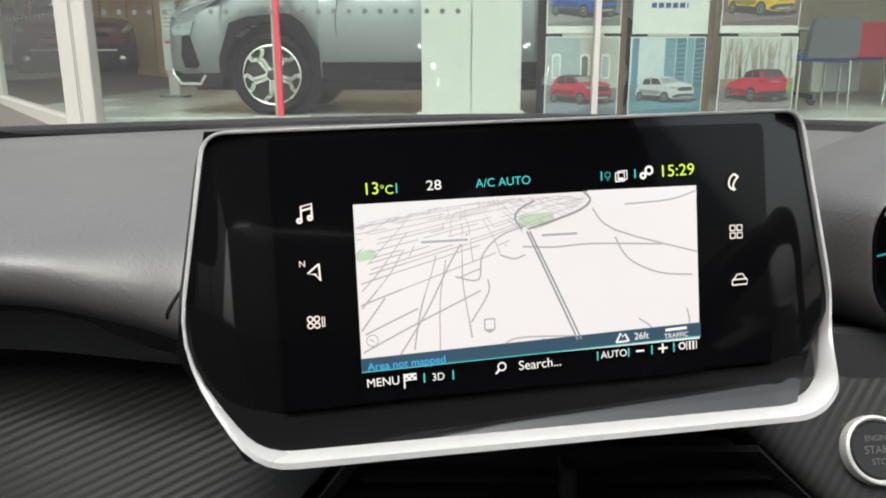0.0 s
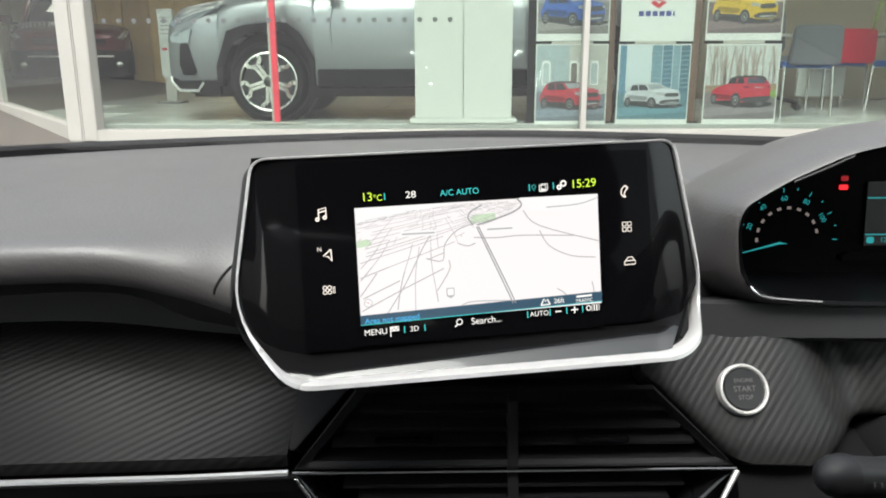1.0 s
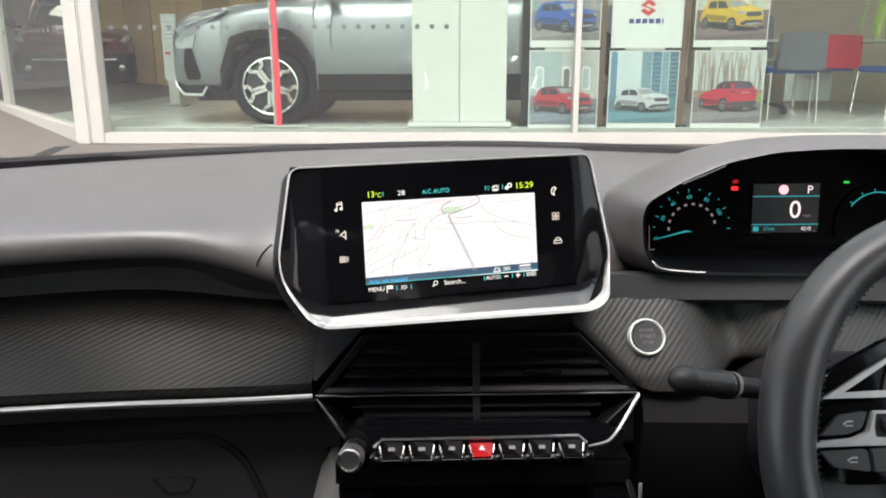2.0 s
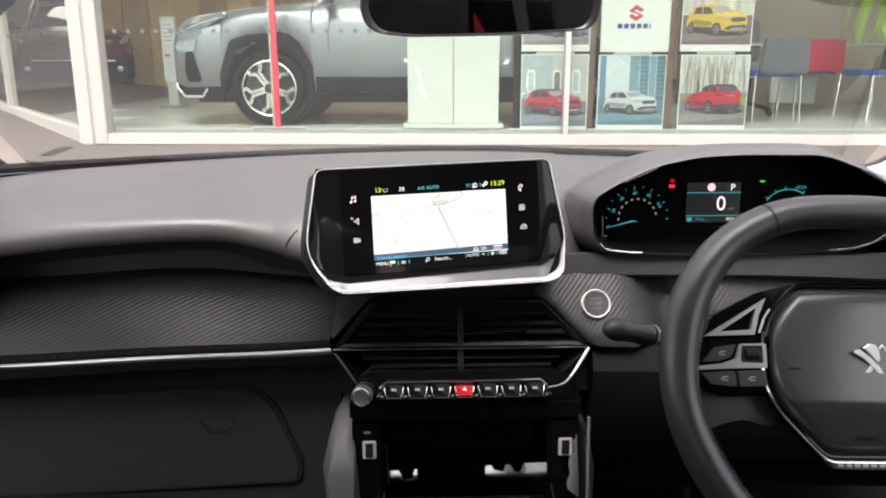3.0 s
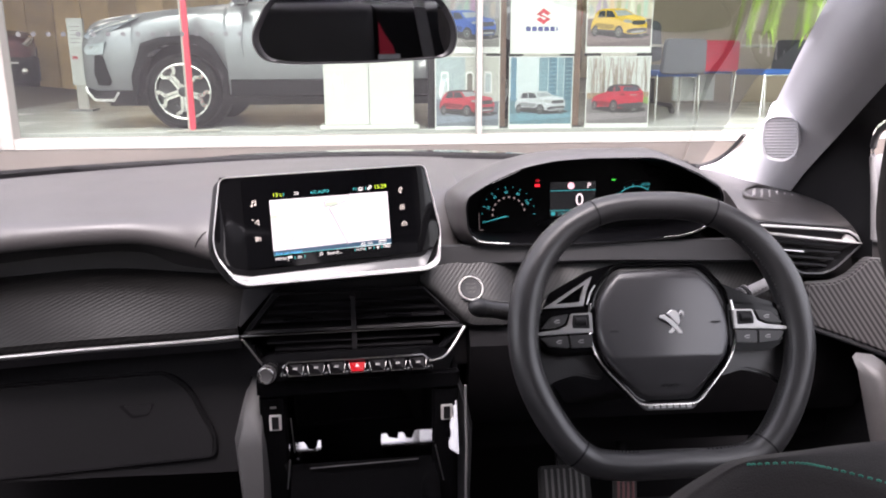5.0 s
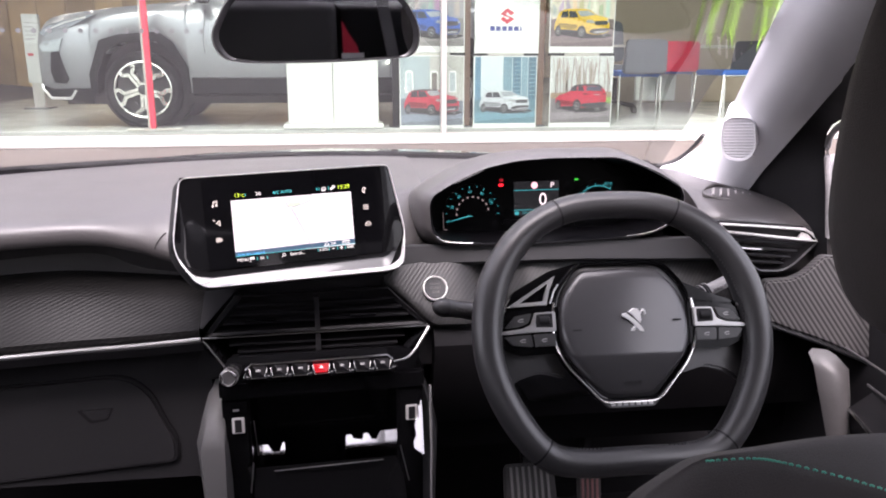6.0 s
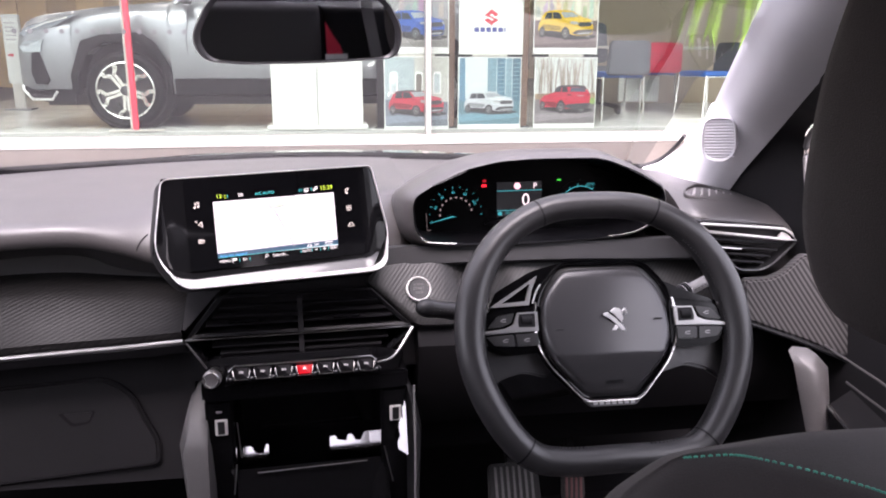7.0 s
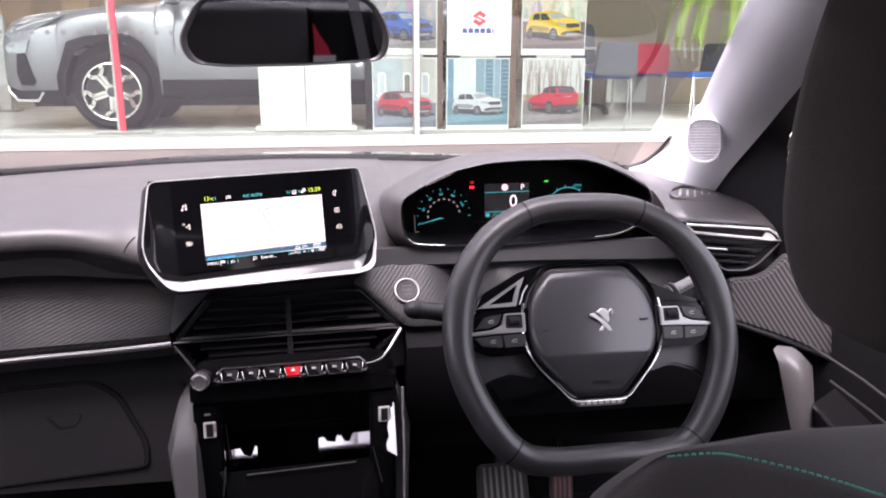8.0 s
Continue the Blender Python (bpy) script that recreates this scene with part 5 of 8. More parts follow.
# stalks
for nm, root, tip, lab in (("wiper_stalk", (0.330, 0.302, 1.010), (0.231, 0.253, 1.0415), "black indicator stalk behind the steering wheel"), ("light_stalk", (0.50, 0.235, 1.03), (0.600, 0.262, 1.062), "stalk with a satin grey end behind the steering wheel")):
    st = thing(nm, lab, "stalk", root)
    a, b = Vector(root), Vector(tip)
    part("arm", tube([a + (b - a) * s for s in (0, 0.25, 0.5, 0.62)], 0.0085, 12), M_HARD, st)
    part("grip", tube([a + (b - a) * s for s in (0.62, 0.66, 0.75, 0.9, 0.97, 1.0)], (lambda s: 0.0110 + 0.0006 * math.sin(s * 9)) if nm[0] == "w" else 0.0076, 16), M_KEYBLACK if nm[0] == "w" else M_GREYP, st)
    part("end_cap", tube([a + (b - a) * (0.99 + 0.15 * k / 10) for k in range(11)], lambda s: (0.0116 if nm[0] == "w" else 0.0072) * math.sqrt(max(0.01, 1 - s * s)), 16), M_HARD, st, "rounded end cap", smooth=60)
    for k in range(4):
        mark_at = (a + (b - a) * (0.70 + 0.05 * k)) + Vector((0, -0.0109, 0.002))
        part("stalk_mark", block(-0.0010, 0.0010, -0.0006, 0.0006, -0.0014, 0.0014, 0, m=Matrix.Translation(mark_at)), M_ETCH, st)
    for k in range(3):
        p = a + (b - a) * (0.56 + 0.035 * k)
        part("collar", tube([p, p + (b - a).normalized() * 0.0015], 0.0112, 14), M_DEEP if k % 2 else M_GREYP, st)

# pedals
M_PEDALRED = shade("brick_red_rubber", (0.12, 0.05, 0.052), 0.6)
for x, w, lean, ribs in ((0.409, 0.045, 0.0, 7), (0.512, 0.021, -0.10, 4)):
    pd = thing("pedal", "black rubber foot pedal with upright ribs" if w > 0.03 else "narrow dark red ribbed accelerator pedal", "pedal", (x, 0.5, 0.62), group="foot pedals")
    PM = frame_of((x, 0.50, 0.640), (1, 0, lean), (lean, 0.55, 1))
    part("pad", slab(rounded([(-w, -0.035), (w, -0.035), (w * 0.95, 0.035), (-w * 0.95, 0.035)], 0.012), -0.01, 0.0, PM, 0.003), M_RUBBER, pd)
    for k in range(ribs):
        u = w * (1.6 * (k + 0.5) / ribs - 0.8)
        part("rib", block(u - 0.0022, u + 0.0022, -0.030, 0.030, 0, 0.003, 0.001, m=PM), M_GREYP if w > 0.03 else M_PEDALRED, pd)
    part("arm", block(-0.008, 0.008, 0.02, 0.2, -0.03, -0.012, 0.003, m=PM), M_DEEP, pd)

# ---------------------------------------------------------------- rear-view mirror
mirror = thing("rear_view_mirror", "rounded black rear-view mirror on the windscreen", "mirror", (0.092, 0.30, 1.37))
MM = frame_of((0.0915, 0.285, 1.3665), (1, 0.10, 0.0), (0, -0.10, 1))
mo = rounded([(-0.094, 0.0395, 0.022), (0.096, 0.042, 0.022), (0.1185, 0.000, 0.03), (0.113, -0.0310, 0.02), (0.03, -0.0370, 0.05), (-0.075, -0.0388, 0.03), (-0.108, -0.0340, 0.02), (-0.119, -0.010, 0.03)], seg=6)
part("shell", loft([[MM @ Vector((x * k, y * k, z)) for x, y in mo] for k, z in ((0.5, -0.035), (0.85, -0.028), (0.98, -0.012), (1.0, 0.0), (0.985, 0.004), (0.94, 0.0035), (0.925, 0.001))]), M_SATIN, mirror, "black plastic shell", smooth=60)
part("glass", slab([(x * 0.93, y * 0.90) for x, y in mo], -0.001, 0.0018, MM), M_MIRROR, mirror, "silvered mirror glass")
part("stem", tube([MM @ Vector((0, 0.02, -0.03)), MM @ Vector((0, 0.05, -0.06)), MM @ Vector((0, 0.10, -0.09))], 0.011, 12), M_SATIN, mirror)
part("sensor_cover", block(-0.05, 0.05, -0.02, 0.09, -0.14, -0.075, 0.012, m=at2(MM, 0, 0.09, 0)), M_DEEP, mirror)

# ---------------------------------------------------------------- side vent, top vent, door
side = thing("side_air_vent", "slatted black corner air vent with a chrome upper bar", "air vent", (0.72, 0.42, 1.07))
SV = frame_of((0.725, 0.392, 1.066), (1, 0.06, -0.11), (0, 0.14, 1))
so = [(-0.088, 0.0345, 0.006), (0.057, 0.036, 0.01), (0.081, 0.017, 0.006), (0.041, -0.023, 0.012), (0.022, -0.0325, 0.01), (-0.016, -0.034, 0.01)]
part("frame", dish([[SV @ Vector((x * k, y * k, z)) for x, y in rounded(so)] for k, z in ((1.03, -0.04), (1.03, -0.002), (1.0, 0.003), (0.95, 0.002), (0.92, -0.012), (0.86, -0.05))]), M_SATIN, side, "satin black surround")
part("chrome_bar", tube([SV @ Vector(p) for p in ((-0.086, 0.0300, 0.005), (-0.018, 0.0314, 0.006), (0.050, 0.0317, 0.006), (0.064, 0.0258, 0.006), (0.0727, 0.0162, 0.006), (0.060, 0.0163, 0.005), (-0.016, 0.0182, 0.005), (-0.072, 0.0196, 0.004))], 0.0021, 8, True), M_SILVER, side, "satin chrome bar")
part("chrome_end", slab(rounded([(0.049, 0.0275), (0.060, 0.0240), (0.067, 0.0180), (0.043, 0.0185)], 0.002), 0.0, 0.004, SV, 0.001), M_SILVER, side, "satin chrome end piece")
for k, v in enumerate((0.009, -0.001, -0.011, -0.021)):
    part("slat", block(-0.066 + k * 0.014, 0.060 - k * 0.0095, v - 0.0015, v + 0.0015, -0.030, -0.002, 0.0008, m=at2(SV, 0, 0) @ pose(0, 0, 0, 6)), M_HARD, side)
part("vane_tab", tube([SV @ Vector((-0.046, -0.0022, 0.0)), SV @ Vector((-0.012, -0.0025, 0.0))], 0.0011, 6), M_TRIM, side, "thin chrome tab")
# The fins' sheen is put into their pale colour.
M_FIN = shade("sheen_pale_fin", (0.30, 0.29, 0.29), 0.4)
demist = thing("demister_grille", "black plastic demister grille on the dashboard corner", "air vent", (0.69, 0.48, 1.13))
DG = frame_of((0.700, 0.480, 1.1310), (1, 0.05, -0.17), (0, 1, 0.22))
dm = rounded([(-0.050, -0.022, 0.010), (-0.040, 0.004, 0.012), (-0.004, 0.038, 0.012), (0.018, 0.040, 0.010), (0.052, -0.018, 0.010), (0.028, -0.038, 0.010)], seg=4)
part("frame", dish([[DG @ Vector((x * k, y * k, z)) for x, y in dm] for k, z in ((1.06, -0.02), (1.05, 0.0005), (1.0, 0.0022), (0.95, 0.001), (0.93, -0.014))]), M_SOFT, demist, "grey soft frame")
# Near-black plate stands in for the shade down the duct.
part("well", slab([(x * 0.94, y * 0.94) for x, y in dm], -0.016, -0.010, DG), M_LOWER, demist, "dark plate for the shade in the air duct")
for k in range(6):
    part("slat", block(-0.0013, 0.0013, -0.024 + 0.002 * k, 0.020 - 0.004 * abs(k - 2.5), -0.011, 0.0045, 0.0006, m=at2(DG, -0.026 + 0.0125 * k, 0.0) @ pose(0, 0, 0, 0, 24, -28)), M_FIN, demist, "pale grey fin")

pv = thing("side_air_vent", "black corner air vent at the passenger's end of the dashboard", "air vent", (-0.575, 0.40, 1.05))
PV = frame_of((-0.575, 0.398, 1.052), (1, -0.10, 0.06), (0, 0.14, 1))
pvo = [(-0.080, 0.026), (0.060, 0.024, 0.02), (0.068, -0.004, 0.02), (0.040, -0.040, 0.02), (-0.060, -0.042)]
part("frame", dish([[PV @ Vector((x * k, y * k, z)) for x, y in rounded(pvo, 0.01)] for k, z in ((1.05, -0.04), (1.05, 0.0), (1.0, 0.004), (0.93, 0.002), (0.90, -0.012), (0.85, -0.05))]), M_SATIN, pv)
for v in (0.008, -0.003, -0.014, -0.025):
    part("slat", block(-0.066, 0.048 + v * 0.4, v - 0.0013, v + 0.0013, -0.03, 0.001, 0.0008, m=PV), M_SATIN, pv)
pg = thing("demister_grille", "small black demister grille at the passenger's end", "air vent", (-0.60, 0.47, 1.128))
PG = frame_of((-0.575, 0.470, 1.1330), (1, -0.05, 0.12), (0, 1, 0.16))
part("frame", dish([[PG @ Vector((x * k, y * k, z)) for x, y in rounded([(-0.06, -0.010), (0.040, -0.014), (0.046, 0.010), (-0.03, 0.018)], 0.01)] for k, z in ((1.05, -0.02), (1.05, 0.002), (1.0, 0.005), (0.9, 0.003), (0.88, -0.015))]), M_SATIN, pg)
for k in range(5):
    part("slat", block(-0.002, 0.002, -0.010, 0.012, -0.012, 0.004, 0.001, m=at2(PG, -0.040 + 0.016 * k, 0.0)), M_GREYP, pg)


M_HANDLE = shade("grey_handle_paint", (0.105, 0.100, 0.100), 0.35, metal=0.2, spread=0.06)


def mirror_x(p):
    return (0.088 - p[0], p[1], p[2])


def pillar(sign):
    if sign > 0:
        foot = [(0.672, 0.672, 1.146), (0.700, 0.662, 1.157), (0.718, 0.640, 1.180), (0.721, 0.595, 1.214)]
    else:
        foot = [(0.600, 0.690, 1.126), (0.660, 0.675, 1.128), (0.700, 0.660, 1.142), (0.716, 0.620, 1.180)]
    inner = foot + [(0.716, 0.530, 1.253), (0.650, 0.345, 1.338), (0.576, 0.165, 1.394), (0.53, 0.03, 1.450), (0.50, -0.10, 1.49)]
    outer = [(0.690, 0.600, 1.060), (0.735, 0.575, 1.085), (0.765, 0.550, 1.115), (0.768, 0.500, 1.165), (0.757, 0.405, 1.232), (0.676, 0.205, 1.3055), (0.591, 0.020, 1.358), (0.536, -0.110, 1.408), (0.500, -0.220, 1.465)]
    rows = []
    for a, b in zip(smooth_line(inner, 6), smooth_line(outer, 6)):
        out = Vector((0.03, 0.05, 0.0))
        bulge = Vector((-0.026, -0.012, 0.0))
        ring_ = [a.lerp(b, k / 8) + bulge * math.sin(math.pi * (k / 8) ** 1.6) ** 0.8 for k in range(9)] + [b + out, a + out]
        rows.append([Vector(mirror_x(p)) if sign < 0 else p for p in ring_])
    return loft(rows), tube([r[0] + Vector((-0.004 * sign, 0.008, 0.0)) for r in (rows[:18] if sign > 0 else rows[:28])], 0.0035 if sign > 0 else 0.0055, 8)


for k, sign in enumerate((1, -1)):
    lining, seal = pillar(sign)
    pl = tagged(part("pillar_trim", lining, M_PILLAR, None, smooth=60), "light grey lined windscreen pillar trim", "pillar trim", kind="structure")
    part("glass_seal", seal, M_RUBBER, pl, "black rubber edge of the windscreen")
    if sign > 0:
        spk = thing("tweeter_grille", "light grey ribbed loudspeaker grille on the pillar", "loudspeaker", (0.69, 0.44, 1.23))
        TG = frame_of((0.7000, 0.4640, 1.2180), (0.80, -0.60, 0.06), (-0.20, -0.26, 0.95))
        tg = rounded([(-0.021, -0.032), (0.010, -0.035), (0.024, -0.018), (0.024, 0.032), (-0.016, 0.035), (-0.024, 0.0)], 0.015)
        part("rim", loft([[TG @ Vector((x * kk, y * kk, z)) for x, y in tg] for kk, z in ((1.2, -0.05), (1.1, -0.004), (1.04, 0.004), (0.96, 0.002), (0.95, -0.01))], caps=False), M_PILLAR, spk)
        part("mesh_back", slab([(x * 0.97, y * 0.97) for x, y in tg], -0.02, 0.0005, TG), shade("grille_grey", (0.55, 0.55, 0.57), 0.7), spk)
        for j in range(13):
            v = -0.029 + j * 0.0048
            part("rib", tube([TG @ Vector((-0.021, v, 0.0006)), TG @ Vector((0.022, v, 0.0006))], 0.0015, 6), M_PILLAR, spk)

card = thing("windscreen_card", "dark teal card tucked against the windscreen", "card", (-0.42, 0.33, 1.38))
CA = frame_of((-0.398, 0.335, 1.355), (0.051, 0.0, 0.0395), (-0.0395, -0.03, 0.051))
part("sheet", slab(rounded([(-0.15, 0.0), (0.12, 0.0), (0.12, 0.10), (-0.15, 0.10)], 0.006), -0.0008, 0.0, CA), shade("dark_teal_card", (0.004, 0.014, 0.016), 0.5, spread=0.1), card)

# doors, roof and rear close the cabin
for nm, s in (("door_1", 1), ("door_2", -1)):
    def X(x, s=s):
        return XC + s * (x - XC)
    dr = thing(nm, "black car door with ribbed trim and a grey pull handle" if s > 0 else "black plain car door", "car door", (X(0.9), 0.0, 0.6), kind="structure")
    sill = [(0.56, 1.085), (0.2, 1.080), (-0.4, 1.085), (-1.9, 1.12)]
    part("panel", loft([[Vector((X(0.855), y, 0.42)), Vector((X(0.845), y, z - 0.03)), Vector((X(0.855), y, z)), Vector((X(0.93), y, z)), Vector((X(0.93), y, 0.42))] for y, z in [(0.66, 1.06)] + sill]), M_DEEP, dr)
    if s > 0:
        edge_ = [(0.765, 0.550, 1.050), (0.768, 0.500, 1.165), (0.757, 0.405, 1.232), (0.676, 0.205, 1.3055), (0.591, 0.020, 1.358), (0.536, -0.110, 1.408)]
        far_ = [(0.806, 0.372, 1.050), (0.803, 0.386, 1.130), (0.800, 0.400, 1.232), (0.724, 0.218, 1.278), (0.632, 0.020, 1.335), (0.576, -0.110, 1.388)]
        rows = []
        for p, q in zip(smooth_line(edge_, 5), smooth_line(far_, 5)):
            p = p + Vector((-0.002, 0.045, 0))
            rows.append([p, q, q + Vector((0.02, 0.03, 0)), p + Vector((0.02, 0.03, 0))])
        part("corner_panel", loft(rows), M_DEEP, dr, "black plastic corner panel")
        part("window_seal", tube(smooth_line([(0.803, 0.372, 1.085), (0.802, 0.384, 1.150), (0.800, 0.394, 1.225), (0.722, 0.220, 1.2745), (0.632, 0.020, 1.332)], 5), 0.0045, 8), M_GREYP, dr, "grey rubber window seal")
        RI = frame_of((0.715, 0.362, 0.99), (1, -0.30, 0), (0, 0.15, 1))
        part("ribbed_insert", slab(rounded([(-0.006, 0.034), (0.030, 0.038), (0.048, 0.048), (0.072, 0.074), (0.150, 0.070), (0.190, -0.020), (0.185, -0.093), (0.137, -0.070), (0.075, -0.0475), (-0.002, -0.0235)][::-1], 0.006), -0.03, 0.0, RI, 0.004), M_CARBON_LIT, dr, "ribbed carbon-look insert")
        part("insert_edge", tube([RI @ Vector(p) for p in ((-0.004, -0.0265, -0.002), (0.075, -0.0510, -0.002), (0.137, -0.0740, -0.002), (0.186, -0.0960, -0.002))], 0.0035, 8), M_SATIN, dr)
        grip = [(0.780, 0.318, 0.928, 0.017), (0.785, 0.302, 0.914, 0.021), (0.786, 0.290, 0.880, 0.019), (0.789, 0.280, 0.840, 0.016), (0.796, 0.268, 0.790, 0.015), (0.809, 0.250, 0.720, 0.015)]
        part("pull_handle", loft([[Vector((x + w * cx, y + 0.6 * w * cy - 0.35 * w * cx, z + 0.3 * w * cy)) for cx, cy in ((-1, 0.2), (-0.8, -0.7), (-0.1, -1), (0.7, -0.8), (1, 0), (0.6, 0.9), (-0.5, 1))] for x, y, z, w in grip]), M_HANDLE, dr, "grey pull handle", smooth=60)
        for a_, b_ in (((0.800, 0.300, 0.945), (0.838, 0.120, 0.905)), ((0.812, 0.262, 0.905), (0.838, 0.120, 0.868))):
            part("pocket_edge", tube([Vector(a_), (Vector(a_) + Vector(b_)) / 2 + Vector((0, 0, 0.004)), Vector(b_)], 0.0018, 6), M_DARKGREY, dr, "grey edge of the door pull pocket")
        part("armrest", loft([[Vector(p) for p in ring_] for ring_ in ([(0.80, 0.28, 0.86), (0.86, 0.30, 0.88), (0.86, 0.30, 0.78), (0.81, 0.28, 0.78)], [(0.78, 0.05, 0.82), (0.86, 0.05, 0.83), (0.86, 0.05, 0.72), (0.80, 0.05, 0.72)], [(0.77, -0.4, 0.80), (0.86, -0.4, 0.81), (0.86, -0.4, 0.70), (0.79, -0.4, 0.70)])]), M_DEEP, dr)
        part("armrest_strip", tube([Vector((0.80, 0.28, 0.865)), Vector((0.778, 0.05, 0.824)), Vector((0.768, -0.4, 0.804))], 0.003, 6), M_CHROME, dr, "thin chrome strip")
    gl = part("window_pane", loft([[Vector((X(0.895), 0.55, 1.09)), Vector((X(0.895), -0.66, 1.11))], [Vector((X(0.66), -0.05, 1.49)), Vector((X(0.66), -0.66, 1.495))]], closed_ring=False), M_SIDEGLASS, dr, "clear side window")
    gl.visible_shadow = False
    part("rear_pane", loft([[Vector((X(0.895), -0.68, 1.11)), Vector((X(0.895), -1.85, 1.12))], [Vector((X(0.66), -0.68, 1.495)), Vector((X(0.66), -1.7, 1.50))]], closed_ring=False), M_PRIVACY, dr, "dark privacy glass")
    part("centre_post", loft([[Vector((X(0.86), -0.62, 1.08)), Vector((X(0.86), -0.74, 1.08)), Vector((X(0.90), -0.74, 1.08)), Vector((X(0.90), -0.62, 1.08))], [Vector((X(0.63), -0.60, 1.50)), Vector((X(0.63), -0.70, 1.50)), Vector((X(0.67), -0.70, 1.50)), Vector((X(0.67), -0.60, 1.50))]]), M_DEEP, dr)
roof = along_x([(x, [(0.03, z - 0.040), (-0.08, z - 0.008), (-0.2, z + 0.010), (-1.0, z + 0.02), (-1.75, z - 0.03), (-1.78, z - 0.02), (-1.75, z + 0.01), (-1.0, z + 0.07), (-0.12, z + 0.034), (0.03, z - 0.024)]) for x, z in ((-0.55, 1.47), (-0.3, 1.50), (XC, 1.51), (0.45, 1.50), (0.70, 1.47))], 3)
tagged(part("ceiling", roof, M_LINING, None, smooth=50), "light grey car headlining", "headlining", kind="structure")
skin = along_x([(x, [(0.03, z - 0.020), (-0.12, z + 0.038), (-1.0, z + 0.074), (-1.76, z + 0.014), (-1.76, z + 0.030), (-1.0, z + 0.092), (-0.11, z + 0.054), (0.035, z - 0.008)]) for x, z in ((-0.56, 1.465), (-0.3, 1.50), (XC, 1.51), (0.45, 1.50), (0.71, 1.465))], 3)
tagged(part("roof", skin, M_PAINT, None, smooth=50), "dark painted car roof panel", "car roof", kind="structure")
tail = along_x([(x, [(-2.0, 0.4), (-2.1, 1.0), (-2.2, 1.14), (-2.28, 1.12), (-2.3, 0.4)]) for x in (-0.78, XC, 0.93)], 2)
tagged(part("wall_rear", tail, M_DEEP, None), "dark boot panel closing the car's rear", "car body", kind="structure")
tagged(part("window_rear", loft([[Vector((x, -1.77, z - 0.02)), Vector((x * 1.08, -2.24, 1.12))] for x, z in ((-0.55, 1.47), (XC, 1.51), (0.70, 1.47))], closed_ring=False, caps=False), M_PRIVACY, None), "dark privacy glass rear window", "car window", kind="structure")
tagged(part("floor", block(-0.78, 0.93, -2.1, 0.9, 0.36, 0.42, 0.01), M_DEEP, None), "black carpeted car floor", "floor", kind="structure")
tagged(part("bulkhead", block(-0.78, 0.93, 0.80, 0.86, 0.40, 1.05, 0.01), M_DEEP, None), "black panel behind the dashboard", "bulkhead", kind="structure")
rows = []
for s in range(9):
    x = 0.045 + 1.24 * (s / 8 - 0.5)
    d = abs(x - 0.045)
    rows.append([Vector((x, 0.90 - 0.55 * d * d, 1.125)), Vector((0.045 + (x - 0.045) * 0.95, 0.53 - 0.28 * d * d, 1.305)), Vector((0.045 + (x - 0.045) * 0.86, 0.010 - 0.12 * d * d, 1.494 - 0.06 * d * d))])
ws = tagged(part("windscreen", loft(rows, closed_ring=False, caps=False), M_SCREENGLASS, None), "clear curved windscreen", "windscreen", kind="structure")
ws.visible_shadow = False

outside = thing("door_mirror", "grey painted door mirror outside the driver's window", "door mirror", (1.0, 0.64, 1.05))
part("housing", loft([[Vector((x, y, z)) for x, z in rounded([(0.985 + k, 1.045 + k, 0.03), (0.990 + k, 1.165 - k, 0.035), (1.185 - k, 1.175 - k, 0.04), (1.195 - k, 1.055 + k, 0.04)], seg=4)] for y, k in ((0.630, 0.010), (0.640, 0.0), (0.700, 0.004), (0.745, 0.03))]), M_GREYP, outside, "grey painted shell", smooth=60)
part("glass", slab(rounded([(1.003, 1.062), (1.008, 1.148), (1.170, 1.158), (1.178, 1.070)], 0.02), 0, 0.002, frame_of((0, 0.628, 0), (1, 0, 0), (0, 0, 1))), M_MIRROR, outside, "silvered mirror glass")
part("arm", block(0.925, 1.01, 0.66, 0.72, 1.045, 1.075, 0.008), M_DEEP, outside, "black mirror arm")

# bonnet and the lit front lamps, which the shop window mirrors
body = thing("bonnet", "dark glossy car bonnet seen over the dashboard", "car bonnet", (XC, 1.5, 1.0))
rows = []
for x in (-0.80, -0.72, -0.5, -0.2, XC, 0.35, 0.65, 0.87, 0.95):
    d = abs(x - XC)
    e = 0.010 + 0.045 * (d / 0.85) ** 2
    rows.append([Vector((x, y - 0.22 * d * d * k, z - e)) for y, z, k in ((0.93, 1.085, 1), (1.1, 1.108, 0.9), (1.4, 1.109, 0.7), (1.7, 1.074, 0.6), (1.92, 0.985, 0.6), (2.02, 0.85, 0.6), (2.04, 0.45, 0.6), (1.9, 0.42, 0.6), (0.93, 0.5, 0.9))])
part("panel", loft(rows), M_PAINT, body, smooth=50)
part("cowl", along_x([(x, [(0.905 - 0.5 * (x - XC) ** 2, 1.147), (0.885 - 0.5 * (x - XC) ** 2, 1.149), (0.88 - 0.5 * (x - XC) ** 2, 1.05), (0.97 - 0.5 * (x - XC) ** 2, 1.05), (0.97 - 0.5 * (x - XC) ** 2, 1.095)]) for x in (-0.70, -0.3, XC, 0.45, 0.85)], 3), M_DEEP, body, "black cowl panel")
part("wiper", tube([Vector((0.60, 0.86, 1.118)), Vector((0.3, 0.915, 1.135)), Vector((0.0, 0.93, 1.137))], 0.006, 8), M_DEEP, body, "black wiper arm")
M_DRL = glow("daytime_lamp", (1.0, 1.0, 0.96), 330.0)
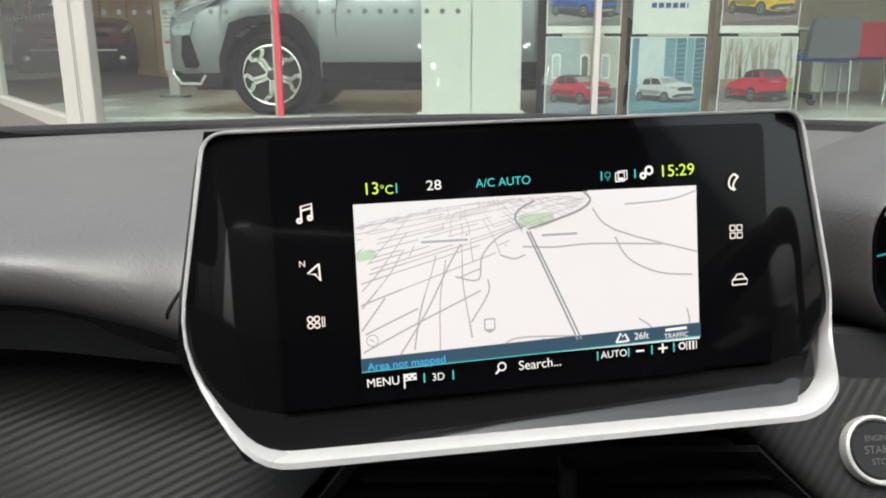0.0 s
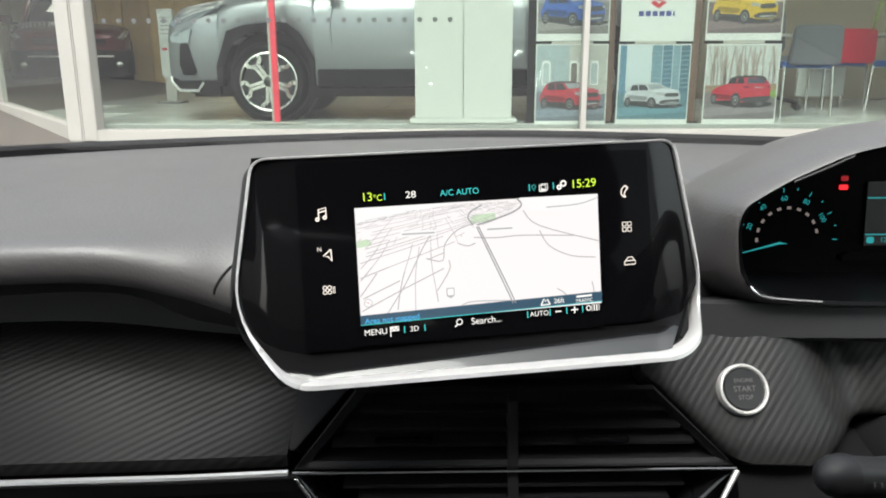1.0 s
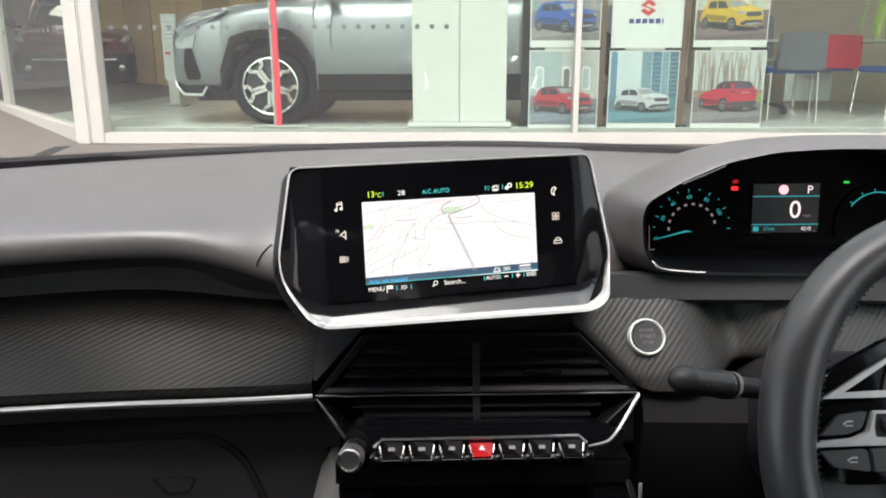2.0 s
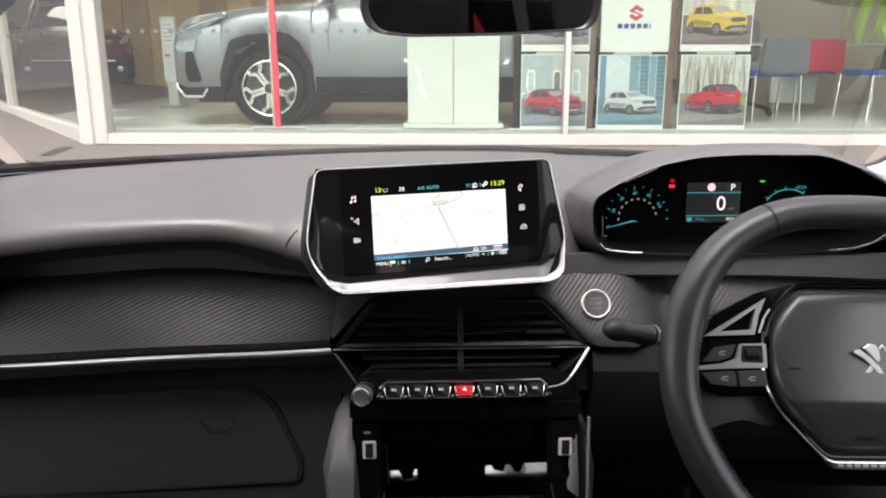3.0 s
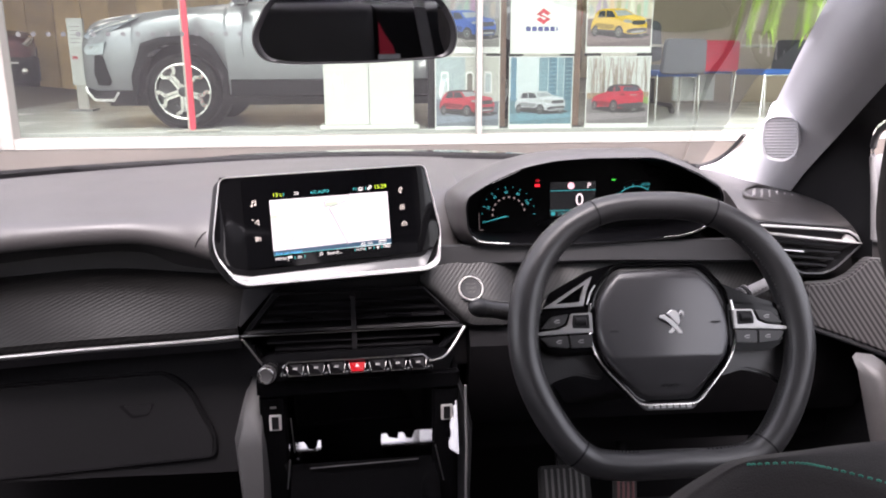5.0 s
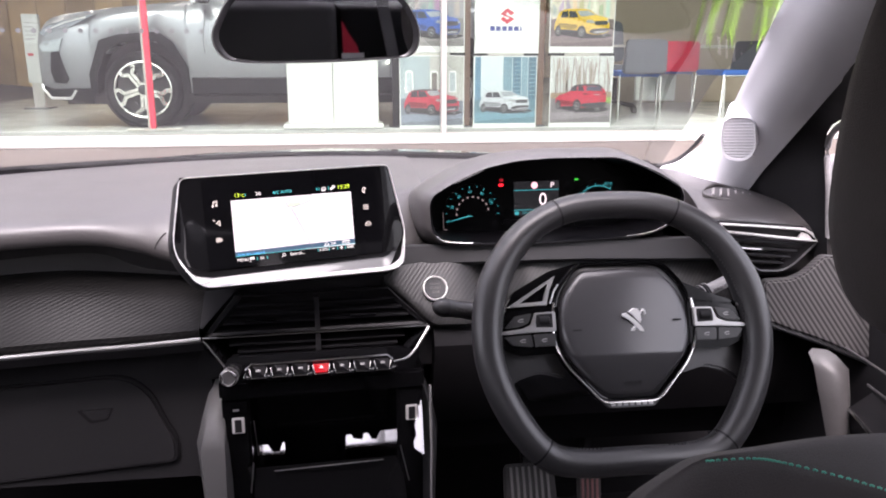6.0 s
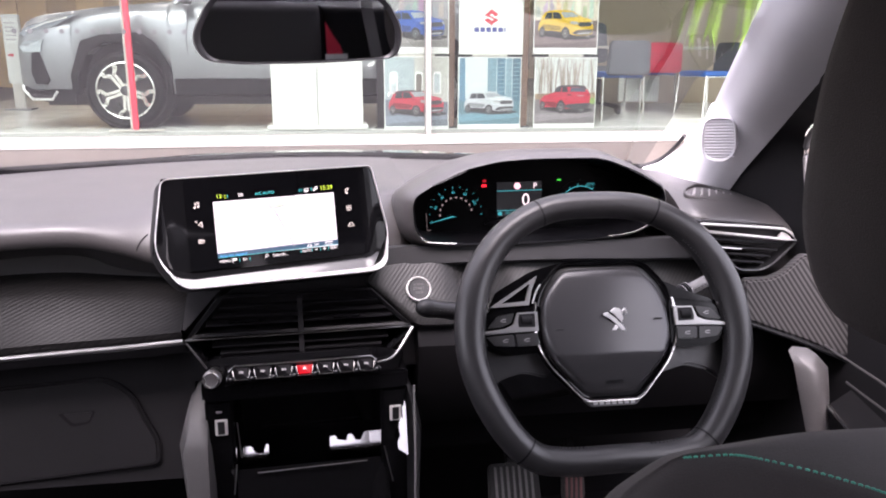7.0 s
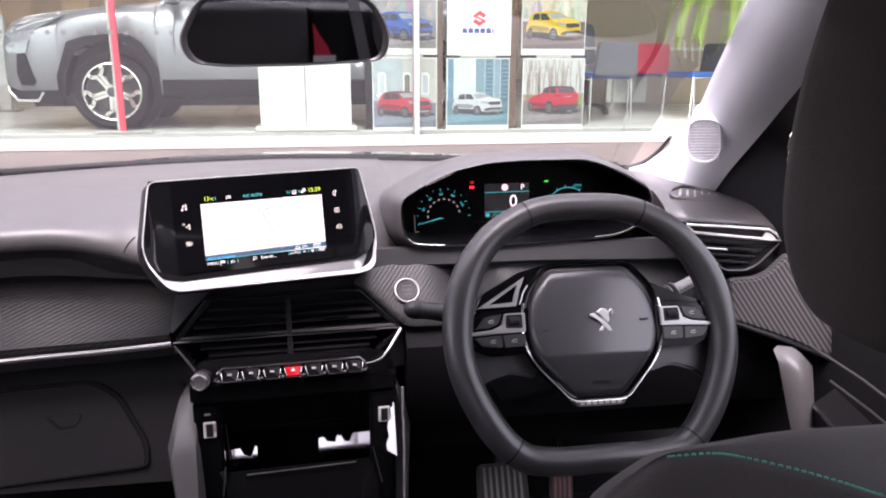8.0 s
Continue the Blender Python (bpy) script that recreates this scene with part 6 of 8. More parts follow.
for s in (-1, 1):
    part("daytime_lamp", tube([Vector((XC + s * 0.755, 1.955, 0.965)), Vector((XC + s * 0.725, 1.985, 0.85)), Vector((XC + s * 0.665, 2.005, 0.68))], 0.019, 6), M_DRL, body, "lit slanting daytime lamp")

# ---------------------------------------------------------------- driver's seat
seat = thing("driver_seat", "dark cloth front seat with green stitching and a tall headrest", "car seat", (0.45, -0.3, 0.6))
EDGE = [(0.236, -0.275, 1.060, 1.066), (0.246, -0.268, 1.084, 1.086), (0.258, -0.266, 1.104, 1.105), (0.274, -0.264, 1.117, 1.117), (0.291, -0.263, 1.126, 1.126), (0.316, -0.267, 1.128, 1.129), (0.330, -0.273, 1.128, 1.130),
        (0.353, -0.288, 1.127, 1.132), (0.372, -0.304, 1.126, 1.133), (0.386, -0.317, 1.125, 1.133), (0.415, -0.336, 1.124, 1.132), (0.49, -0.343, 1.124, 1.131)]
EDGE = [(x + 0.018, y, zs - 0.005, zf - 0.005) for x, y, zs, zf in EDGE]
EDGE = EDGE + [(1.0 - x, y, zs, zf) for x, y, zs, zf in EDGE[-2::-1]]
secs = []
for x, ys, zs, zf in EDGE:
    secs.append((x, [(-0.34, 0.60), (-0.375, 0.90), (ys - 0.052, zs - 0.060), (ys - 0.028, zs - 0.022), (ys - 0.010, zs - 0.004), (ys, zs), (ys * 0.5 - 0.130, (zs + zf) / 2 + 0.001), (-0.259, zf), (-0.240, zf - 0.012), (-0.222, zf - 0.05), (-0.19, 0.95), (-0.14, 0.60)]))
part("backrest", along_x(secs, 3, 3), M_CLOTH, seat, "dark woven cloth backrest", smooth=80)
hr = []
for z, hw, y0, y1 in ((1.195, 0.082, -0.33, -0.26), (1.206, 0.103, -0.345, -0.245), (1.232, 0.116, -0.352, -0.240), (1.27, 0.1235, -0.356, -0.240), (1.34, 0.125, -0.36, -0.25), (1.41, 0.112, -0.36, -0.265), (1.44, 0.085, -0.35, -0.28)):
    hr.append([Vector((x, y, z)) for x, y in rounded([(0.484 - hw, y0, 0.045), (0.484 + hw, y0, 0.045), (0.484 + hw, y1, 0.045), (0.484 - hw, y1, 0.045)], seg=5)])
cols = list(zip(*hr))
part("headrest", loft([list(r) for r in zip(*[smooth_line(c, 5) for c in cols])]), M_CLOTH, seat, "black headrest", smooth=70)
for x in (0.45, 0.54):
    part("headrest_post", tube([Vector((x, -0.31, 1.10)), Vector((x, -0.30, 1.20))], 0.006, 8), M_CHROME, seat)
bm = bmesh.new()
stitch = smooth_line([(x, y - 0.001, zs + 0.0012) for x, y, zs, zf in EDGE[4:14]], 7)
for i in range(0, len(stitch) - 1):
    a, b = stitch[i], stitch[i] + (stitch[i + 1] - stitch[i]).normalized() * 0.0022
    tube([a, (a + b) / 2 + Vector((0, 0, 0.0005)), b], 0.0006, 6, bm=bm)
part("stitching", bm, M_STITCH, seat, "green decorative stitching")
bm = bmesh.new()
for i in range(16, len(stitch) - 1):
    a = stitch[i] + Vector((0.020, 0.014, 0.0012))
    tube([a, a + (stitch[i + 1] - stitch[i]) * 0.55], 0.0006, 5, bm=bm)
part("seam_stitching", bm, shade("brown_thread", (0.10, 0.055, 0.05), 0.7), seat, "dull brown seam stitching")
part("cushion", loft([[Vector((x, y, z)) for x, y in rounded([(0.21 + k, -0.32, 0.05), (0.70 - k, -0.32, 0.05), (0.69 - k, 0.16, 0.08), (0.22 + k, 0.16, 0.08)], seg=4)] for z, k in ((0.55, 0.02), (0.64, 0.0), (0.69, 0.0), (0.71, 0.03))]), M_CLOTH, seat, smooth=60)


passenger = copy_thing(seat, Matrix.Translation((-0.45, -0.36, 0.6)))
# Bench added for the mirror; its grey and black halves copy the tones there.
bench = thing("rear_bench", "rear bench added for the mirror, grey with a black outer seat", "car seat", (XC, -1.4, 0.6))
for x0, x1, mt in ((-0.60, 0.460, shade("mid_grey_cloth", (0.095, 0.093, 0.095), 0.9, grain=1200, bump=0.4, bump_dist=0.0008)), (0.466, 0.80, M_DEEP)):
    part("backrest", loft([[Vector((x, y, z)) for x, y in rounded([(x0, yb - 0.14, 0.04), (x1, yb - 0.14, 0.04), (x1, yb, 0.04), (x0, yb, 0.04)], seg=3)] for z, yb in ((0.62, -1.33), (0.80, -1.36), (1.05, -1.42), (1.12, -1.44), (1.135, -1.46))]), mt, bench, smooth=60)
part("cushion", block(-0.60, 0.80, -1.40, -0.95, 0.50, 0.66, 0.04), M_CLOTH, bench)
belt = thing("seat_belt", "grey webbing seat belt over the rear bench", "seat belt", (0.62, -1.40, 1.1))
part("webbing", slab([(-0.022, 0.16), (0.018, 0.16), (0.075, -0.20), (0.035, -0.20)], 0, 0.002, frame_of((0.60, -1.393, 1.05), (1, 0, 0), (0, -0.28, 1))), M_GREYP, belt)
# Stand-in card, added where the mirror shows an unknown red and white patch.
folder = thing("red_folder", "red and white card added for the red patch in the mirror", "folder", (0.49, -1.36, 0.95))
RF = frame_of((0.49, -1.380, 1.013), (1, 0, 0), (0, -0.28, 1))
part("sheet", slab([(-0.026, 0.090), (-0.026, -0.014), (0.027, -0.014), (0.020, 0.012), (-0.002, 0.045)], 0, 0.003, RF), shade("red_card", (0.75, 0.02, 0.06), 0.5), folder)
part("white_edge", slab([(-0.032, -0.014), (0.043, -0.014), (0.043, -0.36), (-0.032, -0.36)], 0, 0.0028, RF), shade("white_card", (0.75, 0.75, 0.75), 0.6), folder)


# ---------------------------------------------------------------- forecourt and showroom
FZ = 0.70   # showroom floor
GY = 6.12   # front glazing
M_TARMAC = shade("brownish_tarmac", (0.085, 0.071, 0.060), 0.85, grain=120, cloud=1.6, bump=0.6, bump_dist=0.004, spread=0.3)
M_FRAME = shade("white_powder_coat", (0.34, 0.32, 0.29), 0.4, spread=0.05, cloud=3)
M_TILE = shade("pale_floor_tile", (0.38, 0.385, 0.37), 0.22, spread=0.08, cloud=2, random_tone=0.06)
M_GROUT = shade("tile_joint", (0.25, 0.25, 0.24), 0.8)
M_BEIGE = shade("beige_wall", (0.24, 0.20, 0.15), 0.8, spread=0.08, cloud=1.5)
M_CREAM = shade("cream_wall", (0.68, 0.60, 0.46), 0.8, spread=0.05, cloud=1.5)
M_WHITE = shade("white_board", (0.42, 0.425, 0.40), 0.5, spread=0.03, cloud=2)
M_POLE = shade("red_pole", (0.62, 0.03, 0.06), 0.4)
M_BROWN = shade("brown_post", (0.13, 0.075, 0.05), 0.6)
M_SHOPGLASS = pane("shop_glass", (0.79, 0.855, 0.80), 1.45, 0.15)
M_DOT = shade("frosted_dot", (0.07, 0.073, 0.073), 0.6)

# one sheet of ground: level under the car, rising to the showroom and running out to the horizon
bm = bmesh.new()
ys = [-900, -60, -12, -4, 0, 1.8, 2.6, 3.6, 4.6, 5.4, 5.9, 6.6, 12, 60, 900]
zs = [0, 0, 0, 0, 0, 0.02, 0.10, 0.25, 0.42, 0.53, 0.57, 0.575, 0.58, 0.58, 0.58]
xs = [-900, -60, -15, -8, -6, -5, -4, -3.2, -2, 0, 2, 4, 8, 15, 60, 900]
grid_ = [[bm.verts.new((x, y, z + min(0.3, 0.11 * max(0.0, -3.2 - x)) * min(1.0, max(0.0, (y - 3.6) / 2.4)))) for x in xs] for y, z in zip(ys, zs)]
for a, b in zip(grid_, grid_[1:]):
    for i in range(len(xs) - 1):
        bm.faces.new((a[i], a[i + 1], b[i + 1], b[i]))
tagged(part("ground", bm, M_TARMAC, None, smooth=60), "brownish worn tarmac forecourt rising to the showroom", "ground", kind="structure")
dr = thing("drain_cover", "small dark square drain cover in the tarmac", "drain cover", (-3.13, 5.70, 0.555))
DM = frame_of((-3.185, 5.73, 0.552), (1, 0.0, 0.0), (-0.33, 1, 0.08))
part("plate", slab(rounded([(-0.066, -0.18), (0.066, -0.18), (0.066, 0.18), (-0.066, 0.18)], 0.01), 0, 0.008, DM, 0.003), M_DEEP, dr)
for k in range(5):
    part("slot", block(-0.05, 0.05, -0.13 + 0.06 * k, -0.11 + 0.06 * k, 0.006, 0.011, 0.002, m=DM), M_RUBBER, dr)

# showroom shell
shop = thing("showroom_floor", "pale tiled showroom floor", "floor", (0, 9, FZ), kind="structure")
part("slab", slab([(-3.05, GY + 0.075), (12, GY + 0.075), (12, 21), (-12, 21), (-12, 8.72), (-5.45, 8.62)], 0.50, FZ - 0.006), M_GROUT, shop)
tagged(part("wall_back", block(-12, 12, 21, 21.3, 0.5, 5.0, 0), M_CREAM, None), "cream painted back wall", "wall", kind="structure")
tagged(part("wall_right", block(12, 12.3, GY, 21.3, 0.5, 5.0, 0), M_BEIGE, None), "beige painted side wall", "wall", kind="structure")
tagged(part("wall_left", block(-12.3, -12, 6, 21.3, 0.5, 5.0, 0), M_CREAM, None), "cream painted side wall", "wall", kind="structure")
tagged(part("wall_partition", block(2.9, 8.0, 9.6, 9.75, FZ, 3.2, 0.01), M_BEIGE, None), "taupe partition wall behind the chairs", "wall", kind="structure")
tagged(part("wall_partition", block(-9.0, 0.5, 20.0, 20.2, FZ, 3.4, 0.01), shade("amber_wall", (0.72, 0.47, 0.20), 0.7, spread=0.1, cloud=2), None), "amber lit wall panel", "wall", kind="structure")
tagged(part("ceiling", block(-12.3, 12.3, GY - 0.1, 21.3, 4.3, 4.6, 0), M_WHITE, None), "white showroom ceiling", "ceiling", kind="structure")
# Unseen ceiling panels, added to brighten the showroom and its far wall.
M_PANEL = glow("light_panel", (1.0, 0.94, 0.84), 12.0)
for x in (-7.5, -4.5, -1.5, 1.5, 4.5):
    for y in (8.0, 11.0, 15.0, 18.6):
        lt = thing("ceiling_light", "square white ceiling light, unseen and added to brighten the showroom", "ceiling light", (x, y, 4.28), group="showroom ceiling lights")
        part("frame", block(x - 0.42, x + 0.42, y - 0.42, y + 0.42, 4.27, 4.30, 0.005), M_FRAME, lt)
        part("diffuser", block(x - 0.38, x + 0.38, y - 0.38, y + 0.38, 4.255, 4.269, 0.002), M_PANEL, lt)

# front glazing: sill, jamb, mullions, panes
win = thing("window_1", "large shop window in a white metal frame", "shop window", (0, GY, 0.6), kind="structure")
part("sill", block(-2.95, 9.0, GY - 0.06, GY + 0.07, 0.575, 0.665, 0.006), M_FRAME, win, "white metal sill")
part("jamb", block(-3.01, -2.90, GY - 0.07, GY + 0.08, 0.578, 4.3, 0.006), M_FRAME, win)
part("jamb", block(-3.135, -3.008, GY - 0.085, GY + 0.12, 0.572, 4.3, 0.012), M_FRAME, win, "white corner post")
for x, w in ((0.985, 0.022), (5.2, 0.022)):
    part("mullion", block(x - w, x + w, GY - 0.05, GY + 0.06, 0.665, 4.3, 0.005), M_FRAME, win, "white mullion")
part("head", block(-3.2, 9.0, GY - 0.07, GY + 0.08, 4.1, 4.35, 0.006), M_FRAME, win)
for x0, x1 in ((-2.90, 0.955), (1.015, 5.17), (5.23, 9.0)):
    mid_x, lean = (x0 + x1) / 2, -0.027 if x0 < 0 else 0.0  # the first pane is turned slightly to set where it mirrors the lamps
    g = part("pane", flat([(x0 - mid_x, 0.665), (x1 - mid_x, 0.665), (x1 - mid_x, 4.1), (x0 - mid_x, 4.1)], frame_of((mid_x, GY - 0.6 * lean, 0), (1, lean, 0), (0, 0.45 * lean, 1))), M_SHOPGLASS, win, "clear glass pane")
wing = thing("window_2", "slanting side window of the showroom in a white frame", "shop window", (-4, 7, 0.6), kind="structure")
WA, WB = Vector((-3.09, GY + 0.05, 0)), Vector((-5.50, 8.55, 0))
wd = (WB - WA).normalized()
WM = frame_of(WA, wd, (0, 0, 1))
ln = (WB - WA).length
RISE = 0.175 / ln  # the sill climbs with the ground
part("sill", loft([[WM @ Vector((u, z + RISE * u, w)) for z, w in ((0.50, -0.06), (0.50, 0.06), (0.685, 0.06), (0.69, 0.05), (0.69, -0.05), (0.685, -0.06))] for u in (0.0, ln)]), M_FRAME, wing, "white metal sill")
for u in (2.12, ln - 0.035):
    part("mullion", block(u - 0.03, u + 0.03, 0.70, 4.3, -0.045, 0.045, 0.005, m=WM), M_FRAME, wing, "white mullion")
for u0, u1 in ((0.05, 2.09), (2.15, ln - 0.07)):
    g = part("pane", flat([(u0, 0.69 + RISE * u0), (u1, 0.69 + RISE * u1), (u1, 4.1), (u0, 4.1)], WM), M_SHOPGLASS, wing, "clear glass pane")
tagged(part("wall_front", block(-12, -5.50, 8.5, 8.7, 0.5, 4.6, 0.01), M_WHITE, None), "white rendered front wall of the showroom", "wall", kind="structure")
dot = None
DY = frame_of((0, GY - 0.004, 0), (1, 0, 0), (0, 0, 1))
for k in range(24):
    m = at2(DY, -2.78 + 0.118 * k, 1.508)
    if dot is None:
        dot = finish("marker_dot", lathe([(0.020, 0), (0.020, 0.001)], 16), M_DOT)
    ob = new("marker_dot", dot)
    ob.parent, ob.matrix_parent_inverse, ob.matrix_basis = win, win.matrix_basis.inverted(), m
for k in range(29):
    ob = new("marker_dot", dot)
    ob.parent, ob.matrix_parent_inverse, ob.matrix_basis = wing, wing.matrix_basis.inverted(), at2(WM, 0.12 + 0.118 * k, 1.508, 0.004)

pole = thing("red_pole", "slim bright red pole on a white foot plate", "pole", (-1.49, 6.24, FZ))
part("shaft", block(-1.505, -1.460, 6.225, 6.265, FZ + 0.012, 4.0, 0.006), M_POLE, pole, "bright red shaft")
part("rail", block(-1.525, -1.508, 6.23, 6.26, FZ + 0.012, 4.0, 0.004), M_FRAME, pole, "pale grey side rail")
part("foot", block(-1.70, -1.25, 6.19, 6.31, FZ, FZ + 0.012, 0.004), M_FRAME, pole, "white foot plate")

board = thing("display_column", "tall white display column with a wider base", "display stand", (0.04, 6.35, FZ))
part("base", block(-0.395, 0.470, 6.20, 6.50, FZ, FZ + 0.042, 0.008), M_WHITE, board)
part("panel", block(-0.352, 0.036, 6.24, 6.46, FZ + 0.042, 3.0, 0.006), M_WHITE, board)
part("panel", block(0.040, 0.428, 6.24, 6.46, FZ + 0.042, 3.0, 0.006), M_WHITE, board)

# ---------------------------------------------------------------- posters
def paint(name, c, rough=0.45):
    return shade(name, tuple(v * 0.6 for v in c), rough, spread=0.14, cloud=14, grain=60)


M_BOARD = shade("poster_card", (0.48, 0.49, 0.47), 0.4, spread=0.03)
M_TYRE = paint("poster_black", (0.02, 0.02, 0.022))
M_PGLASS = paint("poster_window", (0.025, 0.03, 0.04))
PY = 6.205


def car_picture(pm, owner, color, cx, cy, w, sy=1.0, rear=False, black_roof=False):
    """The picture of a parked car, three-quarter view: flat shapes laid on one another."""
    def P(pts):
        return [(cx + (x - 0.5) * w, cy + y * w * sy) for x, y in pts]

    def S(pts, n=3):
        return [(v.x, v.y) for v in smooth_line([(x, y, 0) for x, y in P(pts)], n, True)]
    body_c = paint("poster_car_paint", color, 0.35)
    dark = paint("poster_car_shade", tuple(c * 0.45 for c in color), 0.35)
    light = paint("poster_car_light", tuple(min(1, c * 1.15 + 0.05) for c in color), 0.3)
    grey = paint("poster_lamp_grey", (0.40, 0.41, 0.43), 0.3)
    clad = paint("poster_cladding", (0.05, 0.05, 0.055))
    sky = paint("poster_screen_sky", (0.34, 0.38, 0.40), 0.3)

    def lay(nm, outline, mt, h):
        part(nm, flat(outline, at2(pm, 0, 0, h)), mt, owner)

    def wheel(x, y, rx, ry, h):
        c = P([(x, y)])[0]
        for k, (f, mt) in enumerate(((1.16, clad), (1.0, M_TYRE), (0.68, paint("poster_rim", (0.26, 0.265, 0.27))), (0.50, M_TYRE), (0.20, grey))):
            lay("picture_wheel", [(c[0] + f * rx * w * math.cos(2 * math.pi * n / 20), c[1] + f * ry * w * sy * math.sin(2 * math.pi * n / 20)) for n in range(20)], mt, h + 0.0001 * k)
    if rear:
        lay("picture_shadow", S([(0.0, 0.10), (0.30, 0.03), (0.70, 0.0), (1.0, 0.03), (1.02, 0.09), (0.5, 0.13)]), M_TYRE, 0.0002)
        wheel(0.84, 0.075, 0.075, 0.065, 0.0003)
        lay("picture_car", S([(0.0, 0.16), (0.0, 0.26), (0.06, 0.33), (0.18, 0.375), (0.28, 0.42), (0.34, 0.51), (0.45, 0.54), (0.70, 0.545), (0.88, 0.53), (0.94, 0.46), (1.0, 0.38), (1.005, 0.22), (0.97, 0.12), (0.80, 0.10), (0.50, 0.09), (0.28, 0.13), (0.08, 0.12)]), body_c, 0.0008)
        lay("picture_roof", S([(0.28, 0.43), (0.34, 0.51), (0.45, 0.54), (0.70, 0.545), (0.88, 0.53), (0.93, 0.45), (0.80, 0.50), (0.57, 0.51), (0.40, 0.49)]), clad, 0.0009)
        lay("picture_window", rounded(P([(0.27, 0.415), (0.345, 0.495), (0.42, 0.505), (0.41, 0.41)]), 0.004), M_PGLASS, 0.0010)
        lay("picture_window", rounded(P([(0.43, 0.41), (0.44, 0.505), (0.54, 0.50), (0.55, 0.41)]), 0.004), M_PGLASS, 0.0010)
        lay("picture_rear_window", rounded(P([(0.60, 0.415), (0.61, 0.50), (0.86, 0.495), (0.93, 0.415)]), 0.005), paint("poster_rear_glass", (0.07, 0.08, 0.12)), 0.0010)
        lay("picture_flank", S([(0.06, 0.23), (0.30, 0.22), (0.34, 0.17), (0.28, 0.14), (0.10, 0.16)]), dark, 0.0010)
        lay("picture_bumper", S([(0.50, 0.12), (0.56, 0.175), (0.78, 0.19), (1.0, 0.20), (1.0, 0.15), (0.95, 0.10), (0.70, 0.085)]), clad, 0.0010)
        lay("picture_tail_lamp", S([(0.53, 0.345), (0.56, 0.375), (0.64, 0.365), (0.63, 0.335)]), dark, 0.0011)
        lay("picture_tail_lamp", S([(0.94, 0.345), (0.95, 0.372), (0.995, 0.365), (1.0, 0.338)]), dark, 0.0011)
        lay("picture_badge", rounded(P([(0.74, 0.335), (0.88, 0.335), (0.88, 0.350), (0.74, 0.350)]), 0.001), grey, 0.0011)
        wheel(0.045, 0.155, 0.045, 0.080, 0.0012)
        wheel(0.42, 0.125, 0.075, 0.115, 0.0012)
        return
    lay("picture_shadow", S([(0.01, 0.07), (0.25, 0.03), (0.60, -0.01), (0.95, 0.01), (1.03, 0.06), (0.6, 0.10), (0.1, 0.11)]), M_TYRE, 0.0002)
    wheel(0.90, 0.075, 0.050, 0.075, 0.0003)
    lay("picture_car", S([(0.0, 0.13), (0.0, 0.24), (0.03, 0.32), (0.07, 0.41), (0.13, 0.47), (0.25, 0.495), (0.45, 0.50), (0.60, 0.485), (0.70, 0.43), (0.79, 0.385), (0.90, 0.36), (0.965, 0.32), (0.99, 0.25), (0.985, 0.14), (0.94, 0.08), (0.72, 0.06), (0.55, 0.09), (0.36, 0.11), (0.12, 0.11)]), body_c, 0.0008)
    if black_roof:
        lay("picture_roof", S([(0.10, 0.43), (0.15, 0.475), (0.25, 0.495), (0.45, 0.50), (0.60, 0.485), (0.62, 0.47), (0.40, 0.468), (0.20, 0.462)]), clad, 0.0009)
    lay("picture_window", rounded(P([(0.10, 0.345), (0.135, 0.445), (0.235, 0.462), (0.24, 0.345)]), 0.004), M_PGLASS, 0.0010)
    lay("picture_window", rounded(P([(0.255, 0.345), (0.25, 0.463), (0.365, 0.455), (0.425, 0.35)]), 0.004), M_PGLASS, 0.0010)
    lay("picture_windscreen", rounded(P([(0.465, 0.365), (0.395, 0.462), (0.595, 0.470), (0.735, 0.395)]), 0.005), sky, 0.0010)
    lay("picture_bonnet", S([(0.47, 0.350), (0.74, 0.385), (0.92, 0.348), (0.955, 0.31), (0.78, 0.30), (0.58, 0.295)]), light, 0.0009)
    lay("picture_flank", S([(0.06, 0.25), (0.30, 0.235), (0.40, 0.22), (0.38, 0.15), (0.14, 0.165)]), dark, 0.0010)
    lay("picture_sill", S([(0.10, 0.145), (0.38, 0.13), (0.40, 0.105), (0.12, 0.110)]), clad, 0.0011)
    lay("picture_lamp", S([(0.575, 0.265), (0.59, 0.31), (0.70, 0.295), (0.715, 0.255)]), grey, 0.0012)
    lay("picture_lamp", S([(0.95, 0.275), (0.945, 0.31), (0.975, 0.30), (0.985, 0.27)]), grey, 0.0012)
    lay("picture_grille", S([(0.725, 0.225), (0.73, 0.285), (0.84, 0.295), (0.945, 0.295), (0.955, 0.235), (0.84, 0.22)]), clad, 0.0011)
    lay("picture_bumper", S([(0.62, 0.10), (0.70, 0.155), (0.84, 0.165), (0.97, 0.17), (0.975, 0.125), (0.92, 0.085), (0.74, 0.07)]), clad, 0.0011)
    lay("picture_skid_plate", S([(0.70, 0.095), (0.80, 0.118), (0.94, 0.122), (0.92, 0.10), (0.78, 0.085)]), grey, 0.0012)
    wheel(0.065, 0.115, 0.048, 0.085, 0.0012)
    wheel(0.485, 0.095, 0.070, 0.100, 0.0012)


